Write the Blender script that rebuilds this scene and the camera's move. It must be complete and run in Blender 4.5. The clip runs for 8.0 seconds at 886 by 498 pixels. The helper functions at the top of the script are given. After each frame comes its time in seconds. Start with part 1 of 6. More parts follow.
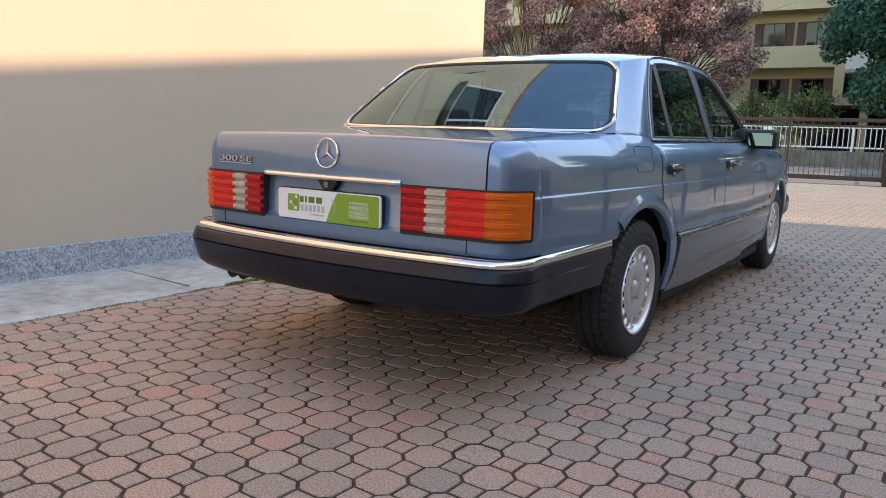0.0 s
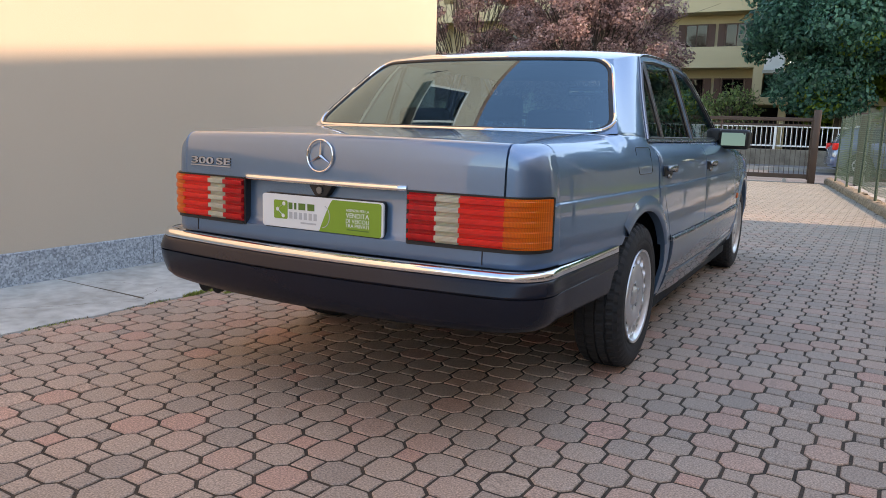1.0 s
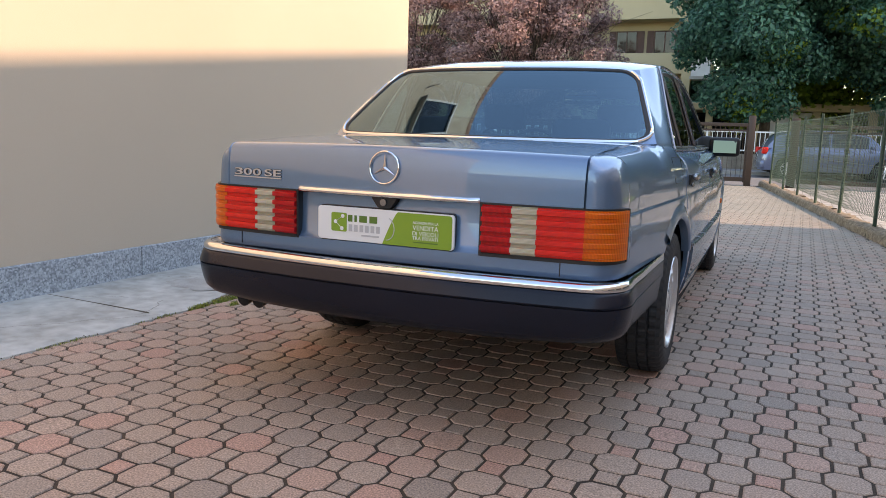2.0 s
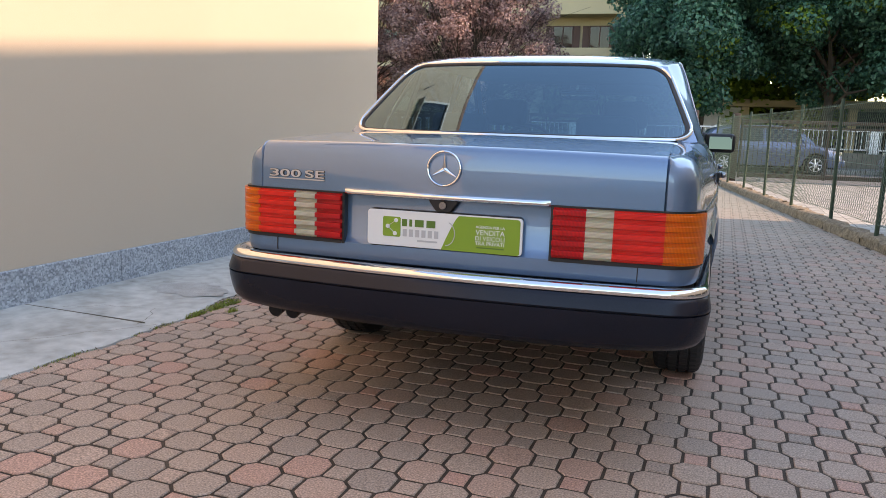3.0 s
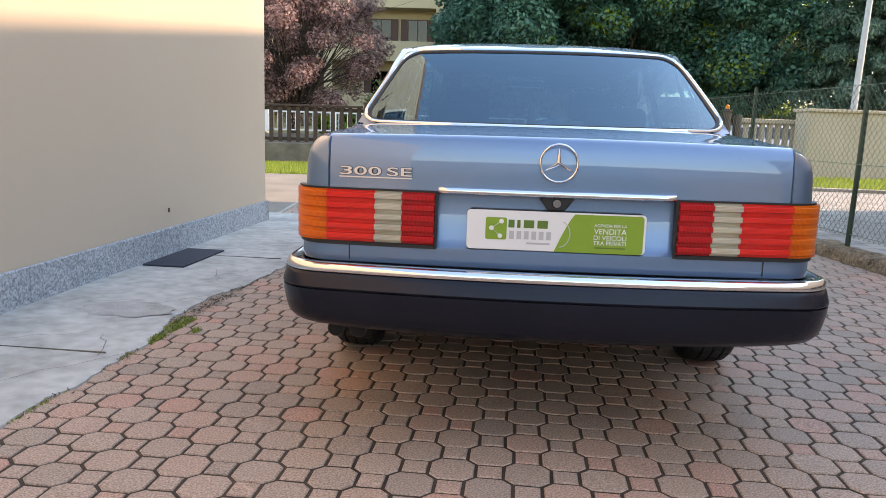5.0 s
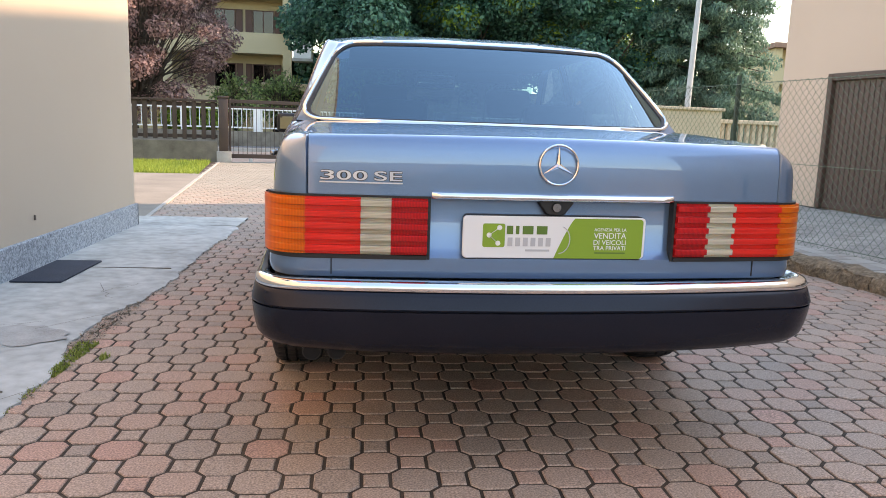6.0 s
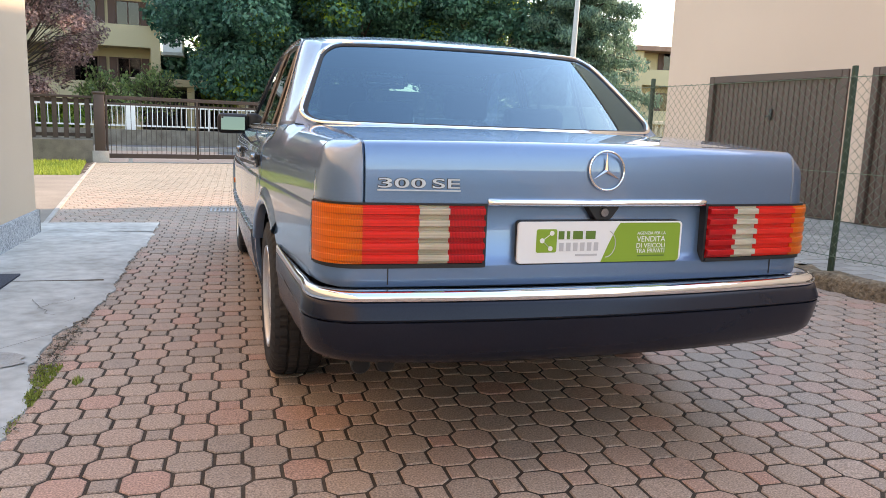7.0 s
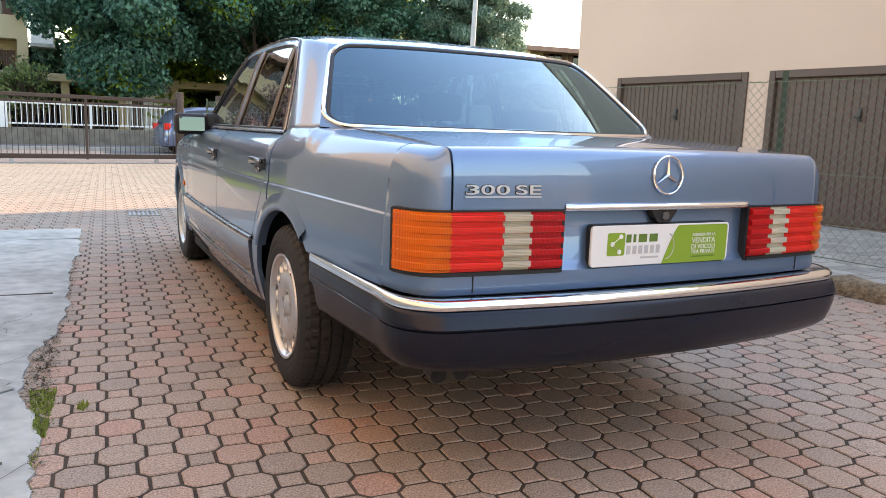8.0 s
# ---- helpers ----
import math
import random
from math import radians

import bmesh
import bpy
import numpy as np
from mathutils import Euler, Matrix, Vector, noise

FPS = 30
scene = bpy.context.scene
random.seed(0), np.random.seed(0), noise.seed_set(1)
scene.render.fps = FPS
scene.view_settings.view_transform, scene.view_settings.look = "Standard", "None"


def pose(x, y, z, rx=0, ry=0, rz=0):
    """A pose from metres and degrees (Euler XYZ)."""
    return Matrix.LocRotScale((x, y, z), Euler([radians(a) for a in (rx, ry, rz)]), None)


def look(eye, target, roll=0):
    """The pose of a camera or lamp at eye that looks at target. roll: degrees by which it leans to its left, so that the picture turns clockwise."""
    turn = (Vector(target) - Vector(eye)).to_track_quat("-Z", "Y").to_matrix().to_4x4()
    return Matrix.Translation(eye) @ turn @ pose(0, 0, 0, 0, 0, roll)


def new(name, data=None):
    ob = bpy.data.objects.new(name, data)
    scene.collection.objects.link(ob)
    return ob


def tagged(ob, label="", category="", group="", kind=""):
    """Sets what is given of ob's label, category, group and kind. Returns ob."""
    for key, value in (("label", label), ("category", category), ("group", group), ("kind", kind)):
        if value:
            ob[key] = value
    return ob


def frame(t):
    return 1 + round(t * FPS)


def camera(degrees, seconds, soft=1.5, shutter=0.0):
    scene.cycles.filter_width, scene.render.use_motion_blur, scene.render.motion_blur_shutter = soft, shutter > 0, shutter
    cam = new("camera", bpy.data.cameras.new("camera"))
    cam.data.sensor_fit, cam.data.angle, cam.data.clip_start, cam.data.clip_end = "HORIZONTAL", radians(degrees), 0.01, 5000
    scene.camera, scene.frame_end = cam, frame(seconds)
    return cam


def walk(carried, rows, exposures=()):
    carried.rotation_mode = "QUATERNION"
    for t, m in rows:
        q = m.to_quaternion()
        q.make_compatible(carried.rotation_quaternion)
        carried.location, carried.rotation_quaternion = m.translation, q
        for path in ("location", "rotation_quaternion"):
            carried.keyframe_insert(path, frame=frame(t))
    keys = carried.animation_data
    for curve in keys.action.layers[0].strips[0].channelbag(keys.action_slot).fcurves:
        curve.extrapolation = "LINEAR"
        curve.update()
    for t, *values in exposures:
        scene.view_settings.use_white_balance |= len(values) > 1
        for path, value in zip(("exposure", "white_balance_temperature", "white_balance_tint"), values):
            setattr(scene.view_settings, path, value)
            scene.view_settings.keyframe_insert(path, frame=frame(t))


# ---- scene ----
cam = camera(61.8, 8.0, soft=0.7)
METRES, EYE, TILT, LEAN, TURN = 3.708, 1.005, 0.0, 0.0, 36.5
ROWS = [
    (0.0, 0.0, 0.0, 0.0, 0.25, -9.23, -1.56),
    (0.5, -0.0344, 0.0341, -0.0, -2.24, -9.31, -1.62),
    (1.0, -0.0713, 0.0589, 0.0012, -5.23, -9.29, -1.69),
    (1.5, -0.1331, 0.0654, 0.0062, -8.1, -9.24, -1.74),
    (3.0, -0.299, 0.1418, 0.0068, -15.8, -9.26, -1.83),
    (3.5, -0.3642, 0.1716, 0.0013, -18.65, -9.24, -1.84),
    (4.0, -0.4142, 0.2143, -0.0017, -21.48, -9.25, -1.83),
    (5.5, -0.5316, 0.3555, -0.0046, -36.58, -9.37, -1.82),
    (6.0, -0.5627, 0.4067, -0.0022, -42.21, -9.36, -1.84),
    (6.5, -0.6134, 0.4548, -0.0016, -47.3, -9.3, -1.88),
    (7.0, -0.6489, 0.5099, -0.0, -51.92, -9.24, -1.95),
    (7.5, -0.6839, 0.5736, 0.0027, -56.13, -9.17, -1.98),
    (8.0, -0.7228, 0.6309, 0.0016, -60.71, -9.16, -2.01),
]
BETWEEN = [
    (1.7, look((-0.627, -0.157, 1.025), (-1.525, 1.603, 0.710), 1.8)),
    (2.8, look((-1.108, -0.226, 1.027), (-1.838, 1.609, 0.709), 1.8)),
    (4.2, look((-1.802, -0.252, 1.000), (-2.259, 1.669, 0.681), 1.8)),
    (5.3, look((-2.283, -0.166, 0.991), (-2.357, 1.806, 0.665), 1.83)),
]
PATH = [(t, pose(0, 0, EYE, TILT, LEAN, TURN) @ pose(METRES * x, METRES * y, METRES * z, 90 + pitch, roll, yaw)) for t, x, y, z, yaw, pitch, roll in ROWS]
walk(cam, sorted(PATH + BETWEEN, key=lambda row: row[0]), exposures=[(0.0, 2.02, 8300, 16), (4.0, 2.14, 8400, 16), (8.0, 2.47, 8650, 16)])

# ---- light ----
SUN_AZ, SUN_EL = 75.0, 32.8          # degrees from +y towards +x, and above the horizon
world = bpy.data.worlds.new("sky")
scene.world = world
world.use_nodes = True
wn = world.node_tree
wn.nodes.clear()
sky = wn.nodes.new("ShaderNodeTexSky")
sky.sky_type, sky.sun_disc = "NISHITA", False
sky.sun_elevation, sky.sun_rotation = radians(SUN_EL), radians(SUN_AZ)
sky.air_density, sky.dust_density, sky.ozone_density = 1.3, 0.5, 3.0
wbg = wn.nodes.new("ShaderNodeBackground")
wbg.inputs["Strength"].default_value = 0.15
wout = wn.nodes.new("ShaderNodeOutputWorld")
wn.links.new(sky.outputs[0], wbg.inputs[0])
wn.links.new(wbg.outputs[0], wout.inputs[0])
sun_data = bpy.data.lights.new("sun", "SUN")
sun_data.energy, sun_data.angle, sun_data.color = 1.72, radians(0.6), (1.0, 0.775, 0.62)
sun = new("sun", sun_data)
sdir = Vector((math.sin(radians(SUN_AZ)) * math.cos(radians(SUN_EL)), math.cos(radians(SUN_AZ)) * math.cos(radians(SUN_EL)), math.sin(radians(SUN_EL))))
sun.matrix_world = look(tuple(sdir * 60), (0, 0, 0))


# ---- materials ----
def nodes_of(name):
    m = bpy.data.materials.new(name)
    m.use_nodes = True
    nt = m.node_tree
    return m, nt, nt.nodes["Principled BSDF"]


def mottled(name, dark, light, rough=0.8, scale=4.0, fine=60.0, bump=0.2, metal=0.0, depth=0.01, island=0.0, per_object=0.0, spec=0.5, coat=0.0, fine_mix=0.35, rough_var=0.1):
    """A surface that wanders between two colours at a large and a fine scale, with relief."""
    m, nt, p = nodes_of(name)
    N, L = nt.nodes, nt.links
    tc = N.new("ShaderNodeTexCoord")
    big, small = N.new("ShaderNodeTexNoise"), N.new("ShaderNodeTexNoise")
    big.inputs["Scale"].default_value, big.inputs["Detail"].default_value = scale, 6
    small.inputs["Scale"].default_value, small.inputs["Detail"].default_value = fine, 4
    for n in (big, small):
        L.new(tc.outputs["Object"], n.inputs["Vector"])
    mix = N.new("ShaderNodeMix")
    mix.data_type = "FLOAT"
    mix.inputs[0].default_value = fine_mix
    L.new(big.outputs["Fac"], mix.inputs[2])
    L.new(small.outputs["Fac"], mix.inputs[3])
    fac = mix.outputs[0]
    if island or per_object:
        src = N.new("ShaderNodeObjectInfo") if per_object else N.new("ShaderNodeNewGeometry")
        out = src.outputs["Random"] if per_object else src.outputs["Random Per Island"]
        sc = N.new("ShaderNodeMath")
        sc.operation = "MULTIPLY_ADD"
        sc.inputs[1].default_value = island or per_object
        sc.inputs[2].default_value = -0.5 * (island or per_object)
        L.new(out, sc.inputs[0])
        ad = N.new("ShaderNodeMath")
        L.new(fac, ad.inputs[0])
        L.new(sc.outputs[0], ad.inputs[1])
        fac = ad.outputs[0]
    ramp = N.new("ShaderNodeValToRGB")
    ramp.color_ramp.elements[0].position, ramp.color_ramp.elements[1].position = 0.3, 0.7
    ramp.color_ramp.elements[0].color, ramp.color_ramp.elements[1].color = (*dark, 1), (*light, 1)
    L.new(fac, ramp.inputs[0])
    L.new(ramp.outputs[0], p.inputs["Base Color"])
    p.inputs["Metallic"].default_value = metal
    p.inputs["Specular IOR Level"].default_value = spec
    p.inputs["Coat Weight"].default_value = coat
    rr = N.new("ShaderNodeMapRange")
    rr.inputs["To Min"].default_value, rr.inputs["To Max"].default_value = max(0.02, rough - rough_var), min(1, rough + rough_var)
    L.new(big.outputs["Fac"], rr.inputs["Value"])
    L.new(rr.outputs[0], p.inputs["Roughness"])
    if bump:
        b = N.new("ShaderNodeBump")
        b.inputs["Strength"].default_value, b.inputs["Distance"].default_value = bump, depth
        L.new(small.outputs["Fac"], b.inputs["Height"])
        L.new(b.outputs[0], p.inputs["Normal"])
    return m


def plain(name, col, rough=0.5, metal=0.0, coat=0.0, spec=0.5):
    """A small part's surface, with slight wear in its gloss."""
    m, nt, p = nodes_of(name)
    N, L = nt.nodes, nt.links
    p.inputs["Base Color"].default_value = (*col, 1)
    p.inputs["Metallic"].default_value, p.inputs["Coat Weight"].default_value = metal, coat
    p.inputs["Specular IOR Level"].default_value = spec
    tc, n, r = N.new("ShaderNodeTexCoord"), N.new("ShaderNodeTexNoise"), N.new("ShaderNodeMapRange")
    n.inputs["Scale"].default_value = 14
    L.new(tc.outputs["Object"], n.inputs["Vector"])
    L.new(n.outputs["Fac"], r.inputs["Value"])
    r.inputs["To Min"].default_value, r.inputs["To Max"].default_value = rough * 0.75, min(1.0, rough * 1.25)
    L.new(r.outputs[0], p.inputs["Roughness"])
    return m


def paint_mat(name, col, flake=0.25, metal=0.6, rough=0.34):
    """Metallic car paint under clear lacquer."""
    m, nt, p = nodes_of(name)
    N, L = nt.nodes, nt.links
    tc, n = N.new("ShaderNodeTexCoord"), N.new("ShaderNodeTexNoise")
    n.inputs["Scale"].default_value, n.inputs["Detail"].default_value = 900, 2
    L.new(tc.outputs["Object"], n.inputs["Vector"])
    ramp = N.new("ShaderNodeValToRGB")
    ramp.color_ramp.elements[0].position, ramp.color_ramp.elements[1].position = 0.35, 0.65
    ramp.color_ramp.elements[0].color = (*[c * (1 - flake) for c in col], 1)
    ramp.color_ramp.elements[1].color = (*[min(1, c * (1 + flake)) for c in col], 1)
    L.new(n.outputs["Fac"], ramp.inputs[0])
    L.new(ramp.outputs[0], p.inputs["Base Color"])
    p.inputs["Metallic"].default_value, p.inputs["Roughness"].default_value = metal, rough
    p.inputs["Coat Weight"].default_value, p.inputs["Coat Roughness"].default_value, p.inputs["Coat IOR"].default_value = 1.0, 0.02, 1.65
    wv, b = N.new("ShaderNodeTexNoise"), N.new("ShaderNodeBump")
    wv.inputs["Scale"].default_value = 5
    L.new(tc.outputs["Object"], wv.inputs["Vector"])
    b.inputs["Strength"].default_value, b.inputs["Distance"].default_value = 0.05, 0.01
    L.new(wv.outputs["Fac"], b.inputs["Height"])
    L.new(b.outputs[0], p.inputs["Coat Normal"])
    return m


def glass_mat(name, tint, ior=1.6, rough=0.0, sheen=(1.0, 1.0, 1.0)):
    """A thin pane: what passes is tinted, what is mirrored grows towards grazing angles, alike from both sides."""
    m, nt, p = nodes_of(name)
    N, L = nt.nodes, nt.links
    N.remove(p)
    out = N["Material Output"]
    tr, gl, lw, mx = N.new("ShaderNodeBsdfTransparent"), N.new("ShaderNodeBsdfGlossy"), N.new("ShaderNodeLayerWeight"), N.new("ShaderNodeMixShader")
    tr.inputs["Color"].default_value = (*tint, 1)
    gl.inputs["Roughness"].default_value = rough
    gl.inputs["Color"].default_value = (*sheen, 1)
    f0 = ((ior - 1) / (ior + 1)) ** 2
    pw, ma = N.new("ShaderNodeMath"), N.new("ShaderNodeMath")
    pw.operation, ma.operation = "POWER", "MULTIPLY_ADD"
    pw.inputs[1].default_value, ma.inputs[1].default_value, ma.inputs[2].default_value = 5.0, 1 - f0, f0
    L.new(lw.outputs["Facing"], pw.inputs[0])
    L.new(pw.outputs[0], ma.inputs[0])
    L.new(ma.outputs[0], mx.inputs[0])
    L.new(tr.outputs[0], mx.inputs[1])
    L.new(gl.outputs[0], mx.inputs[2])
    L.new(mx.outputs[0], out.inputs["Surface"])
    return m


def leaf_mat(name, dark, light, rough=0.45):
    """Leaves: each its own tone, a little light passing through."""
    m, nt, p = nodes_of(name)
    N, L = nt.nodes, nt.links
    g, ramp = N.new("ShaderNodeNewGeometry"), N.new("ShaderNodeValToRGB")
    ramp.color_ramp.elements[0].color, ramp.color_ramp.elements[1].color = (*dark, 1), (*light, 1)
    L.new(g.outputs["Random Per Island"], ramp.inputs[0])
    L.new(ramp.outputs[0], p.inputs["Base Color"])
    p.inputs["Roughness"].default_value = rough
    t, mx = N.new("ShaderNodeBsdfTranslucent"), N.new("ShaderNodeMixShader")
    L.new(ramp.outputs[0], t.inputs["Color"])
    mx.inputs[0].default_value = 0.5
    L.new(p.outputs[0], mx.inputs[1])
    L.new(t.outputs[0], mx.inputs[2])
    L.new(mx.outputs[0], N["Material Output"].inputs["Surface"])
    return m


PLASTER = mottled("beige_plaster", (0.46, 0.38, 0.29), (0.52, 0.435, 0.335), 0.9, 0.6, 180, 0.12, depth=0.004)
PLASTER_R = mottled("peach_plaster", (0.55, 0.405, 0.31), (0.63, 0.475, 0.37), 0.9, 0.5, 150, 0.12, depth=0.004)
CONCRETE = mottled("pale_concrete", (0.22, 0.21, 0.19), (0.44, 0.43, 0.39), 0.85, 2.6, 90, 0.3, depth=0.004)
CONCRETE_D = mottled("dirty_concrete", (0.075, 0.062, 0.046), (0.25, 0.222, 0.18), 0.9, 3.0, 60, 0.5, depth=0.01)
PATHWAY = mottled("beige_path_concrete", (0.155, 0.138, 0.112), (0.27, 0.242, 0.20), 0.9, 1.6, 70, 0.4, depth=0.004)
KERBSTONE = mottled("weathered_kerb", (0.05, 0.034, 0.019), (0.38, 0.29, 0.19), 0.9, 11.0, 38, 1.0, depth=0.03, fine_mix=0.5)
SOIL = mottled("joint_soil", (0.022, 0.016, 0.011), (0.088, 0.062, 0.043), 0.95, 3, 120, 0.5)
ASPHALT = mottled("sunlit_asphalt", (0.10, 0.10, 0.10), (0.17, 0.165, 0.16), 0.9, 1.0, 160, 0.4)
EARTH = mottled("far_ground", (0.03, 0.04, 0.018), (0.06, 0.07, 0.03), 0.95, 0.3, 8, 0.3)
GRASS_SOIL = mottled("grass_soil", (0.08, 0.12, 0.025), (0.20, 0.26, 0.06), 0.95, 3, 60, 0.4)
RUBBER_MAT = mottled("dark_doormat", (0.022, 0.027, 0.038), (0.042, 0.05, 0.068), 0.85, 8, 300, 0.6, depth=0.004)
BROWN = mottled("brown_painted_metal", (0.044, 0.027, 0.020), (0.070, 0.042, 0.030), 0.5, 2, 80, 0.1)
BROWN_G = mottled("brown_garage_paint", (0.066, 0.037, 0.027), (0.094, 0.053, 0.039), 0.5, 2, 80, 0.1)
BROWN_W = mottled("brown_painted_wood", (0.030, 0.019, 0.014), (0.075, 0.048, 0.034), 0.7, 3, 60, 0.3)
GREEN_P = mottled("green_fence_post", (0.015, 0.035, 0.022), (0.035, 0.07, 0.04), 0.55, 6, 90, 0.2)
WIRE = plain("green_fence_wire", (0.11, 0.16, 0.105), 0.5, 0.2)
WHITE_P = mottled("white_paint", (0.60, 0.60, 0.57), (0.74, 0.74, 0.72), 0.6, 2, 40, 0.1)
YELLOW_W = mottled("yellow_render", (0.47, 0.385, 0.235), (0.55, 0.45, 0.285), 0.9, 0.3, 20, 0.1)
SHUTTER = mottled("brown_shutter", (0.07, 0.03, 0.022), (0.11, 0.05, 0.035), 0.6, 2, 40, 0.1)
CREAM_W = mottled("cream_wall", (0.42, 0.36, 0.27), (0.56, 0.49, 0.38), 0.9, 1.0, 40, 0.3)
ROOFTILE = mottled("roof_tile", (0.20, 0.10, 0.07), (0.36, 0.22, 0.16), 0.9, 2, 30, 0.3)
GREY_M = mottled("galvanised_steel", (0.35, 0.36, 0.36), (0.48, 0.49, 0.49), 0.45, 3, 60, 0.05, metal=0.7)
BARK = mottled("bark", (0.03, 0.022, 0.016), (0.10, 0.075, 0.055), 0.95, 5, 60, 0.8, depth=0.02)
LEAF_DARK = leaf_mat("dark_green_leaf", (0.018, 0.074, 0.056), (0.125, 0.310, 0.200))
# leaf green with sunlight put into its colour
LEAF_LIT = leaf_mat("sunlit_yellow_green_leaf", (0.10, 0.19, 0.02), (0.34, 0.46, 0.07))
LEAF_PLUM = leaf_mat("purple_plum_leaf", (0.13, 0.068, 0.066), (0.56, 0.37, 0.33))
LEAF_CEDAR = leaf_mat("cedar_needle", (0.035, 0.085, 0.065), (0.22, 0.35, 0.24))
LEAF_SHRUB = leaf_mat("shrub_leaf", (0.08, 0.14, 0.045), (0.32, 0.42, 0.15))
GRASS = leaf_mat("grass_blade", (0.14, 0.22, 0.03), (0.40, 0.48, 0.09), 0.6)
MOSS = leaf_mat("weed_leaf", (0.15, 0.20, 0.04), (0.42, 0.48, 0.12), 0.6)
DARK_GLASS = glass_mat("window_glass", (0.25, 0.28, 0.3), 1.5)
# near black: shade of unlit interiors put into colour, also plain dark metal
ROOM = plain("room_shade_dark_metal", (0.03, 0.03, 0.035), 0.9)
GLOBE = plain("opal_globe", (0.75, 0.66, 0.42), 0.3)
ORANGE = plain("orange_plastic", (0.8, 0.25, 0.02), 0.35)


def granite_mat():
    m, nt, p = nodes_of("speckled_granite")
    N, L = nt.nodes, nt.links
    tc, v, n = N.new("ShaderNodeTexCoord"), N.new("ShaderNodeTexVoronoi"), N.new("ShaderNodeTexNoise")
    v.inputs["Scale"].default_value, n.inputs["Scale"].default_value, n.inputs["Detail"].default_value = 95, 34, 6
    n.inputs["Roughness"].default_value = 0.75
    for x in (v, n):
        L.new(tc.outputs["Object"], x.inputs["Vector"])
    sep = N.new("ShaderNodeSeparateColor")
    L.new(v.outputs["Color"], sep.inputs[0])
    ad = N.new("ShaderNodeMix")
    ad.data_type = "FLOAT"
    ad.inputs[0].default_value = 0.6
    L.new(sep.outputs[0], ad.inputs[2])
    L.new(n.outputs["Fac"], ad.inputs[3])
    r = N.new("ShaderNodeValToRGB")
    e = r.color_ramp.elements
    e[0].position, e[0].color = 0.26, (0.15, 0.175, 0.195, 1)
    e[1].position, e[1].color = 0.74, (0.46, 0.51, 0.545, 1)
    mid = e.new(0.46)
    mid.color = (0.27, 0.30, 0.325, 1)
    L.new(ad.outputs[0], r.inputs[0])
    L.new(r.outputs[0], p.inputs["Base Color"])
    p.inputs["Roughness"].default_value = 0.75
    b = N.new("ShaderNodeBump")
    b.inputs["Strength"].default_value, b.inputs["Distance"].default_value = 0.35, 0.004
    L.new(n.outputs["Fac"], b.inputs["Height"])
    L.new(b.outputs[0], p.inputs["Normal"])
    return m


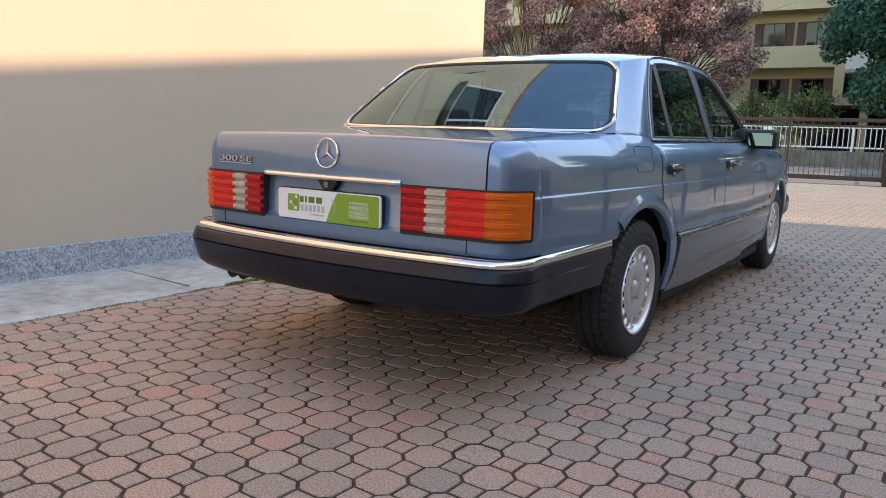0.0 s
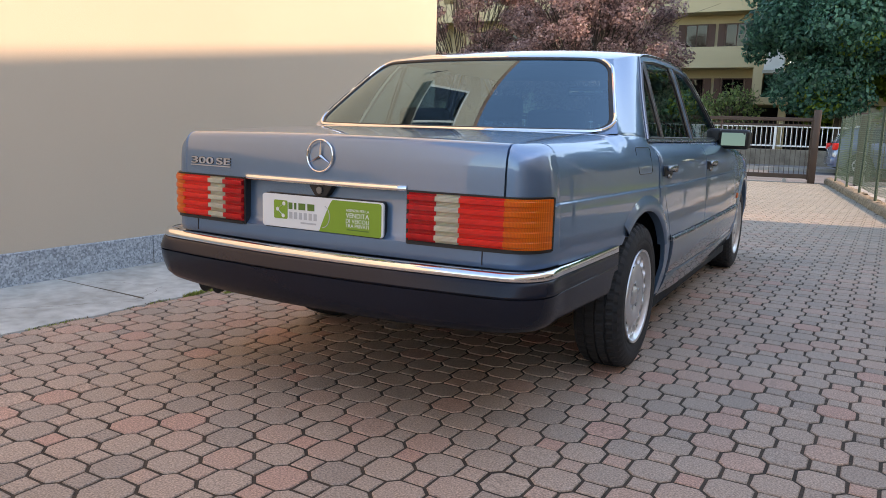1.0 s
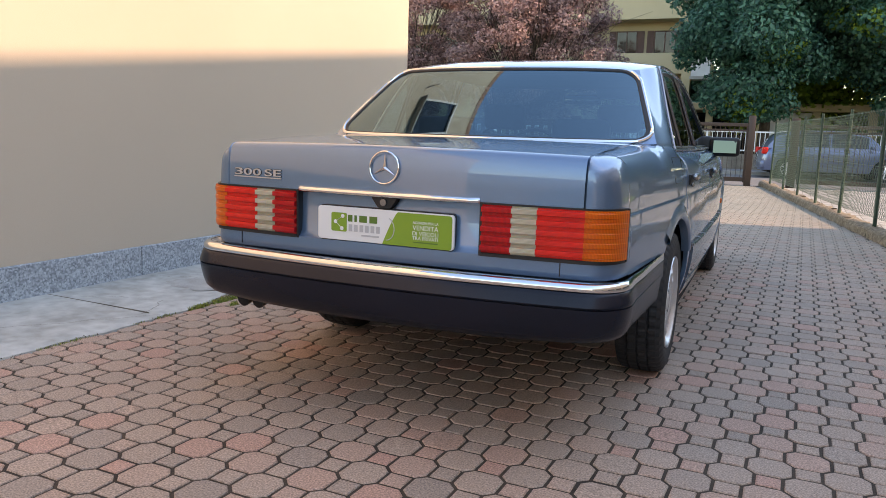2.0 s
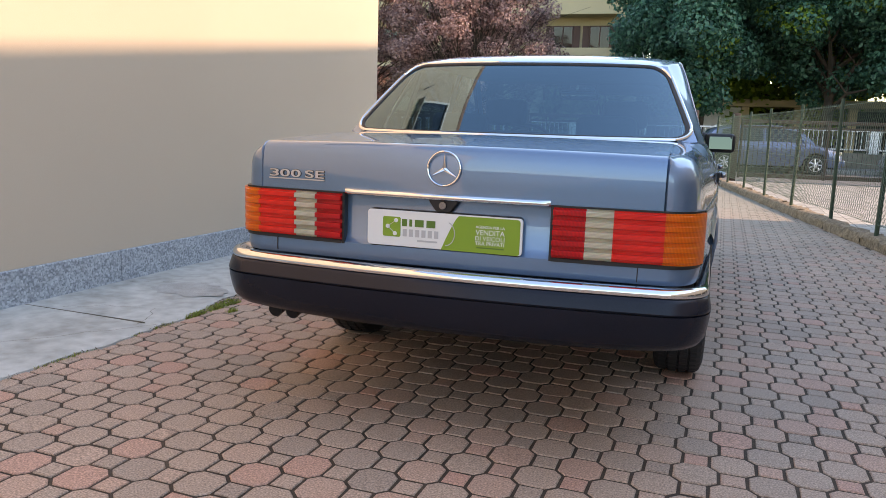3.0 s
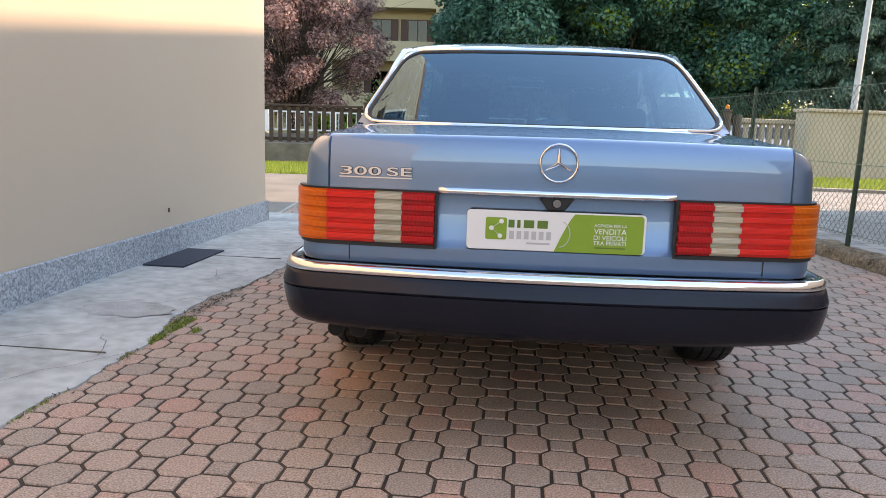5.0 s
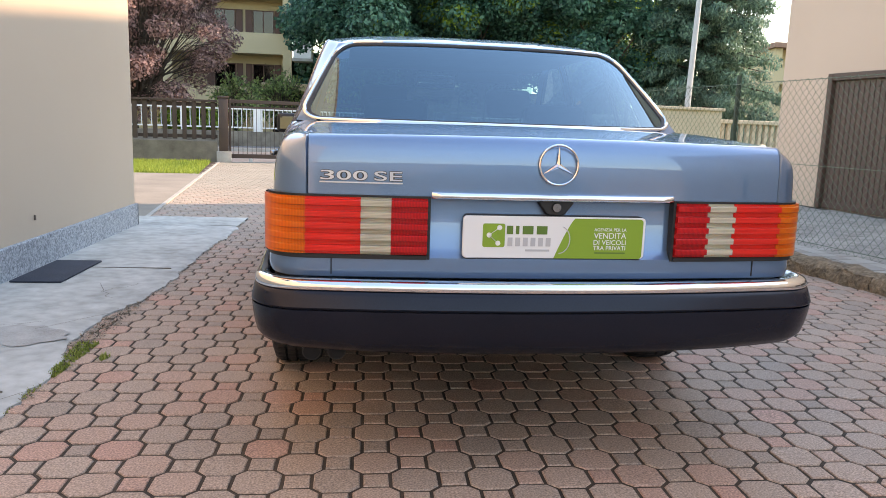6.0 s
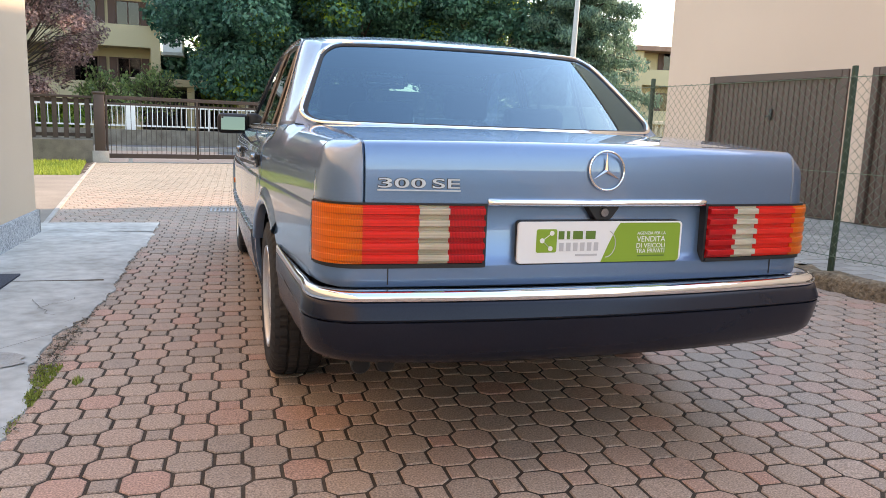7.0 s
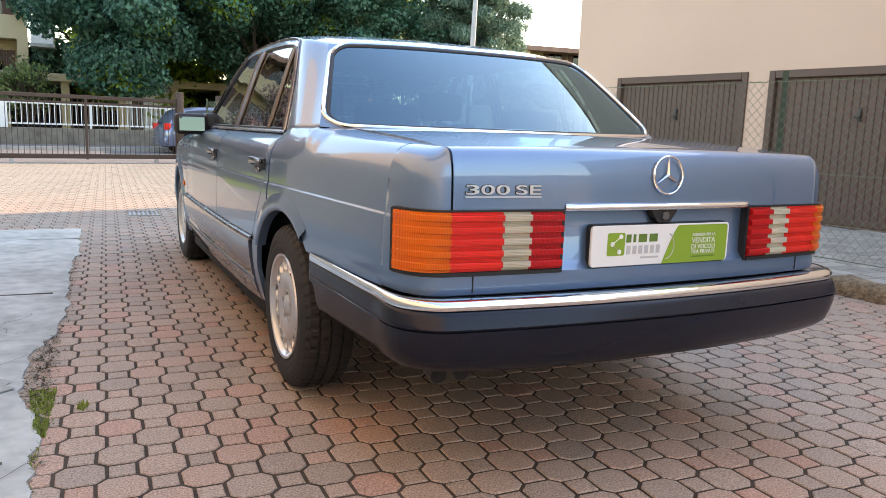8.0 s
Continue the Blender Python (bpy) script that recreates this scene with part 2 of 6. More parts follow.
def paver_mat(name, island):
    """Concrete pavers: each block its own tone between grey, brown and brick red, with pale grit."""
    m, nt, p = nodes_of(name)
    N, L = nt.nodes, nt.links
    tc, n, g = N.new("ShaderNodeTexCoord"), N.new("ShaderNodeTexNoise"), N.new("ShaderNodeTexNoise")
    geo = N.new("ShaderNodeNewGeometry")
    src = geo if island else N.new("ShaderNodeObjectInfo")
    rnd = src.outputs["Random Per Island"] if island else src.outputs["Random"]
    n.inputs["Scale"].default_value, n.inputs["Detail"].default_value = 1.1, 3
    g.inputs["Scale"].default_value, g.inputs["Detail"].default_value = 170, 4
    for x in (n, g):
        L.new(geo.outputs["Position"], x.inputs["Vector"])
    tone = N.new("ShaderNodeValToRGB")
    e = tone.color_ramp.elements
    e[0].position, e[0].color = 0.0, (0.290, 0.222, 0.176, 1)
    e[1].position, e[1].color = 1.0, (0.404, 0.236, 0.178, 1)
    for pos, col in ((0.25, (0.332, 0.248, 0.192)), (0.60, (0.366, 0.266, 0.203)), (0.86, (0.384, 0.252, 0.190))):
        e.new(pos).color = (*col, 1)
    L.new(rnd, tone.inputs[0])
    st = N.new("ShaderNodeMapRange")
    st.inputs["To Min"].default_value, st.inputs["To Max"].default_value = 0.90, 1.33
    L.new(n.outputs["Fac"], st.inputs["Value"])
    gr = N.new("ShaderNodeMapRange")
    gr.inputs["From Min"].default_value, gr.inputs["From Max"].default_value = 0.35, 0.72
    gr.inputs["To Min"].default_value, gr.inputs["To Max"].default_value = 0.62, 1.55
    L.new(g.outputs["Fac"], gr.inputs["Value"])
    mul = N.new("ShaderNodeMath")
    mul.operation = "MULTIPLY"
    L.new(st.outputs[0], mul.inputs[0])
    L.new(gr.outputs[0], mul.inputs[1])
    vm = N.new("ShaderNodeVectorMath")
    vm.operation = "SCALE"
    L.new(tone.outputs[0], vm.inputs[0])
    L.new(mul.outputs[0], vm.inputs["Scale"])
    # towards the street the cream of sunlit blocks is painted into the colour
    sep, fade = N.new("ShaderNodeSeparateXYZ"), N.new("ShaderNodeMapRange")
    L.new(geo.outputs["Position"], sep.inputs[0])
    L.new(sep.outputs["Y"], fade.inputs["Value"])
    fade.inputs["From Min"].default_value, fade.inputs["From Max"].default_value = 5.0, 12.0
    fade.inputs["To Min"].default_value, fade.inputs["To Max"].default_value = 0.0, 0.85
    sunlit_mix = N.new("ShaderNodeMix")
    sunlit_mix.data_type = "RGBA"
    sunlit_tone = N.new("ShaderNodeVectorMath")
    sunlit_tone.operation = "SCALE"
    sunlit_tone.inputs[0].default_value = (0.212, 0.206, 0.165)
    L.new(mul.outputs[0], sunlit_tone.inputs["Scale"])
    L.new(fade.outputs[0], sunlit_mix.inputs[0])
    L.new(vm.outputs[0], sunlit_mix.inputs[6])
    L.new(sunlit_tone.outputs[0], sunlit_mix.inputs[7])
    L.new(sunlit_mix.outputs[2], p.inputs["Base Color"])
    p.inputs["Roughness"].default_value = 0.72
    b = N.new("ShaderNodeBump")
    b.inputs["Strength"].default_value, b.inputs["Distance"].default_value = 0.5, 0.003
    L.new(g.outputs["Fac"], b.inputs["Height"])
    L.new(b.outputs[0], p.inputs["Normal"])
    return m


APRON = mottled("stained_concrete", (0.25, 0.245, 0.22), (0.57, 0.57, 0.53), 0.85, 2.3, 13, 0.5, depth=0.008, fine_mix=0.45)
PATCH = mottled("patched_concrete", (0.27, 0.262, 0.24), (0.46, 0.45, 0.42), 0.9, 9, 120, 0.8, depth=0.006)
GRANITE = granite_mat()
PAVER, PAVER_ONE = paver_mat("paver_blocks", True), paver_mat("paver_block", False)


# ---- mesh helpers ----
def box(bm, x0, y0, z0, x1, y1, z1, m=None):
    vs = [bm.verts.new((x, y, z)) for z in (z0, z1) for y in (y0, y1) for x in (x0, x1)]
    if m is not None:
        for v in vs:
            v.co = m @ v.co
    for f in ((0, 2, 3, 1), (4, 5, 7, 6), (0, 1, 5, 4), (2, 6, 7, 3), (0, 4, 6, 2), (1, 3, 7, 5)):
        bm.faces.new([vs[i] for i in f])
    return vs


def boxed(x0, y0, z0, x1, y1, z1, bevel=0.0, seg=2, m=None):
    bm = bmesh.new()
    box(bm, min(x0, x1), min(y0, y1), min(z0, z1), max(x0, x1), max(y0, y1), max(z0, z1), m)
    if bevel:
        bmesh.ops.bevel(bm, geom=list(bm.edges), offset=bevel, segments=seg, affect="EDGES", profile=0.5)
    return bm


def sheet(bm, rows, closed=False):
    """Quads over a grid of points."""
    vs = [[bm.verts.new(p) for p in row] for row in rows]
    n = len(rows[0])
    for a, b in zip(vs, vs[1:]):
        for i in range(n if closed else n - 1):
            j = (i + 1) % n
            try:
                bm.faces.new((a[i], a[j], b[j], b[i]))
            except ValueError:
                pass
    return vs


def tube(bm, pts, r, n=8, loop=False, flat=1.0, up=(0, 0, 1)):
    """A round or flattened bar along a line of points."""
    pts = [Vector(p) for p in pts]
    rows = []
    for i, p in enumerate(pts):
        a = pts[i - 1] if (i or loop) else p
        b = pts[(i + 1) % len(pts)] if (i < len(pts) - 1 or loop) else p
        d = (b - a).normalized()
        s = d.cross(Vector(up))
        if s.length < 1e-4:
            s = d.cross(Vector((1, 0, 0)))
        s.normalize()
        u = s.cross(d).normalized()
        rad = r[i] if isinstance(r, (list, tuple)) else r
        rows.append([p + s * (math.cos(2 * math.pi * k / n) * rad) + u * (math.sin(2 * math.pi * k / n) * rad * flat) for k in range(n)])
    if loop:
        rows.append(rows[0])
    vs = sheet(bm, rows, True)
    if not loop:
        bm.faces.new(list(reversed(vs[0])))
        bm.faces.new(vs[-1])
    return vs


def disc(bm, c, axis, r, depth, n=32, r2=None):
    """A round plate: centre, axis, radius, thickness along the axis."""
    c, axis = Vector(c), Vector(axis).normalized()
    tube(bm, [c, c + axis * depth], [r, r if r2 is None else r2], n)


def part(name, bm, material, parent=None, label="", smooth=True, m=None, angle=35):
    """Links a bmesh as one mesh object under a thing or a part."""
    bmesh.ops.remove_doubles(bm, verts=bm.verts, dist=1e-5) if len(bm.verts) < 20000 else None
    bmesh.ops.recalc_face_normals(bm, faces=bm.faces)
    me = bpy.data.meshes.new(name)
    bm.to_mesh(me)
    bm.free()
    return part_of(name, me, material, parent, label, smooth, m, angle)


def part_of(name, me, material, parent=None, label="", smooth=True, m=None, angle=35):
    if material is not None:
        me.materials.append(material)
    if smooth and len(me.polygons):
        me.polygons.foreach_set("use_smooth", [True] * len(me.polygons))
        me.set_sharp_from_angle(angle=radians(angle))
    ob = new(name, me)
    if parent is not None:
        ob.parent = parent
    if m is not None:
        ob.matrix_local = m
    if label:
        ob["label"] = label
    return ob


def thing(name, label, category, m=None, group="", kind=""):
    ob = new(name)
    ob.empty_display_size = 0.1
    if m is not None:
        ob.matrix_basis = m
    return tagged(ob, label, category, group, kind)


def soup(name, verts, faces, material, parent=None, label="", kind=""):
    me = bpy.data.meshes.new(name)
    me.from_pydata(verts, [], faces)
    ob = part_of(name, me, material, parent, label, smooth=False)
    if kind:
        ob["kind"] = kind
    return ob


def curve_of(xs, ys):
    """A monotone smooth curve through points."""
    xs, ys = np.array(xs, float), np.array(ys, float)
    h, d = np.diff(xs), np.diff(ys) / np.diff(xs)
    s = np.zeros(len(xs))
    s[0], s[-1] = d[0], d[-1]
    for i in range(1, len(xs) - 1):
        s[i] = 0 if d[i - 1] * d[i] <= 0 else 2 * d[i - 1] * d[i] / (d[i - 1] + d[i])

    def at(x):
        x = min(max(x, xs[0]), xs[-1])
        i = min(int(np.searchsorted(xs, x, "right")) - 1, len(xs) - 2)
        t = (x - xs[i]) / h[i]
        return float((1 + 2 * t) * (1 - t) ** 2 * ys[i] + t * (1 - t) ** 2 * h[i] * s[i] + t * t * (3 - 2 * t) * ys[i + 1] + t * t * (t - 1) * h[i] * s[i + 1])
    return at


def lettering(name, text, size, material, parent, m, depth=0.0006, width=None, label="", bold=0.0):
    cu = bpy.data.curves.new(name, "FONT")
    cu.body, cu.size, cu.align_x, cu.extrude, cu.offset = text, size, "CENTER", depth, bold
    tmp = new(name, cu)
    dg = bpy.context.evaluated_depsgraph_get()
    me = bpy.data.meshes.new_from_object(tmp.evaluated_get(dg))
    bpy.data.objects.remove(tmp)
    if width:
        xs = [v.co.x for v in me.vertices]
        k = width / (max(xs) - min(xs))
        for v in me.vertices:
            v.co.x *= k
    me.materials.clear()
    weld = bmesh.new()
    weld.from_mesh(me)
    bmesh.ops.remove_doubles(weld, verts=weld.verts, dist=1e-5)
    weld.to_mesh(me)
    weld.free()
    return part_of(name, me, material, parent, label, smooth=False, m=m)
# ---- the place: ground, houses, street ----
rng = np.random.default_rng(7)
STREET = pose(-2.0, 19.0, 0, 0, 0, 11)          # u along the street, v away from the yard
RIGHT = pose(3.88, 11.25, 0, 0, 0, 100)         # x: from the far corner away from the yard's mouth is -x; y points away from the yard


def kerb_x(y):
    return 0.72 - 0.165 * (y - 4.86)


def path_x(y):
    return -4.82 - 0.125 * (y - 8.0)


def flat(name, pts, z, material, label="", category="", kind="structure", thick=0.0):
    bm = bmesh.new()
    top = [bm.verts.new((x, y, z)) for x, y in pts]
    bm.faces.new(top)
    if thick:
        low = [bm.verts.new((x, y, z - thick)) for x, y in pts]
        for i in range(len(pts)):
            j = (i + 1) % len(pts)
            bm.faces.new((top[i], top[j], low[j], low[i]))
    return tagged(part(name, bm, material, None, label, smooth=False), label, category, "", kind)


flat("ground", [(-400, -400), (400, -400), (400, 400), (-400, 400)], -0.06, EARTH, "green and brown open ground reaching the horizon", "ground")
flat("pavement", [(-6.4, -9), (6.5, -9), (6.5, 18.0), (-1.4, 19.3), (-2.2, 19.2), (-6.4, 18.0)], -0.0045, SOIL, "dark soil bed under the block paving of the yard", "pavement")

# concrete apron along the house
bm = bmesh.new()
ap_rng = np.random.default_rng(3)
ys = np.concatenate([np.linspace(-9, 1.0, 12), np.linspace(1.05, 7.63, 110)])
edge = []
for y in ys:
    e = -3.778 + 0.012 * math.sin(3.1 * y) + 0.008 * math.sin(11 * y + 1) + 0.006 * math.sin(23 * y) + ap_rng.normal(0, 0.006)
    if 2.75 < y < 4.25:
        e -= 0.075 * math.sin((y - 2.75) / 1.5 * math.pi) ** 1.5 + abs(ap_rng.normal(0, 0.008))
    edge.append((e, y))
rows = [[(-4.70, y, 0.022) for _, y in edge], [(-4.2, y, 0.020) for _, y in edge], [(x - 0.02, y, 0.016) for x, y in edge], [(x, y, 0.008) for x, y in edge], [(x + 0.004, y, -0.03) for x, y in edge]]
sheet(bm, rows)
sheet(bm, [[(-7.0, 7.02, 0.022), (-3.775, 7.02, 0.021)], [(-7.0, 7.63, 0.02), (-3.775, 7.63, 0.02)], [(-7.0, 7.635, -0.03), (-3.775, 7.635, -0.03)]])
tagged(part("apron", bm, APRON, None, smooth=True, angle=50), "pale worn concrete apron along the house wall", "pavement", kind="structure")
bm = bmesh.new()
for y in (2.62, 4.92):
    box(bm, -4.68, y - 0.0022, 0.015, -3.85, y + 0.0022, 0.0235)
tagged(part("joint", bm, CONCRETE_D, None, smooth=False), "fine joint across the concrete apron", "joint", kind="structure")

# worn patch and cracks in the apron
bm = bmesh.new()
cr = np.random.default_rng(41)
ring = [bm.verts.new((-4.14 + (0.25 + cr.normal(0, 0.02)) * math.cos(a), 3.33 + (0.16 + cr.normal(0, 0.015)) * math.sin(a), 0.0213)) for a in np.linspace(0, 2 * math.pi, 26)[:-1]]
bm.faces.new(ring)
tagged(part("repair_patch", bm, PATCH, None, smooth=False), "rough round mortar repair in the concrete apron", "patch", kind="structure")
bm = bmesh.new()
for x0, y0, dx, dy, n in ((-4.60, 3.35, 0.07, 0.03, 8), (-4.1, 3.42, 0.05, 0.06, 6), (-4.2, 2.0, 0.06, 0.09, 8), (-4.45, 2.7, 0.045, 0.02, 9), (-4.0, 2.85, 0.03, -0.05, 6), (-3.95, 4.05, -0.03, 0.06, 7), (-4.05, 4.2, 0.03, 0.05, 6), (-4.3, 1.3, 0.05, 0.05, 9)):
    p = [(x0 + dx * k + cr.normal(0, 0.012), y0 + dy * k + cr.normal(0, 0.018)) for k in range(n)]
    for u, v in zip(p, p[1:]):
        w = 0.0012
        ln = math.hypot(v[0] - u[0], v[1] - u[1])
        nx, ny = -(v[1] - u[1]) / ln * w, (v[0] - u[0]) / ln * w
        bm.faces.new([bm.verts.new((q[0] + sx * nx, q[1] + sx * ny, 0.0226)) for q, sx in ((u, -1), (v, -1), (v, 1), (u, 1))])
tagged(part("cracks", bm, SOIL, None, smooth=False), "fine dark cracks in the concrete apron", "crack", kind="structure")

# beige concrete path beside the drive
flat("path", [(-12, 7.64), (path_x(7.64), 7.64), (path_x(14.0), 14.0), (-12, 13.4)], 0.006, PATHWAY, "pale concrete garden path", "path", thick=0.05)
bm = bmesh.new()
box(bm, -0.022, 0, -0.05, 0.022, 10.6, 0.014, pose(path_x(7.66), 7.66, 0, 0, 0, 7.1))
tagged(part("edging", bm, CONCRETE, None, smooth=False), "narrow weathered concrete edging strip", "edging", kind="structure")

# drain grate
grate = thing("drain_grate", "small grey steel drain grate set in the paving", "drain", pose(-3.2, 8.85, 0.004))
for k in range(7):
    part("bar", boxed(-0.15 + k * 0.045, -0.17, -0.01, -0.13 + k * 0.045, 0.17, 0.004), GREY_M, grate, smooth=False)
for y in (-0.19, 0.17):
    part("frame", boxed(-0.17, y, -0.01, 0.16, y + 0.02, 0.006), GREY_M, grate, smooth=False)

# doormat
tagged(part("doormat", boxed(-4.64, 4.42, 0.022, -4.35, 5.10, 0.034, 0.004), RUBBER_MAT), "dark ribbed rubber doormat on the concrete apron", "doormat")

# ---- left house ----
HL = 7.2
bm = bmesh.new()
box(bm, -5.0, -9.0, 0, -4.69, 6.98, HL)
part_wall = tagged(part("wall_west", bm, PLASTER, None, smooth=False), "smooth beige plaster house wall, sunlit above", "wall", kind="structure")
bm = bmesh.new()
box(bm, -14.0, 6.68, 0, -5.0, 6.98, HL)
tagged(part("wall_gable", bm, PLASTER, None, smooth=False), "beige plaster end wall of the house", "wall", kind="structure")
bm = bmesh.new()
box(bm, -14, -9.0, HL, -4.68, 6.99, HL + 0.18)
tagged(part("roof_west", bm, ROOFTILE, None, smooth=False), "roof edge of the beige house", "roof", kind="structure")
base = thing("granite_base", "speckled grey granite skirting slabs along the house wall", "skirting", kind="structure")
gy = -9.0
for n, ln in enumerate((3.4, 3.4, 2.8, 2.72, 2.2, 1.48)):
    part("slab", boxed(-4.70, gy + 0.002, 0, -4.665, gy + ln - 0.002, 0.215, 0.004, 1), GRANITE, base, smooth=False)
    gy += ln
part("slab", boxed(-14.0, 6.97, 0, -4.665, 7.005, 0.215, 0.004, 1), GRANITE, base, smooth=False)
# small spout mark on the wall
tagged(part("wall_hook", boxed(-4.69, 4.905, 0.325, -4.678, 4.917, 0.358, 0.003), plain("rusty_iron", (0.12, 0.09, 0.07), 0.8)), "small rusty hook on the plaster wall", "hook")

bracket = thing("wall_bracket", "dark iron bracket high on the plaster wall", "bracket", pose(-4.69, 4.79, 4.55))
bm = bmesh.new()
tube(bm, [(0.10, -0.11, -0.20), (0.12, -0.05, -0.14), (0.12, 0.02, 0.02), (0.12, 0.07, 0.14), (0.10, 0.11, 0.21)], 0.016, 8)
part("bar", bm, ROOM, bracket)
bm = bmesh.new()
tube(bm, [(0.0, 0.0, 0.0), (0.12, 0.01, 0.01)], 0.02, 8)
part("stem", bm, ROOM, bracket)


def house_window(name, m, w, h, label, shutters=True, frame_mat=None):
    """A window in its opening: frame, panes, sill, shutters."""
    t = thing(name, label, "window", m, kind="structure")
    fm = frame_mat or SHUTTER
    bm = bmesh.new()
    for a, b, c, d in ((-w / 2, 0, -w / 2 + 0.07, h), (w / 2 - 0.07, 0, w / 2, h), (-w / 2 + 0.07, 0, w / 2 - 0.07, 0.07), (-w / 2 + 0.07, h - 0.07, w / 2 - 0.07, h), (-0.035, 0.07, 0.035, h - 0.07)):
        box(bm, a, -0.03, b, c, 0.04, d)
    part("window_frame", bm, fm, t, smooth=False)
    for s in (-1, 1):
        part("pane", boxed(s * 0.035, 0.0, 0.07, s * (w / 2 - 0.07), 0.008, h - 0.07), DARK_GLASS, t, smooth=False)
    # thin black plate stands in for the unlit room
    part("room_shade", boxed(-w / 2, 0.06, 0, w / 2, 0.09, h), ROOM, t, smooth=False)
    part("window_sill", boxed(-w / 2 - 0.08, -0.12, -0.06, w / 2 + 0.08, 0.04, -0.005, 0.008, 1), CONCRETE, t, smooth=False)
    if shutters:
        for s in (-1, 1):
            bm = bmesh.new()
            x0, x1 = sorted((s * (w / 2 + 0.02), s * (w / 2 + 0.62)))
            box(bm, x0, -0.07, 0, x0 + 0.06, -0.03, h)
            box(bm, x1 - 0.06, -0.07, 0, x1, -0.03, h)
            for k in range(14):
                box(bm, x0 + 0.06, -0.06, 0.02 + k * (h - 0.04) / 14, x1 - 0.06, -0.04, 0.02 + (k + 0.8) * (h - 0.04) / 14)
            part("shutter", bm, SHUTTER, t, smooth=False)
    return t


house_window("window_1", pose(-4.68, 3.12, 4.6, 0, 0, 90), 2.5, 1.6, "white framed upper window in the plaster wall", False, WHITE_P)

# ---- right house with garages; local x runs from the far corner back along the yard ----
RH = 7.64


def rm(x, y, z=0, rz=0):
    return pose(3.88, 11.25, 0, 0, 0, -80) @ pose(x, y, z, 0, 0, rz)


bm = bmesh.new()
GAR = [(0.95, 3.30), (3.62, 6.05), (6.5, 8.9), (9.3, 11.7)]
GZ = 1.93
x = 0.0
for a, b in GAR:
    box(bm, x, 0, 0, a, 0.3, GZ)
    x = b
box(bm, x, 0, 0, 24, 0.3, GZ)
box(bm, 0, 0, GZ, 24, 0.3, RH)
tagged(part("wall_east", bm, PLASTER_R, None, smooth=False, m=rm(0, 0)), "peach plaster wall of the garage building", "wall", kind="structure")
tagged(part("wall_east_gable", boxed(0, 0.3, 0, 0.3, 9, RH), PLASTER_R, None, smooth=False, m=rm(0, 0)), "peach plaster end wall of the garage building", "wall", kind="structure")
tagged(part("roof_east", boxed(-0.02, -0.02, RH, 24, 9, RH + 0.15), ROOFTILE, None, smooth=False, m=rm(0, 0)), "roof of the garage building", "roof", kind="structure")


def garage_door(x0, x1):
    t = thing("garage_door", "closed brown ribbed steel up-and-over garage door in a brown frame", "garage door", rm(x0, 0), "row of garage doors")
    w = x1 - x0
    for a, b, c, d in ((0, 0, 0.09, GZ), (w - 0.09, 0, w, GZ), (0.09, GZ - 0.10, w - 0.09, GZ)):
        part("frame", boxed(a + 0.002, -0.03, b, c - 0.002, 0.06, d, 0.006, 1), BROWN_G, t, smooth=False)
    n = 24
    bw = (w - 0.2) / n
    for leaf in range(1):
        bm = bmesh.new()
        pts = []
        for k in range(n):
            xa = 0.1 + k * bw
            pts += [(xa, 0.03), (xa + bw * 0.72, 0.03), (xa + bw * 0.78, 0.040), (xa + bw * 0.94, 0.040)]
        pts.append((0.1 + n * bw, 0.03))
        sheet(bm, [[(px, py, 0.04) for px, py in pts], [(px, py, GZ - 0.12) for px, py in pts]])
        part("panel", bm, BROWN_G, t, smooth=False)
    part("backing", boxed(0.05, 0.046, 0.0, w - 0.05, 0.062, GZ - 0.04), BROWN_G, t, smooth=False)
    part("rail", boxed(0.1, 0.018, 0.02, w - 0.1, 0.05, 0.10), BROWN_G, t, smooth=False)
    h = part("handle", boxed(w / 2 - 0.022, -0.005, 1.28, w / 2 + 0.022, 0.03, 1.44, 0.008), plain("black_handle", (0.015, 0.015, 0.016), 0.35), t)
    part("knob", boxed(w / 2 - 0.06, -0.03, 1.32, w / 2 + 0.02, -0.005, 1.35, 0.008), plain("black_knob", (0.02, 0.02, 0.02), 0.3), h)
    return t


for a, b in GAR:
    garage_door(a, b)

# ---- kerb with wire fence ----
kerb = thing("kerb", "low weathered concrete kerb wall with moss", "kerb", kind="structure")
kr = np.random.default_rng(11)
y = -3.0
while y < 19.0:
    ln = 1.25
    bm = bmesh.new()
    rows = []
    for t in np.linspace(0.004, ln - 0.004, 12):
        yy, kx = y + t, kerb_x(y + t)
        j = kr.normal(0, 0.010, 8)
        hgt = 0.108
        prof = [(-0.0, -0.06), (-0.004, 0.05), (0.002, hgt - 0.022), (0.022, hgt), (0.11, hgt + 0.004), (0.19, hgt), (0.21, hgt - 0.03), (0.215, -0.06)]
        rows.append([(kx + px + j[i], yy, pz + (j[i] if 0 < i < 7 else 0)) for i, (px, pz) in enumerate(prof)])
    sheet(bm, rows)
    part("kerb_stone", bm, KERBSTONE, kerb, smooth=True, angle=60)
    y += ln

fence = thing("wire_fence", "green chain-link fence on leaning green steel posts along the kerb", "fence")
FZ = 1.47
post_y = [-1.9, 0.2, 2.3, 4.3, 6.25, 8.15, 9.6, 11.4, 13.1, 14.8, 16.5, 18.4]
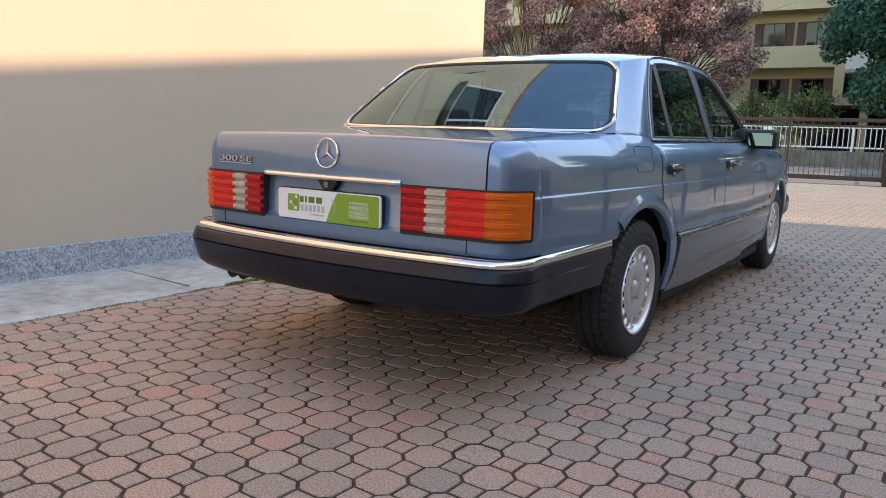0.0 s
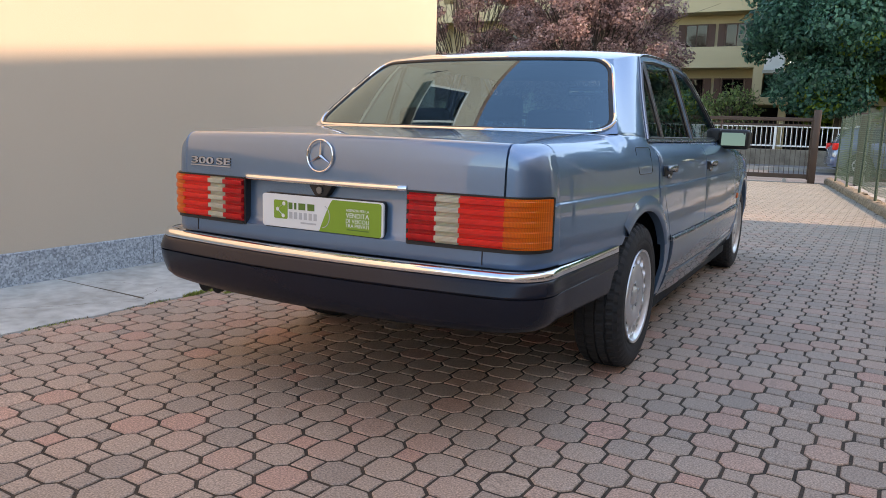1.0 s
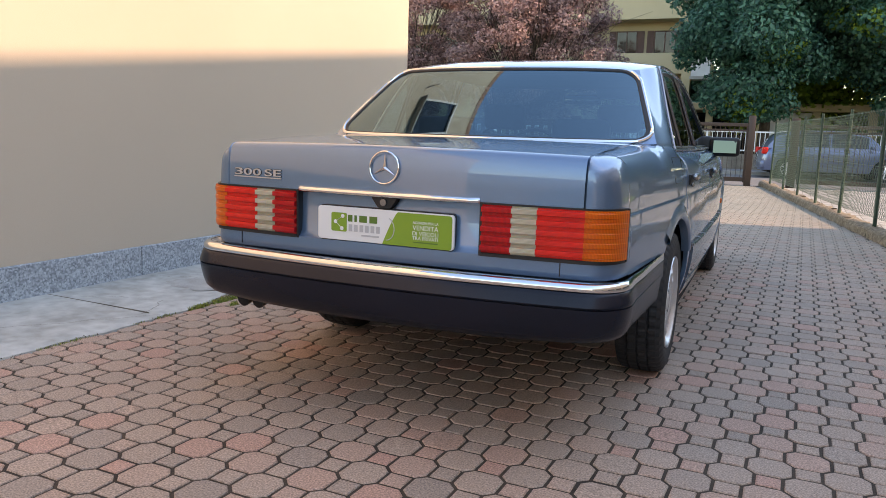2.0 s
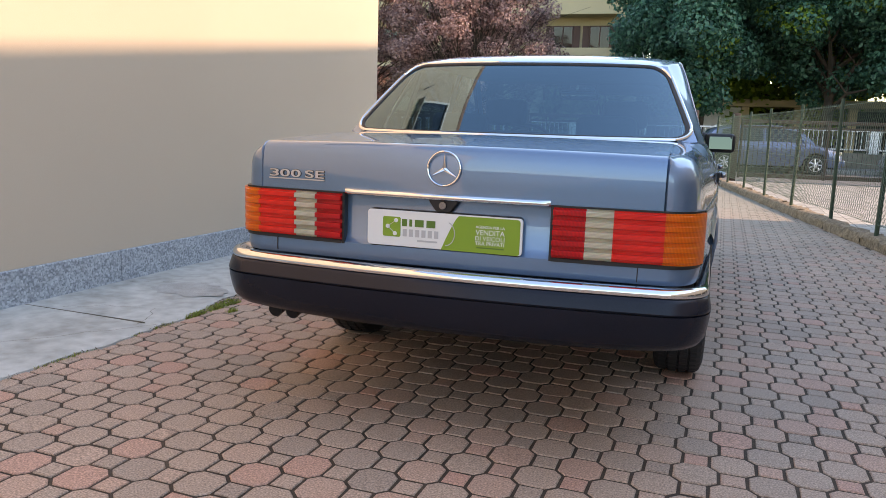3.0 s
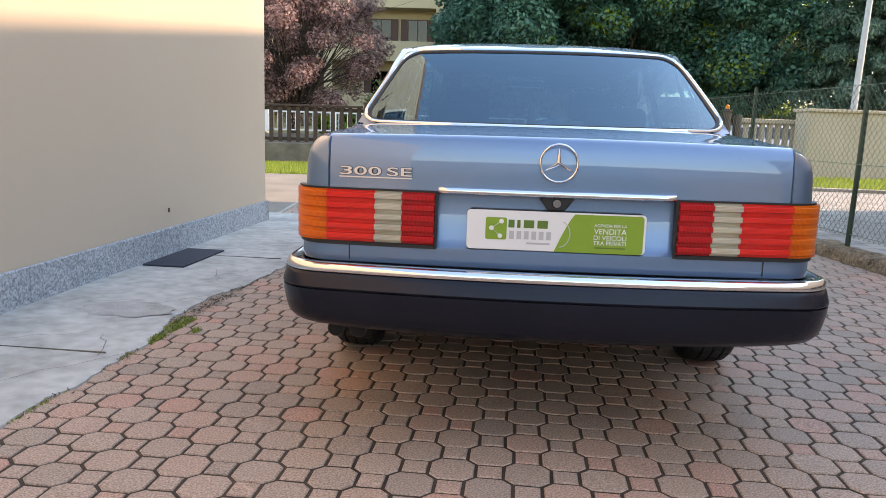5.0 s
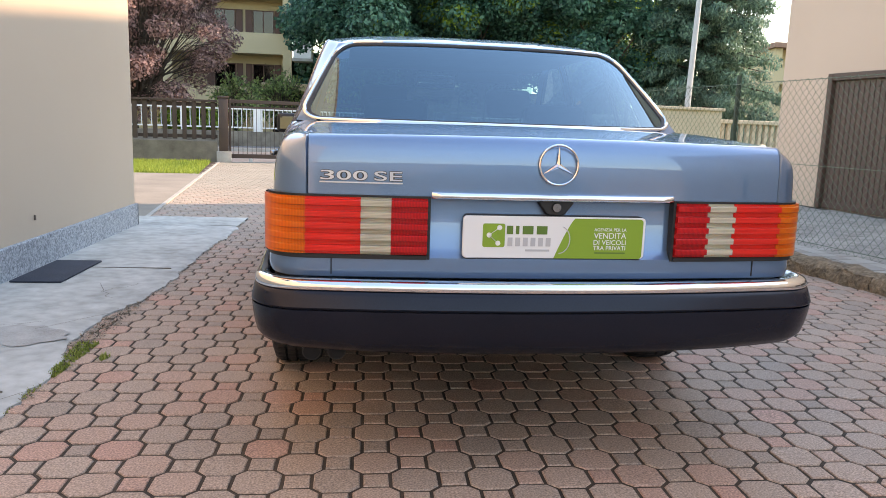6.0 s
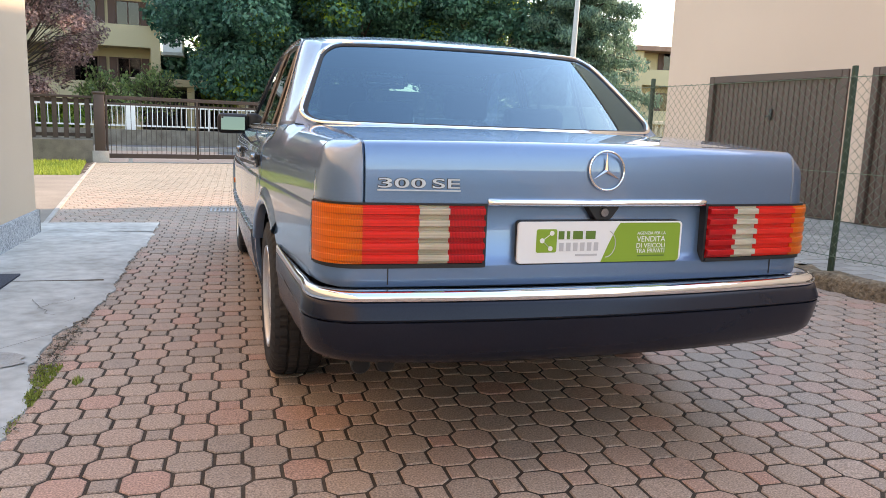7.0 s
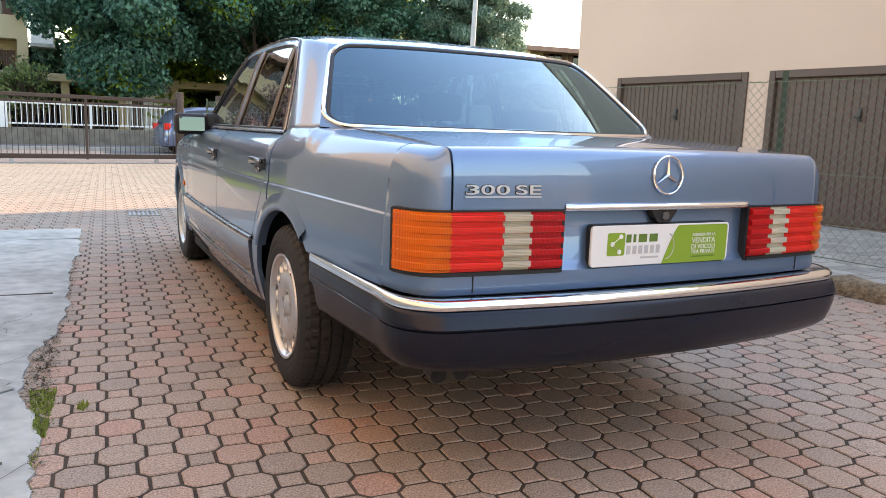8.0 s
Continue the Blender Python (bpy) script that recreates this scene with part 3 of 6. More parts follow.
for i, py in enumerate(post_y):
    px = kerb_x(py) + (0.11 if py > 6 else 0.16)
    lean = (0.02, -0.05, 0.06, 0.03, 0.05, 0.03, -0.02, 0.04, -0.03, 0.03, 0.0, 0.02)[i]
    bm = bmesh.new()
    tube(bm, [(px, py, 0.10), (px + lean * 0.3, py, 0.8), (px + lean * 0.6, py + lean * 0.4, FZ + 0.05)], [0.022, 0.022, 0.020], 8)
    part("post", bm, GREEN_P, fence)
for z in (0.22, 0.80, FZ - 0.03):
    bm = bmesh.new()
    tube(bm, [(kerb_x(py) + 0.11 + 0.01 * math.sin(i), py, z) for i, py in enumerate(post_y)], 0.0028, 5)
    part("wire", bm, WIRE, fence)
verts, faces = [], []
step, rise = 0.034, 0.036
nz = int((FZ - 0.2) / rise)


def wire_at(s):
    y = -1.9 + s
    return kerb_x(y) + 0.11 + 0.012 * math.sin(2.2 * y), y


ncol = int(20.2 / step)
for c in range(ncol):
    prev = None
    for k in range(nz + 1):
        s = (c + (k + c) % 2) * step
        x, y = wire_at(s)
        x += 0.003 * (1 if k % 2 else -1)
        z = 0.20 + k * rise + 0.01 * math.sin(0.9 * y)
        r = 0.0019
        ring = [(x - r, y - r * 0.5, z), (x + r, y - r * 0.5, z), (x, y + r, z)]
        verts += ring
        i = len(verts) - 3
        if prev is not None:
            for a in range(3):
                b = (a + 1) % 3
                faces.append((prev + a, prev + b, i + b, i + a))
        prev = i
soup("wire_mesh", verts, faces, WIRE, fence, "fine green diamond wire mesh", "stuff")

# ---- the yard gate and fences on the street ----
def sm(u, v, z=0, rz=0):
    return STREET @ pose(u, v, z, 0, 0, rz)


def post(name, u, w, h, mat, label, cap=True):
    t = thing(name, label, "gate post", sm(u, 0))
    part("shaft", boxed(-w / 2, -w / 2, -0.05, w / 2, w / 2, h, 0.012), mat, t)
    if cap:
        part("cap", boxed(-w / 2 - 0.02, -w / 2 - 0.02, h, w / 2 + 0.02, w / 2 + 0.02, h + 0.05, 0.015), mat, t)
    return t


gp = post("gate_post", -4.06, 0.22, 1.50, BROWN, "brown steel gate post with a capped top")
part("base_block", boxed(-0.17, -0.17, -0.04, 0.17, -0.115, 0.26, 0.01), CONCRETE, gp, "pale concrete base block")
post("gate_post", 0.06, 0.15, 1.66, BROWN, "round-topped brown steel gate post", False)
post("gate_post", 1.02, 0.17, 1.62, BROWN_W, "brown timber gate post", False)


def sliding_gate(u0, u1, label):
    t = thing("sliding_gate", label, "gate", sm(u0, 0.0))
    w = u1 - u0
    for z0, z1, d in ((0.10, 0.20, 0.05), (1.28, 1.33, 0.03), (1.40, 1.48, 0.05)):
        part("rail", boxed(0, -d / 2, z0, w, d / 2, z1, 0.006, 1), BROWN, t, smooth=False)
    for x in (0.0, w / 2 - 0.025, w - 0.05):
        part("stile", boxed(x, -0.027, 0.08, x + 0.05, 0.027, 1.49, 0.006, 1), BROWN, t, smooth=False)
    n = int(w / 0.105)
    for k in range(1, n):
        bm = bmesh.new()
        tube(bm, [(k * w / n, 0.0, 0.18), (k * w / n, 0.0, 1.41)], 0.0075, 6)
        part("bar", bm, BROWN, t)
    for x in (0.5, w - 0.5):
        bm = bmesh.new()
        disc(bm, (x, -0.02, 0.05), (0, 1, 0), 0.05, 0.04, 16)
        part("roller", bm, GREY_M, t)
    part("track", boxed(-0.2, -0.03, -0.03, w + 0.2, 0.03, 0.012), GREY_M, t, smooth=False)
    return t


sliding_gate(-3.94, 0.0, "closed brown steel sliding gate with thin vertical bars")
sliding_gate(1.15, 5.1, "closed brown steel sliding gate of the neighbouring drive")
post("gate_post", 5.2, 0.17, 1.62, BROWN_W, "weathered brown timber gate post")
post("gate_post", 5.5, 0.17, 1.55, BROWN_W, "weathered brown timber gate post beside another", False)
beacon = thing("gate_beacon", "orange plastic flashing lamp on a timber gate post", "beacon", sm(5.2, 0, 1.67))
part("base", boxed(-0.05, -0.05, 0, 0.05, 0.05, 0.03, 0.008), ROOM, beacon)
bm = bmesh.new()
tube(bm, [(0, 0, 0.03), (0, 0, 0.10), (0, 0, 0.14)], [0.055, 0.055, 0.02], 12)
part("lens", bm, ORANGE, beacon)


def picket_fence(u0, u1):
    t = thing("picket_fence", "dark brown wooden picket fence on a dirty concrete footing wall", "fence", sm(u0, 0))
    w = u1 - u0
    part("footing", boxed(0, -0.1, -0.05, w, 0.1, 0.50, 0.01, 1), CONCRETE_D, t, "stained concrete footing wall", smooth=False)
    for z in (0.56, 1.30):
        part("rail", boxed(0, 0.02, z, w, 0.06, z + 0.08), BROWN_W, t, smooth=False)
    part("cap_rail", boxed(0, -0.06, 1.40, w, 0.08, 1.45, 0.005, 1), BROWN_W, t, smooth=False)
    n = int(w / 0.21)
    me = None
    for k in range(n):
        ob = part("picket", boxed(-0.05, -0.02, 0.53, 0.05, 0.02, 1.40, 0.006, 1), BROWN_W, t, smooth=False) if me is None else new("picket", me)
        me = ob.data
        ob.parent = t
        ob.matrix_local = pose(0.12 + k * w / n, -0.005, 0, 0, 0, 0)
    return t


picket_fence(-13.0, -4.2)

# concrete picket wall of the neighbour
nw = thing("concrete_fence", "cream concrete picket fence on a low wall", "fence", sm(5.75, 0.3))
part("footing", boxed(0, -0.12, -0.05, 16, 0.12, 0.55, 0.01, 1), CREAM_W, nw, smooth=False)
part("coping", boxed(0, -0.12, 1.36, 16, 0.12, 1.48, 0.015, 1), CREAM_W, nw, smooth=False)
me = None
for k in range(72):
    ob = part("picket", boxed(-0.06, -0.05, 0.54, 0.06, 0.05, 1.37, 0.01, 1), CREAM_W, nw, smooth=False) if me is None else new("picket", me)
    me = ob.data
    ob.parent = nw
    ob.matrix_local = pose(0.15 + k * 0.22, 0, 0)
gate_house = thing("meter_pillar", "wide cream rendered pillar with a flat coping", "pillar", sm(7.1, -0.25))
part("body", boxed(0, -0.3, -0.05, 2.3, 0.3, 1.68, 0.01, 1), CREAM_W, gate_house, smooth=False)
part("coping", boxed(-0.06, -0.36, 1.68, 2.36, 0.36, 1.76, 0.012, 1), CREAM_W, gate_house, smooth=False)

# street lamp pole
POLE = mottled("grey_pole_paint", (0.36, 0.37, 0.37), (0.48, 0.49, 0.49), 0.6, 3, 60, 0.05)
lp = thing("street_lamp", "tall grey galvanised street lamp pole", "street lamp", pose(7.0, 21.4, 0))
bm = bmesh.new()
tube(bm, [(-0.26, 0, -0.05), (-0.14, 0, 4), (0.0, 0, 8.6)], [0.095, 0.08, 0.05], 14)
part("pole", bm, POLE, lp)
bm = bmesh.new()
tube(bm, [(0.0, 0, 8.6), (-0.02, -0.5, 8.95), (-0.1, -1.2, 9.0)], [0.05, 0.04, 0.04], 10)
part("arm", bm, GREY_M, lp)
part("lamp_head", boxed(-0.22, -1.8, 8.92, 0.02, -1.15, 9.06, 0.03), GREY_M, lp)


def globe_lamp(x, y, h=0.55):
    t = thing("garden_lamp", "small garden lamp with an opal globe on a dark stem", "garden lamp", pose(x, y, 0))
    bm = bmesh.new()
    tube(bm, [(0, 0, -0.02), (0, 0, h)], 0.035, 10)
    part("stem", bm, ROOM, t)
    bm = bmesh.new()
    bmesh.ops.create_uvsphere(bm, u_segments=20, v_segments=12, radius=0.14, matrix=pose(0, 0, h + 0.12))
    part("globe", bm, GLOBE, t)
    return t


globe_lamp(7.9, 19.0)

# street
bm = bmesh.new()
box(bm, -60, 0.35, -0.05, 60, 9.3, -0.012)
tagged(part("road", bm, ASPHALT, None, smooth=False, m=STREET), "pale sunlit asphalt road", "road", kind="structure")
bm = bmesh.new()
box(bm, -60, 6.9, -0.05, 60, 7.05, 0.10)
tagged(part("kerb_street", bm, CONCRETE, None, smooth=False, m=STREET), "concrete street kerb", "kerb", kind="structure")
bm = bmesh.new()
box(bm, -60, 7.05, -0.05, 60, 9.2, 0.09)
tagged(part("pavement_street", bm, ASPHALT, None, smooth=False, m=STREET), "grey asphalt footway across the road", "pavement", kind="structure")
rail = thing("garden_wall", "grey concrete garden wall with a white steel railing and pillars", "wall", sm(-34, 9.3), kind="structure")
part("wall", boxed(0, 0, -0.05, 60, 0.22, 0.62, 0.01, 1), CONCRETE_D, rail, smooth=False)
for z in (0.72, 1.38):
    part("rail", boxed(0, 0.08, z, 60, 0.13, z + 0.05), WHITE_P, rail, smooth=False)
for k in range(24):
    part("pillar", boxed(k * 2.6 - 0.16, -0.03, 0.6, k * 2.6 + 0.16, 0.25, 1.47, 0.01, 1) if k % 2 == 0 else boxed(k * 2.6 - 0.03, 0.075, 0.6, k * 2.6 + 0.03, 0.135, 1.40), WHITE_P, rail, smooth=False)
me = None
for k in range(290):
    ob = part("baluster", boxed(-0.011, 0.093, 0.72, 0.011, 0.117, 1.39), WHITE_P, rail, smooth=False) if me is None else new("baluster", me)
    me = ob.data
    ob.parent = rail
    ob.matrix_local = pose(6.0 + k * 0.16, 0, 0)
flat("lawn_far", [(-60, 20), (60, 45), (60, 90), (-60, 90)], -0.03, EARTH, "dark lawn among the trees across the road", "lawn")
globe_lamp(-6.9, 31.2, 0.9)

# ---- yellow apartment house ----
def apartment(m, length, storeys, label, lit=False):
    t = thing("apartment_building", label, "apartment building", m)
    H = storeys * 3.05 + 1.2
    part("wall", boxed(0, 1.3, 0, length, 10, H), YELLOW_W, t, smooth=False)
    part("roof", boxed(-0.5, -0.4, H, length + 0.5, 10.5, H + 0.35), ROOFTILE, t, smooth=False)
    for s in range(storeys):
        z = 1.75 + s * 3.05
        for b in range(int(length / 6.6)):
            x0 = length - (b + 1) * 6.6
            part("balcony", boxed(x0 + 0.25, 0.0, z, x0 + 6.35, 0.14, z + 1.15), YELLOW_W, t, "plain yellow balcony parapet", smooth=False)
            part("slab", boxed(x0 + 0.25, 0.14, z, x0 + 6.35, 1.3, z + 0.2), YELLOW_W, t, smooth=False)
            for wx in (3.0, 5.2):
                zz = z + 1.15
                # solid near-black block in place of a shaded interior
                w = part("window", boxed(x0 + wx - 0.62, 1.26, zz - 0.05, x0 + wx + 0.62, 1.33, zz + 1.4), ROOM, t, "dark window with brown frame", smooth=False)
                bm = bmesh.new()
                for dx in (-0.62, -0.03, 0.56):
                    box(bm, x0 + wx + dx, 1.2, zz - 0.05, x0 + wx + dx + 0.06, 1.255, zz + 1.4)
                box(bm, x0 + wx - 0.56, 1.2, zz + 1.34, x0 + wx + 0.56, 1.255, zz + 1.4)
                part("frame", bm, SHUTTER, w, smooth=False)
                part("pane", boxed(x0 + wx - 0.56, 1.235, zz, x0 + wx + 0.56, 1.25, zz + 1.34), DARK_GLASS, w, smooth=False)
                for sgn in (-1, 1):
                    part("shutter", boxed(x0 + wx + sgn * 0.64, 1.2, zz - 0.05, x0 + wx + sgn * 1.02, 1.25, zz + 1.4), SHUTTER, w, smooth=False)
    for b in range(int(length / 6.6) + 1):
        x0 = length - b * 6.6
        part("pier", boxed(x0 - 0.25, -0.02, 0, x0 + 0.25, 1.3, H), YELLOW_W, t, smooth=False)
    return t


apartment(pose(-33.6, 42.7, 0, 0, 0, 4), 26.4, 3, "yellow rendered apartment house with balconies and brown shutters")
apartment(pose(26.4, 51.5, 0, 0, 0, -6), 26.4, 2, "distant yellow apartment house with a low tiled roof")
bal = thing("balcony_box", "white panelled balcony at the end of the yellow house", "balcony", pose(-6.75, 42.8, 4.5))
part("parapet", boxed(0, 0, 0, 1.0, 1.5, 1.05, 0.02, 1), WHITE_P, bal, smooth=False)
part("slab", boxed(-0.05, -0.05, -0.15, 1.05, 1.55, -0.002), CONCRETE, bal, smooth=False)


# low garage block behind the trees: piers, dark bays, one pale door
low = thing("garage_block", "low yellow garage block with dark open bays behind the trees", "garage", pose(-7.7, 38.6, 0, 0, 0, 5))
# back wall coloured near black for the shade inside the bays
part("back_wall", boxed(0, 4.0, -0.05, 17.0, 4.2, 2.55), ROOM, low, smooth=False)
part("roof", boxed(-0.2, -0.2, 2.55, 17.2, 4.3, 2.9, 0.02, 1), YELLOW_W, low, smooth=False)
for k in range(8):
    part("pier", boxed(k * 2.38, 0, -0.05, k * 2.38 + 0.34, 0.4, 2.55), YELLOW_W, low, smooth=False)
for k in (0, 7):
    part("side_wall", boxed(k * 2.38, 0.4, -0.05, k * 2.38 + 0.2, 4.0, 2.55), YELLOW_W, low, smooth=False)
part("door", boxed(2 * 2.38 + 0.36, 0.1, 0, 3 * 2.38 - 0.02, 0.16, 2.5), WHITE_P, low, "pale garage door", smooth=False)


# ---- planting ----
def leaves(name, centres, radii, count, size, material, parent, seed, droop=0.0, aspect=1.6, label=""):
    """Many small leaves in uneven clumps."""
    r = np.random.default_rng(seed)
    centres, radii = np.array(centres, float), np.array(radii, float)
    wgt = radii ** 2 / (radii ** 2).sum()
    idx = r.choice(len(centres), count, p=wgt)
    d = r.normal(size=(count, 3))
    d /= np.linalg.norm(d, axis=1)[:, None]
    rad = radii[idx] * (0.45 + 0.62 * r.random(count) ** 0.6)
    c = centres[idx] + d * rad[:, None] * np.array([1, 1, 0.75])
    n = d + r.normal(size=(count, 3)) * 0.6 + np.array([0, 0, 0.5])
    n /= np.linalg.norm(n, axis=1)[:, None]
    a = np.cross(n, r.normal(size=(count, 3)))
    a[:, 2] -= droop
    a /= np.linalg.norm(a, axis=1)[:, None]
    b = np.cross(n, a)
    s = size * (0.6 + 0.8 * r.random(count))[:, None]
    v = np.stack([c - a * s * aspect / 2, c + b * s * 0.5, c + a * s * aspect / 2, c - b * s * 0.5], 1).reshape(-1, 3)
    f = np.arange(count * 4).reshape(-1, 4)
    return soup(name, v.tolist(), f.tolist(), material, parent, label, "stuff")


def limbs(bm, base, height, spread, n, r0, seed):
    r = np.random.default_rng(seed)
    base = Vector(base)
    top = base + Vector((r.normal(0, 0.15), r.normal(0, 0.15), height))
    tube(bm, [base, base.lerp(top, 0.4) + Vector((0.05, 0.05, 0)), top], [r0, r0 * 0.8, r0 * 0.45], 10)
    ends = []
    for k in range(n):
        s = base.lerp(top, 0.45 + 0.5 * r.random())
        an = 2 * math.pi * (k / n + 0.1 * r.random())
        e = s + Vector((math.cos(an) * spread * (0.5 + 0.5 * r.random()), math.sin(an) * spread * (0.5 + 0.5 * r.random()), spread * (0.3 + 0.7 * r.random())))
        mid = s.lerp(e, 0.5) + Vector((0, 0, 0.12 * spread))
        tube(bm, [s, mid, e], [r0 * 0.4, r0 * 0.25, r0 * 0.08], 6)
        ends.append(e)
        for q in range(2):
            e2 = mid + Vector((r.normal(0, spread * 0.35), r.normal(0, spread * 0.35), spread * 0.4 * r.random()))
            tube(bm, [mid, e2], [r0 * 0.16, r0 * 0.05], 5)
            ends.append(e2)
    return ends


def crown_tree(name, label, x, y, trunk_h, crown, seed, count, leaf, mat, clump=0.9, r0=0.2, nclump=60, droop=0.0, twigs=False):
    """crown: centre height, half width, half height."""
    t = thing(name, label, "tree", pose(x, y, 0))
    bm = bmesh.new()
    limbs(bm, (0, 0, -0.05), trunk_h, crown[1] * 0.8, 9, r0, seed)
    r = np.random.default_rng(seed + 100)
    cs, rs = [], []
    while len(cs) < nclump:
        p = r.uniform(-1, 1, 3)
        q = np.linalg.norm(p)
        if q > 1 or q < 0.35:
            continue
        cs.append((p[0] * crown[1], p[1] * crown[1], crown[0] + p[2] * crown[2]))
        rs.append(clump * (0.6 + 0.8 * r.random()))
    if twigs:
        for c in cs:
            c = Vector(c)
            a = Vector((c.x * 0.12, c.y * 0.12, trunk_h * (0.55 + 0.5 * r.random())))
            mid = a.lerp(c, 0.55) + Vector((r.normal(0, 0.12), r.normal(0, 0.12), 0.25))
            tube(bm, [a, mid, c], [0.035, 0.02, 0.008], 5)
            for q in range(5):
                tube(bm, [mid.lerp(c, 0.2 * q), c + Vector(r.normal(0, clump * 0.8, 3))], [0.010, 0.005], 4)
    part("trunk", bm, BARK, t)
    leaves("crown", cs, rs, count, leaf, mat, t, seed + 200, droop)
    if mat is LEAF_DARK and nclump > 50:
        # sun dapples on dark crowns, painted as leaves of a lighter colour
        leaves("lit_leaves", cs[::5], [q * 0.9 for q in rs[::5]], count // 9, leaf, LEAF_LIT, t, seed + 300, droop, 1.6, "yellow-green leaves with sun dapples put into their colour")
    return t


BIG = "large dense dark green broadleaf tree beside the road"
crown_tree("broadleaf_tree", BIG, -2.4, 33.0, 4.5, (7.0, 3.8, 4.7), 1, 66000, 0.115, LEAF_DARK, 1.0, 0.26, 75)
crown_tree("broadleaf_tree", BIG, 2.6, 34.6, 4.5, (7.2, 3.7, 4.8), 2, 66000, 0.115, LEAF_DARK, 1.0, 0.28, 75)
crown_tree("broadleaf_tree", BIG, 7.4, 33.0, 4.5, (6.9, 3.3, 4.8), 3, 50000, 0.115, LEAF_DARK, 1.0, 0.26, 70)
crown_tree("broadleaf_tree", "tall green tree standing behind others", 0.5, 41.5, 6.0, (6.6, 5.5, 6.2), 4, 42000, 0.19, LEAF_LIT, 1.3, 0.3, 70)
# this rear crown takes the lit leaf colour to look sun-dappled
crown_tree("broadleaf_tree", "tall green tree standing behind others, sunlight put into its leaf colour", 9.5, 42.0, 6.0, (6.6, 5.5, 6.2), 5, 42000, 0.19, LEAF_LIT, 1.3, 0.3, 70)
crown_tree("broadleaf_tree", "tall dark green tree beyond the low garages", -4.6, 47.0, 6.0, (6.4, 4.0, 6.2), 6, 30000, 0.2, LEAF_DARK, 1.3, 0.3, 48)
crown_tree("plum_tree", "purple-leaved plum tree in a garden across the road", -11.4, 29.6, 2.4, (4.8, 3.6, 3.7), 8, 58000, 0.075, LEAF_PLUM, 0.55, 0.2, 170, 0.0, True)
crown_tree("plum_tree", "broad purple plum tree beside another", -17.6, 30.6, 2.6, (5.4, 3.9, 3.9), 9, 52000, 0.075, LEAF_PLUM, 0.55, 0.16, 100, 0.0, True)
crown_tree("shrub", "feathery green shrub behind the garden wall", -8.0, 31.5, 1.1, (1.8, 1.1, 1.05), 12, 1900, 0.09, LEAF_SHRUB, 0.4, 0.05, 44, 0.8, True)
crown_tree("shrub", "feathery green shrub behind the garden wall", -6.3, 33.0, 1.1, (2.0, 1.0, 1.15), 13, 1900, 0.09, LEAF_SHRUB, 0.4, 0.05, 44, 0.8, True)
crown_tree("shrub", "low bright green bush behind the white railing", -9.6, 30.2, 0.5, (0.9, 1.0, 0.8), 14, 3000, 0.12, LEAF_LIT, 0.35, 0.04, 26)


def cedar(x, y, h, w, seed):
    t = thing("cedar_tree", "tall cedar with drooping layered green branches", "tree", pose(x, y, 0))
    r = np.random.default_rng(seed)
    bm = bmesh.new()
    tube(bm, [(0, 0, -0.05), (0.1, 0, h * 0.5), (0, 0, h)], [0.3, 0.2, 0.03], 10)
    cs, rs = [], []
    for k in range(90):
        z = 1.2 + (h - 1.6) * (k / 90)
        reach = w * (1 - 0.75 * (z / h) ** 1.2) * (0.7 + 0.4 * r.random())
        an = k * 2.399
        e = Vector((math.cos(an) * reach, math.sin(an) * reach, z - 0.25 * reach + 0.5))
        s = Vector((0, 0, z))
        tube(bm, [s, s.lerp(e, 0.5) + Vector((0, 0, 0.25)), e], [0.06, 0.04, 0.01], 5)
        for q in np.linspace(0.25, 1.0, 7):
            p = s.lerp(e, q)
            cs.append((p.x + r.normal(0, 0.12), p.y + r.normal(0, 0.12), p.z - 0.12 + 0.25 * (0.5 - abs(q - 0.5))))
            rs.append(0.28 + 0.25 * r.random())
    part("trunk", bm, BARK, t)
    leaves("crown", cs, rs, 120000, 0.055, LEAF_CEDAR, t, seed + 1, 0.7, 3.6)
    return t


cedar(11.5, 31.0, 10.5, 4.1, 20)


def grass_patch(name, poly, n, h, label, seed, material=None, kind="stuff", w0=0.006):
    """Blades over a convex patch of lawn."""
    r = np.random.default_rng(seed)
    poly = np.array(poly, float)
    lo, hi = poly.min(0), poly.max(0)
    vs, fs = [], []
    while len(fs) < n:
        p = lo + (hi - lo) * r.random(2)
        ok = all((poly[(i + 1) % len(poly)][0] - a[0]) * (p[1] - a[1]) - (poly[(i + 1) % len(poly)][1] - a[1]) * (p[0] - a[0]) >= 0 for i, a in enumerate(poly))
        if not ok:
            continue
        an, hh, w = r.random() * 6.28, h * (0.5 + r.random()), w0 + w0 * r.random()
        dx, dy = math.cos(an) * w, math.sin(an) * w
        lx, ly = r.normal(0, h * 0.4, 2)
        k = len(vs)
        vs += [(p[0] - dx, p[1] - dy, 0), (p[0] + dx, p[1] + dy, 0), (p[0] + lx, p[1] + ly, hh)]
        fs.append((k, k + 1, k + 2))
    return tagged(soup(name, vs, fs, material or GRASS, None, label), label, "grass", kind=kind)


lawn_l = [(-12.5, 13.6), (path_x(14.0) - 0.1, 14.05), (-6.25, 18.0), (-12.5, 16.8)]
flat("lawn", lawn_l, 0.0, GRASS_SOIL, "short sunlit lawn beside the drive", "lawn")
grass_patch("grass", lawn_l, 26000, 0.07, "short bright green grass of the lawn", 31)
lawn_r = [(3.0, 15.0), (11.0, 14.0), (13.5, 20.5), (3.6, 19.3)]
flat("lawn", lawn_r, 0.0, GRASS_SOIL, "sunlit lawn in front of the cream fence", "lawn")
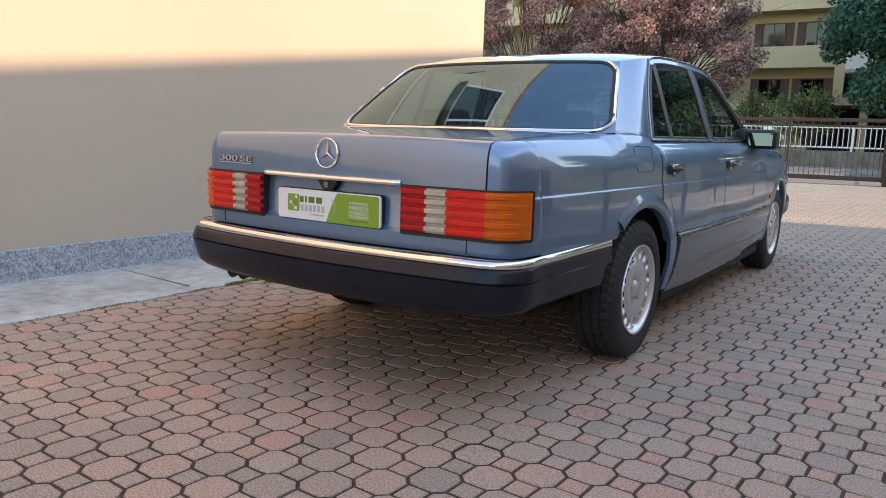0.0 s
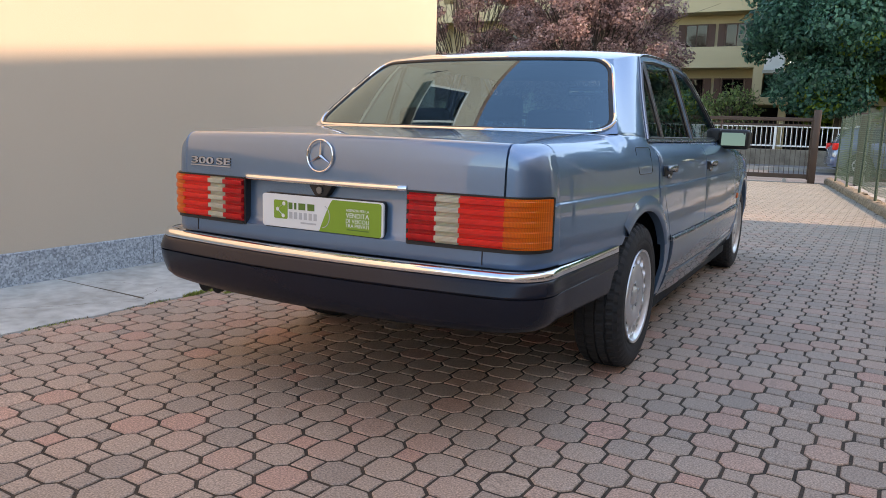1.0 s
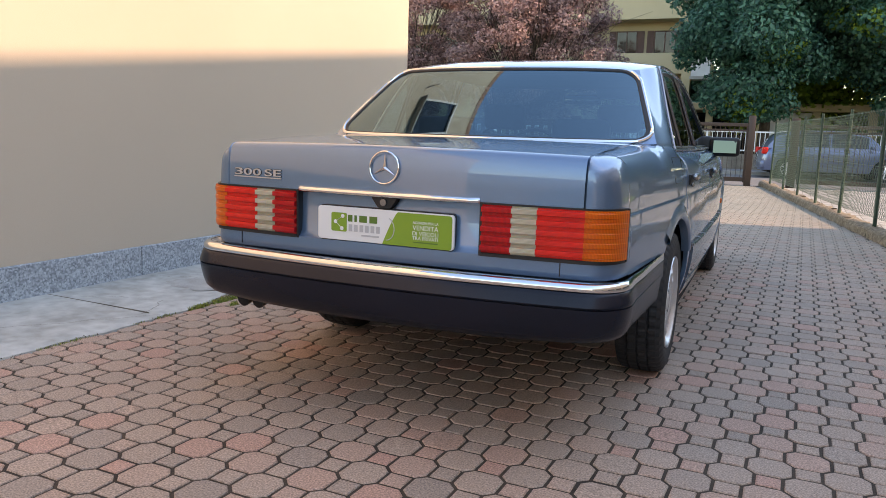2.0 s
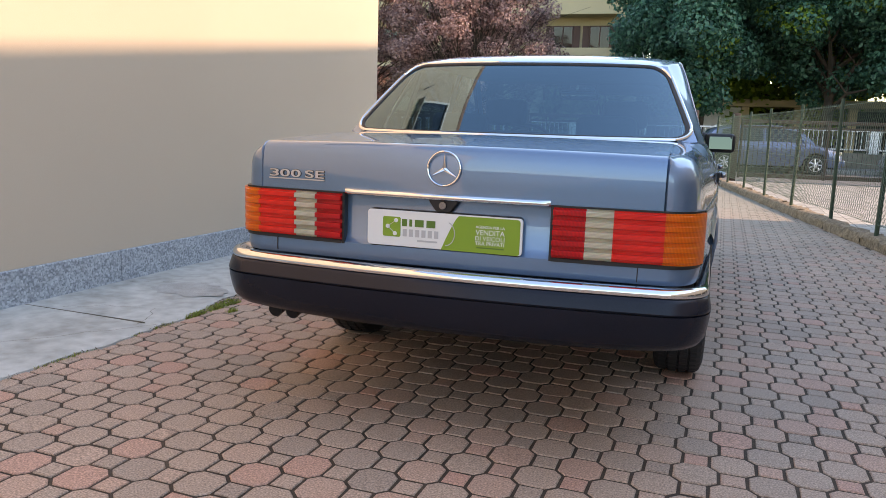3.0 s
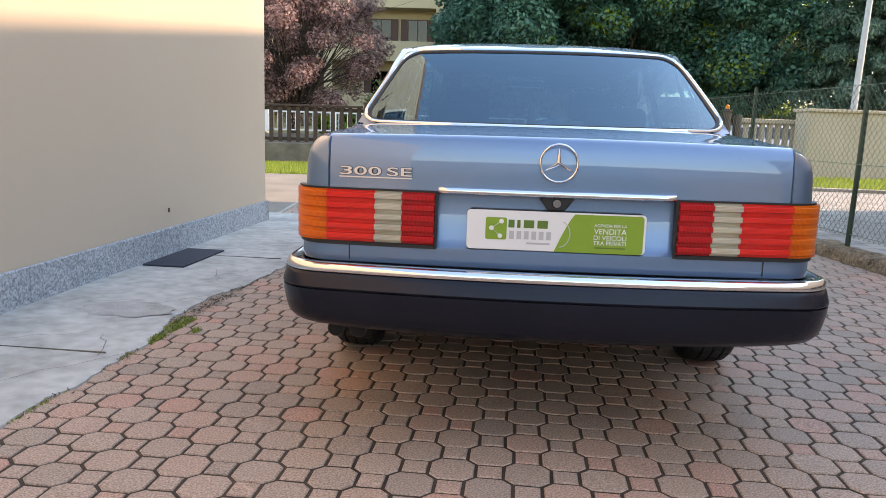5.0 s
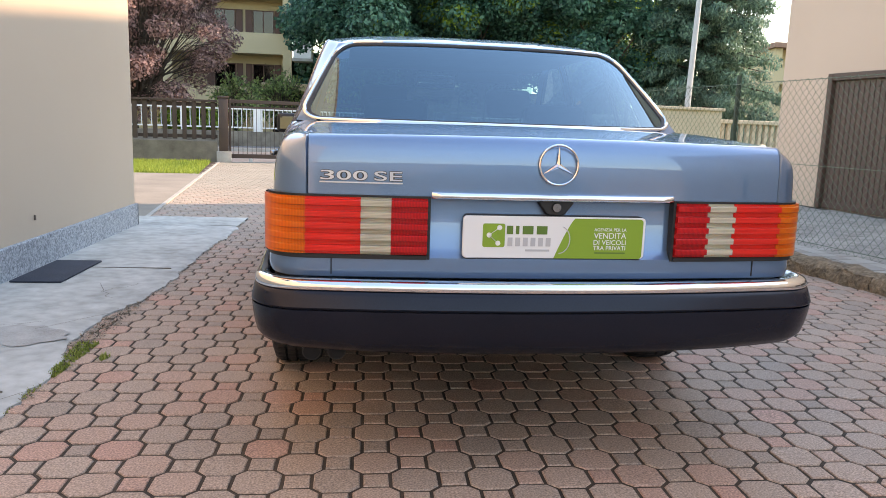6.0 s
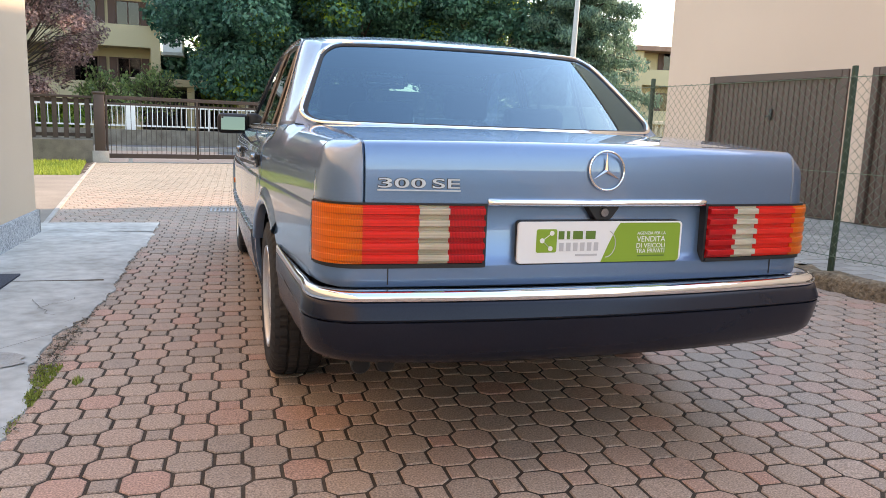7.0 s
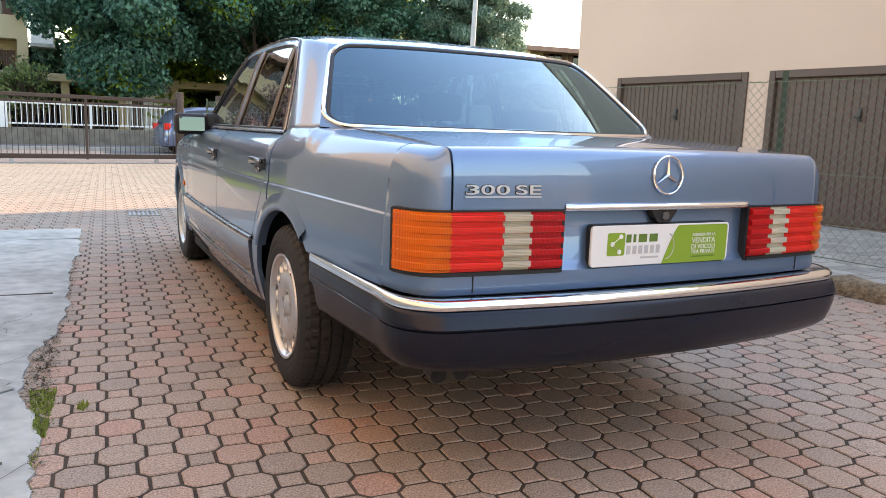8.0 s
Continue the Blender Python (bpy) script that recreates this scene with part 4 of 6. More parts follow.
grass_patch("grass", lawn_r, 28000, 0.07, "short bright green grass by the cream fence", 32)
bm = bmesh.new()
box(bm, 3.0, 14.75, -0.03, 11.0, 14.98, 0.06)
tagged(part("edging", bm, CONCRETE, None, smooth=False), "pale concrete lawn edging", "edging", kind="structure")
weeds = [(-3.79, 2.82), (-3.755, 2.82), (-3.745, 3.28), (-3.835, 3.28)]
grass_patch("weeds", weeds, 700, 0.014, "green weeds and moss in the broken apron edge", 33, MOSS, w0=0.0032)
grass_patch("weeds", [(-3.67, 3.03), (-3.635, 3.03), (-3.635, 3.09), (-3.67, 3.09)], 60, 0.02, "tiny weed between paving blocks", 34, MOSS, w0=0.0022)
grass_patch("weeds", [(-3.80, 1.9), (-3.765, 1.9), (-3.765, 3.0), (-3.80, 3.0)], 700, 0.010, "thin moss line along the apron", 35, MOSS, w0=0.002)


# loose grit along the broken apron edge
gr_rng = np.random.default_rng(52)
gv, gf = [], []
for k in range(3200):
    gy_ = gr_rng.uniform(0.6, 6.5) if k % 2 else gr_rng.uniform(2.8, 4.2)
    gx_ = -3.775 + abs(gr_rng.normal(0, 0.022)) - 0.012 - (0.085 * gr_rng.random() if 2.8 < gy_ < 4.2 else 0)
    gs = 0.002 + 0.010 * gr_rng.random() ** 3
    q = gr_rng.normal(0, 1, (4, 3))
    q /= np.linalg.norm(q, axis=1)[:, None]
    n0 = len(gv)
    gv += [(gx_ + a * gs, gy_ + b * gs, 0.004 + gs * (0.4 + 0.6 * c)) for a, b, c in q]
    gf += [(n0, n0 + 1, n0 + 2), (n0, n0 + 2, n0 + 3), (n0, n0 + 3, n0 + 1), (n0 + 1, n0 + 3, n0 + 2)]
tagged(soup("grit", gv, gf, mottled("brown_grit", (0.10, 0.08, 0.06), (0.34, 0.30, 0.24), 0.9, 30, 200, 0.3, island=0.8), None), "loose brown grit along the apron edge", "grit", kind="stuff")


# ---- plain closing walls and ground out of view ----
# unseen yard floor, added to brighten the boot lid's reflection and bounced light
YARD = mottled("plain_yard_paving", (0.24, 0.19, 0.145), (0.36, 0.29, 0.225), 0.85, 1.2, 40, 0.3)
flat("pavement_south", [(-3.9, -14.0), (12.0, -14.0), (12.0, -2.95), (-3.9, -2.95)], 0.0, YARD, "unseen brown paving behind the viewpoint, added to brighten reflections and bounced light", "pavement")
bm = bmesh.new()
box(bm, -14, -14.3, 0, 12, -14, 3.0)
tagged(part("wall_south", bm, PLASTER, None, smooth=False), "plain beige yard wall behind the viewpoint", "wall", kind="structure")


# ---- the car: local x right, y forward from the rear axle, z up ----
CAR = pose(-2.085, 3.11, 0, 0, 0, 2.1)
PAINT = paint_mat("blue_grey_metallic", (0.130, 0.226, 0.360), 0.2, 0.65, 0.38)
CLAD = paint_mat("slate_cladding", (0.075, 0.105, 0.15), 0.2, 0.5, 0.40)
CHROME = plain("chrome", (0.82, 0.82, 0.82), 0.06, 1.0)
BADGE = plain("badge_chrome", (0.62, 0.65, 0.70), 0.3, 1.0)
DULL_CHROME = plain("dull_bright_trim", (0.30, 0.30, 0.31), 0.26, 1.0)
PLASTIC = mottled("dark_bumper_plastic", (0.006, 0.0075, 0.014), (0.011, 0.014, 0.025), 0.25, 2, 240, 0.03, depth=0.001, spec=0.30, rough_var=0.05)
DARK_TRIM = plain("dull_window_trim", (0.13, 0.125, 0.125), 0.32, 1.0)
BLACK = plain("black_trim", (0.012, 0.012, 0.013), 0.5)
CORE = plain("black_underbody", (0.010, 0.010, 0.011), 0.9)
TYRE = mottled("tyre_rubber", (0.011, 0.011, 0.012), (0.024, 0.024, 0.025), 0.7, 6, 120, 0.35, depth=0.003)
RIM = paint_mat("silver_wheel_paint", (0.62, 0.62, 0.62), 0.1, 0.7, 0.36)
SEAT = mottled("dark_blue_upholstery", (0.018, 0.022, 0.032), (0.035, 0.042, 0.058), 0.8, 8, 200, 0.3)
TRIMGREY = plain("grey_headliner", (0.16, 0.17, 0.18), 0.9)
REARGLASS = glass_mat("tinted_car_glass", (0.42, 0.50, 0.50), 2.3)
SCREENGLASS = glass_mat("reflective_rear_glass", (0.22, 0.39, 0.46), 2.7, 0.0, (0.50, 0.75, 0.90))
MIRROR = plain("mirror", (0.11, 0.135, 0.115), 0.015, 1.0)
INNER_MIRROR = plain("cabin_mirror", (0.7, 0.72, 0.7), 0.03, 1.0)
RUST = plain("sooty_steel", (0.05, 0.046, 0.042), 0.45, 0.4)


def lens_mat(name, deep, bright, ribs):
    """Ribbed lamp lens plastic."""
    m, nt, p = nodes_of(name)
    N, L = nt.nodes, nt.links
    tc, w, r = N.new("ShaderNodeTexCoord"), N.new("ShaderNodeTexWave"), N.new("ShaderNodeValToRGB")
    w.wave_type, w.bands_direction = "BANDS", ribs
    w.inputs["Scale"].default_value = 78
    n = N.new("ShaderNodeTexNoise")
    n.inputs["Scale"].default_value = 9
    mx = N.new("ShaderNodeMix")
    mx.data_type = "FLOAT"
    mx.inputs[0].default_value = 0.6
    L.new(tc.outputs["Object"], w.inputs["Vector"])
    L.new(tc.outputs["Object"], n.inputs["Vector"])
    L.new(w.outputs["Fac"], mx.inputs[2])
    L.new(n.outputs["Fac"], mx.inputs[3])
    r.color_ramp.elements[0].color, r.color_ramp.elements[1].color = (*deep, 1), (*bright, 1)
    r.color_ramp.elements[0].position, r.color_ramp.elements[1].position = 0.15, 0.8
    L.new(mx.outputs[0], r.inputs[0])
    L.new(r.outputs[0], p.inputs["Base Color"])
    p.inputs["Roughness"].default_value, p.inputs["Coat Weight"].default_value, p.inputs["Coat Roughness"].default_value = 0.35, 0.35, 0.03
    p.inputs["Specular IOR Level"].default_value = 0.2
    p.inputs["Subsurface Weight"].default_value, p.inputs["Subsurface Scale"].default_value = 0.6, 0.012
    p.inputs["Subsurface Radius"].default_value = (1.0, 0.5, 0.3)
    b = N.new("ShaderNodeBump")
    b.inputs["Strength"].default_value, b.inputs["Distance"].default_value = 0.18, 0.001
    L.new(w.outputs["Fac"], b.inputs["Height"])
    L.new(b.outputs[0], p.inputs["Normal"])
    return m


RED = lens_mat("red_lens", (0.56, 0.012, 0.009), (0.86, 0.034, 0.021), "Z")
RED_IN = lens_mat("deep_red_lens", (0.28, 0.004, 0.007), (0.66, 0.012, 0.014), "X")
AMBER = lens_mat("amber_lens", (0.52, 0.085, 0.005), (0.78, 0.155, 0.010), "X")
CLEAR = lens_mat("clear_lens", (0.34, 0.31, 0.23), (0.62, 0.57, 0.45), "Z")
GREEN = plain("green_print", (0.22, 0.36, 0.035), 0.35)
DARKGREEN = plain("dark_green_print", (0.10, 0.19, 0.03), 0.35)
WHITE = plain("white_print", (0.78, 0.78, 0.76), 0.35)
GREYPRINT = plain("grey_print", (0.48, 0.48, 0.48), 0.35)

car = thing("car", "blue-grey metallic four-door saloon with dark bumpers parked on the paving", "car", CAR)
W = curve_of([-1.1, -1.0, -0.88, -0.6, -0.3, 0, 0.4, 1.0, 1.8, 2.4, 3.0, 3.4, 3.62, 3.74], [0.70, 0.79, 0.808, 0.828, 0.848, 0.868, 0.890, 0.904, 0.906, 0.897, 0.874, 0.848, 0.81, 0.74])
F = curve_of([0.15, 0.25, 0.40, 0.5, 0.62, 0.70, 0.774, 0.782, 0.80, 0.85, 0.89, 0.92, 0.945, 0.975], [-0.09, -0.05, -0.012, -0.003, 0.0, -0.001, -0.005, -0.0100, -0.0105, -0.0130, -0.0185, -0.029, -0.047, -0.086])
CREASE = [0.772, 0.7745, 0.777, 0.780, 0.7825, 0.785]
SH = 0.90


def deck_z(y):
    return 0.967 + (y + 1.02) * 0.05


def rear_y(x):
    """Plan line of the tail."""
    return -1.105 + 0.030 * (x / 0.66) ** 2


def bumper_y(x):
    """Plan line behind the bumper, bowed a little more."""
    return -1.095 + 0.045 * (x / 0.66) ** 2


def bez(p, q, r, s, t):
    return tuple((1 - t) ** 3 * a + 3 * t * (1 - t) ** 2 * b + 3 * t * t * (1 - t) * c + t ** 3 * d for a, b, c, d in zip(p, q, r, s))


CP0, CP1 = (0.695, rear_y(0.695)), (W(-0.88), -0.88)


def corner(t, p=None):
    p = p or CP0
    return bez(p, (p[0] + 0.078, p[1] + 0.010), (CP1[0] - 0.006, CP1[1] - 0.12), CP1, t)


def outline(side_to=-0.27, n_rear=14, n_cor=14, n_side=14, line=rear_y):
    """Plan line of the tail from the middle round the corner to the side, with a 0..1 share of side in it."""
    pts = [((0.695 * i / n_rear), line(0.695 * i / n_rear), 0.0) for i in range(n_rear)]
    pts += [(*corner(i / n_cor, (0.695, line(0.695))), i / n_cor) for i in range(n_cor + 1)]
    pts += [(W(-0.88 + (side_to + 0.88) * i / n_side), -0.88 + (side_to + 0.88) * i / n_side, 1.0) for i in range(1, n_side + 1)]
    return pts


def offset_line(pts, d, scale=None):
    """Moves a plan line outwards by d."""
    res = []
    for i, p in enumerate(pts):
        a, b = pts[max(i - 1, 0)], pts[min(i + 1, len(pts) - 1)]
        tx, ty = b[0] - a[0], b[1] - a[1]
        ln = math.hypot(tx, ty) or 1
        k = d * (scale(p) if scale else 1)
        res.append((p[0] + ty / ln * k, p[1] - tx / ln * k))
    return res


def mirrored(rows):
    """Rows of a right half that starts on the middle line, completed to the left."""
    return [[(-x, y, z) for x, y, z in reversed(r)][:-1] + list(r) for r in rows]


def lip(bm, vec):
    edges = [e for e in bm.edges if e.is_boundary]
    ext = bmesh.ops.extrude_edge_only(bm, edges=edges)
    bmesh.ops.translate(bm, verts=[g for g in ext["geom"] if isinstance(g, bmesh.types.BMVert)], vec=vec)


def panel(name, rows, material, s, vec, label="", parent=None):
    """A pressed panel from a grid of points, its edges folded inwards."""
    bm = bmesh.new()
    sheet(bm, [[(x * s, y, z) for x, y, z in r] for r in rows])
    lip(bm, (vec[0] * s, vec[1], vec[2]))
    return part(name, bm, material, parent or car, label, angle=50)


def body_x(y, z):
    return W(y) + F(z)


ARCH_Z, ARCH_R = 0.325, 0.372


def arch_z(y, yc):
    d = abs(y - yc)
    return ARCH_Z + math.sqrt(max(ARCH_R ** 2 - d * d, 0)) if d < ARCH_R else 0.0


DOORLINE = curve_of([0.195, 0.22, 0.28, 0.35, 0.42, 0.455], [0.975, 0.86, 0.72, 0.62, 0.50, 0.25])
LID = [(0.000, 0.807), (0.0005, 0.82), (0.001, 0.85), (0.0025, 0.89), (0.007, 0.925), (0.0135, 0.946), (0.020, 0.957), (0.031, 0.9640), (0.048, 0.9675)]
REAR_EDGE = curve_of([0.975, 1.1, 1.2, 1.3, 1.37], [0.19, 0.252, 0.312, 0.392, 0.465])


def gx(z):
    """Half width of the side glass."""
    return 0.796 - (z - 0.98) * 0.335 - max(0, z - 1.28) ** 2 * 0.8


def rw(a, b):
    """The rear window's surface: a across, b up."""
    c = 0.5 * a * a + 0.5 * a ** 4
    k = 4 * b * (1 - b) * (1 - 0.5 * c)
    return Vector((a * (0.752 - 0.146 * b), -0.31 + 0.425 * b + c * (0.14 - 0.045 * b) - 0.010 * k, 1.010 + 0.329 * b - c * (-0.005 + 0.012 * b) + 0.010 * k))


def rw_half(b):
    """Half span of the rear window at a height: full but for its rounded corners."""
    for r_b, r_a, d in ((0.16, 0.11, b), (0.20, 0.12, 1 - b)):
        if d < r_b:
            u = 1 - d / r_b
            return 1 - r_a * (1 - math.sqrt(max(0.0, 1 - u * u)))
    return 1.0


RB = [0.5 - 0.5 * math.cos(math.pi * k / 30) for k in range(31)]


def rw_border(grow=0.0, n=28):
    """The rear window's rounded outline as pairs a, b, stepped outwards by a share."""
    pts = [(rw_half(b), b) for b in RB]
    pts += [(rw_half(1) * (1 - 2 * k / n), 1.0) for k in range(1, n)]
    pts += [(-rw_half(b), b) for b in reversed(RB)]
    pts += [(-rw_half(0) * (1 - 2 * k / n), 0.0) for k in range(1, n)]
    res = []
    for i, p in enumerate(pts):
        q0, q1 = pts[i - 1], pts[(i + 1) % len(pts)]
        ta, tb = (q1[0] - q0[0]) * 0.68, (q1[1] - q0[1]) * 0.53
        ln = math.hypot(ta, tb)
        res.append((p[0] + tb / ln * grow / 0.68, p[1] - ta / ln * grow / 0.53))
    return res


def pillar(t, q):
    """The rear pillar's skin: t up, q from the rear window to the door."""
    a = rw(1.02, -0.03 + 1.06 * t)
    z = 0.978 + 0.392 * t
    b = Vector((gx(z) + 0.004, REAR_EDGE(z), z))
    k = 0.022 * (1 - 0.4 * t)
    return tuple(a.lerp(b, q) + Vector((0.66, -0.55, 0.40)).normalized() * (k * 6.75 * q * q * (1 - q)))


def lid_edge(y):
    """Height of the boot lid's side edge."""
    d = y - rear_y(0.695)
    return float(np.interp(d, [p[0] for p in LID], [p[1] for p in LID])) if d < LID[-1][0] else max(0.9675, deck_z(y))


ZE = curve_of([0.12, 0.30, 0.466, 0.55, 0.70, 0.95, 1.20, 1.40, 1.54], [1.320, 1.350, 1.372, 1.385, 1.398, 1.405, 1.403, 1.393, 1.368])
FOOT_A, FOOT_B = pillar(0, 0), pillar(0, 1)


def top_path(y):
    """The upper rim of the quarter panel: lid edge, then foot of the rear pillar."""
    if y < -0.30:
        return (0.695, y, lid_edge(y))
    if y < FOOT_A[1]:
        t = (y + 0.30) / (FOOT_A[1] + 0.30)
        return (0.695 + (FOOT_A[0] - 0.695) * t, y, lid_edge(-0.30) + (FOOT_A[2] - 0.004 - lid_edge(-0.30)) * t)
    best = min((pillar(0, k / 60) for k in range(61)), key=lambda p: abs(p[1] - y))
    return (best[0], y, best[2])


for s in (1, -1):
    # quarter panel: side, shoulder
    ys = sorted(set([round(-0.88 + 0.02 * k, 4) for k in range(54)] + [0.195]))
    rows = []
    for y in ys:
        if y > 0.19:
            break
        zb = max(arch_z(y, 0.0), 0.575 if y < -0.25 else 0.0)
        col = [(body_x(y, max(z, zb)), y, max(z, zb)) for z in sorted([0.57 + (SH - 0.57) * k / 20 for k in range(21)] + CREASE)]
        p, q = col[-1], top_path(y)
        g = (F(SH + 0.005) - F(SH - 0.005)) / 0.01
        c1 = (p[0] + g * 0.045, y, p[2] + 0.045)
        up_ = min(1.0, max(0.0, (y + 0.30) / 0.40))
        c2 = (q[0] + min(0.080, (p[0] - q[0]) * 0.75) * (1 - 0.6 * up_), y, q[2] - 0.002 - 0.022 * up_)
        col += [bez(p, c1, c2, q, k / 8) for k in range(1, 9)]
        rows.append(col)
    quarter = panel("quarter_panel", rows, PAINT, s, (-0.02, 0, 0))
    ys2 = [0.1951 + (0.445 - 0.1951) * k / 22 for k in range(23)]
    rows = []
    for y in ys2:
        zb, zt = max(arch_z(y, 0.0), 0.25), DOORLINE(y) - 0.004
        zt = max(zt, zb + 0.004)
        rows.append([(body_x(y, min(zt, max(z, zb))), y, min(zt, max(z, zb))) for z in sorted([0.25 + 0.72 * k / 26 for k in range(27)] + CREASE)])
    panel("quarter_front", rows, PAINT, s, (-0.02, 0, 0))
    # rounded corner over the lamp
    rows = []
    yb = rear_y(0.695)
    for i in range(17):
        t = i / 16
        k = t * t * (3 - 2 * t)
        col = []
        for z in [0.803, 0.815, 0.83, 0.85, 0.87, 0.885, SH]:
            d = (1 - k) * float(np.interp(z, [p[1] for p in LID], [p[0] for p in LID])) + k * -F(z)
            x, y = corner(t)
            x2, y2 = corner(t + 0.01) if t < 1 else (CP1[0] + 0.0001, CP1[1] + 0.01)
            tx, ty = x2 - x, y2 - y
            ln = math.hypot(tx, ty)
            col.append((x - ty / ln * d, y + tx / ln * d, z))
        ye = yb + 0.017 + (-0.88 - yb - 0.017) * t
        end = (0.695, ye, lid_edge(ye))
        p = col[-1]
        hgt = end[2] - p[2]
        dz = (p[2] - col[-2][2])
        up = (p[0] + (p[0] - col[-2][0]) / dz * hgt * 0.55, p[1] + (p[1] - col[-2][1]) / dz * hgt * 0.55, p[2] + hgt * 0.55)
        c2 = (end[0] + 0.078 * k + 0.004, end[1] - 0.012 * (1 - k), end[2] - 0.002 - 0.012 * (1 - k))
        col += [bez(p, up, c2, end, j / 8) for j in range(1, 9)]
        rows.append(col)
    panel("tail_corner", rows, PAINT, s, (-0.012, 0.012, -0.006))

    # painted skin between the lamp's end and the flank
    rows = []
    for i in range(8):
        t = 0.755 + 0.245 * i / 7
        x, y = corner(t)
        x2, y2 = corner(t + 0.01) if t < 1 else (CP1[0] + 0.0001, CP1[1] + 0.01)
        ln = math.hypot(x2 - x, y2 - y)
        k = t * t * (3 - 2 * t)
        rows.append([(x - (y2 - y) / ln * k * -F(z), y + (x2 - x) / ln * k * -F(z), z) for z in (0.632, 0.68, 0.73, 0.768, 0.7745, 0.7785, 0.784, 0.806)])
    panel("lamp_filler", rows, PAINT, s, (-0.012, 0.012, 0))

    # wheel arch lips
    for yc in (0.0, 2.935):
        bm = bmesh.new()
        a0, a1 = (math.radians(30 if yc == 0 else -8), math.radians(130 if yc == 0 else 188))
        rows = []
        for k in range(41):
            an = a0 + (a1 - a0) * k / 40
            row = []
            for dr, dx in ((-0.012, -0.03), (-0.011, 0.004), (-0.005, 0.010), (0.006, 0.0125), (0.020, 0.0115), (0.034, 0.0075), (0.046, 0.0035), (0.056, 0.0003)):
                y, z = yc + (ARCH_R + dr) * math.cos(an), ARCH_Z + (ARCH_R + dr) * math.sin(an)
                row.append(((body_x(y, max(z, 0.2)) + dx) * s, y, z))
            rows.append(row)
        sheet(bm, rows)
        part("arch_lip", bm, PAINT, car)

    # doors with windows
    def door(name, y0, y1, zb_of):
        rows = []
        n = 40
        for k in range(n + 1):
            y = y0 + (y1 - y0) * k / n
            zb = zb_of(y)
            rows.append([(body_x(y, max(z, zb)), y, max(z, zb)) for z in sorted([0.535 + 0.44 * j / 24 for j in range(25)] + CREASE)])
        return panel(name, rows, PAINT, s, (-0.02, 0, 0))

    rear_door = door("rear_door", 0.20, 1.196, lambda y: max(0.535, DOORLINE(y) + 0.004 if y < 0.42 else 0.0))
    front_door = door("front_door", 1.204, 2.33, lambda y: 0.535)
    polys = {
        "quarter_light": (rear_door, [(0.235, 0.992), (0.30, 1.12), (0.385, 1.245), (0.455, 1.325), (0.497, 1.345), (0.490, 1.2), (0.483, 0.992)]),
        "rear_window": (rear_door, [(0.515, 0.992), (0.522, 1.2), (0.53, 1.352), (0.70, 1.366), (0.95, 1.372), (1.10, 1.370), (1.128, 1.2), (1.148, 0.992)]),
        "front_window": (front_door, [(1.245, 0.992), (1.225, 1.2), (1.20, 1.370), (1.35, 1.367), (1.50, 1.350), (1.62, 1.300), (1.85, 1.165), (2.03, 1.045), (2.085, 0.992)]),
    }
    for nm, (owner, poly) in polys.items():
        bm = bmesh.new()
        dense = []
        for i, a in enumerate(poly):
            b = poly[(i + 1) % len(poly)]
            m_ = max(2, int(math.hypot(b[0] - a[0], b[1] - a[1]) / 0.05))
            dense += [(a[0] + (b[0] - a[0]) * k / m_, a[1] + (b[1] - a[1]) * k / m_) for k in range(m_)]
        top_c = (sum(p[0] for p in poly) / len(poly), 1.17)
        ring = [bm.verts.new((gx(z) * s, y, z)) for y, z in dense]
        inner = [bm.verts.new((gx(z) * s, y, z)) for y, z in [((p[0] + top_c[0]) / 2, (p[1] + top_c[1]) / 2) for p in dense]]
        cv = bm.verts.new((gx(top_c[1]) * s, top_c[0], top_c[1]))
        for i in range(len(ring)):
            j = (i + 1) % len(ring)
            bm.faces.new((ring[i], ring[j], inner[j], inner[i]))
            bm.faces.new((inner[i], inner[j], cv))
        g = part("pane", bm, REARGLASS, owner, "tinted side glass")
        bm = bmesh.new()
        tube(bm, [((gx(z) + 0.004) * s, y, z) for y, z in dense], 0.0065, 6, True, 1.0, (1, 0, 0))
        part("window_trim", bm, DARK_TRIM, owner, "bright window trim")
    # painted and black pillars between the panes
    def strip(name, low, high, w0, w1, mat, out=0.006, owner=None):
        rows = []
        for k in range(9):
            t = k / 8
            y, z = low[0] + (high[0] - low[0]) * t, low[1] + (high[1] - low[1]) * t
            w = w0 + (w1 - w0) * t
            rows.append([((gx(z) + out - 0.012) * s, y - w, z), ((gx(z) + out) * s, y - w + 0.008, z), ((gx(z) + out) * s, y + w - 0.008, z), ((gx(z) + out - 0.012) * s, y + w, z)])
        bm = bmesh.new()
        sheet(bm, rows)
        part(name, bm, mat, owner or car)

    strip("divider", (0.499, 0.985), (0.513, 1.35), 0.012, 0.012, DARK_TRIM, 0.008, rear_door)
    strip("window_frame", (1.174, 0.98), (1.132, 1.385), 0.024, 0.026, PAINT, 0.006, rear_door)
    strip("window_frame", (1.224, 0.98), (1.180, 1.385), 0.022, 0.022, PAINT, 0.005, front_door)
    # roof side rail above the windows, front pillar
    rail = [(y, ZE(y)) for y in np.linspace(0.466, 1.54, 26)] + [(1.66, 1.308), (1.88, 1.178), (2.08, 1.048), (2.20, 0.97)]
    bm = bmesh.new()
    sheet(bm, [[((gx(z - 0.03) - 0.03) * s, y, z - 0.034), ((gx(z - 0.03) + 0.007) * s, y, z - 0.030), ((gx(z) + 0.006) * s, y, z - 0.002), ((gx(z) - 0.006) * s, y, z + 0.003)] for y, z in rail])
    part("roof_rail", bm, PAINT, car)
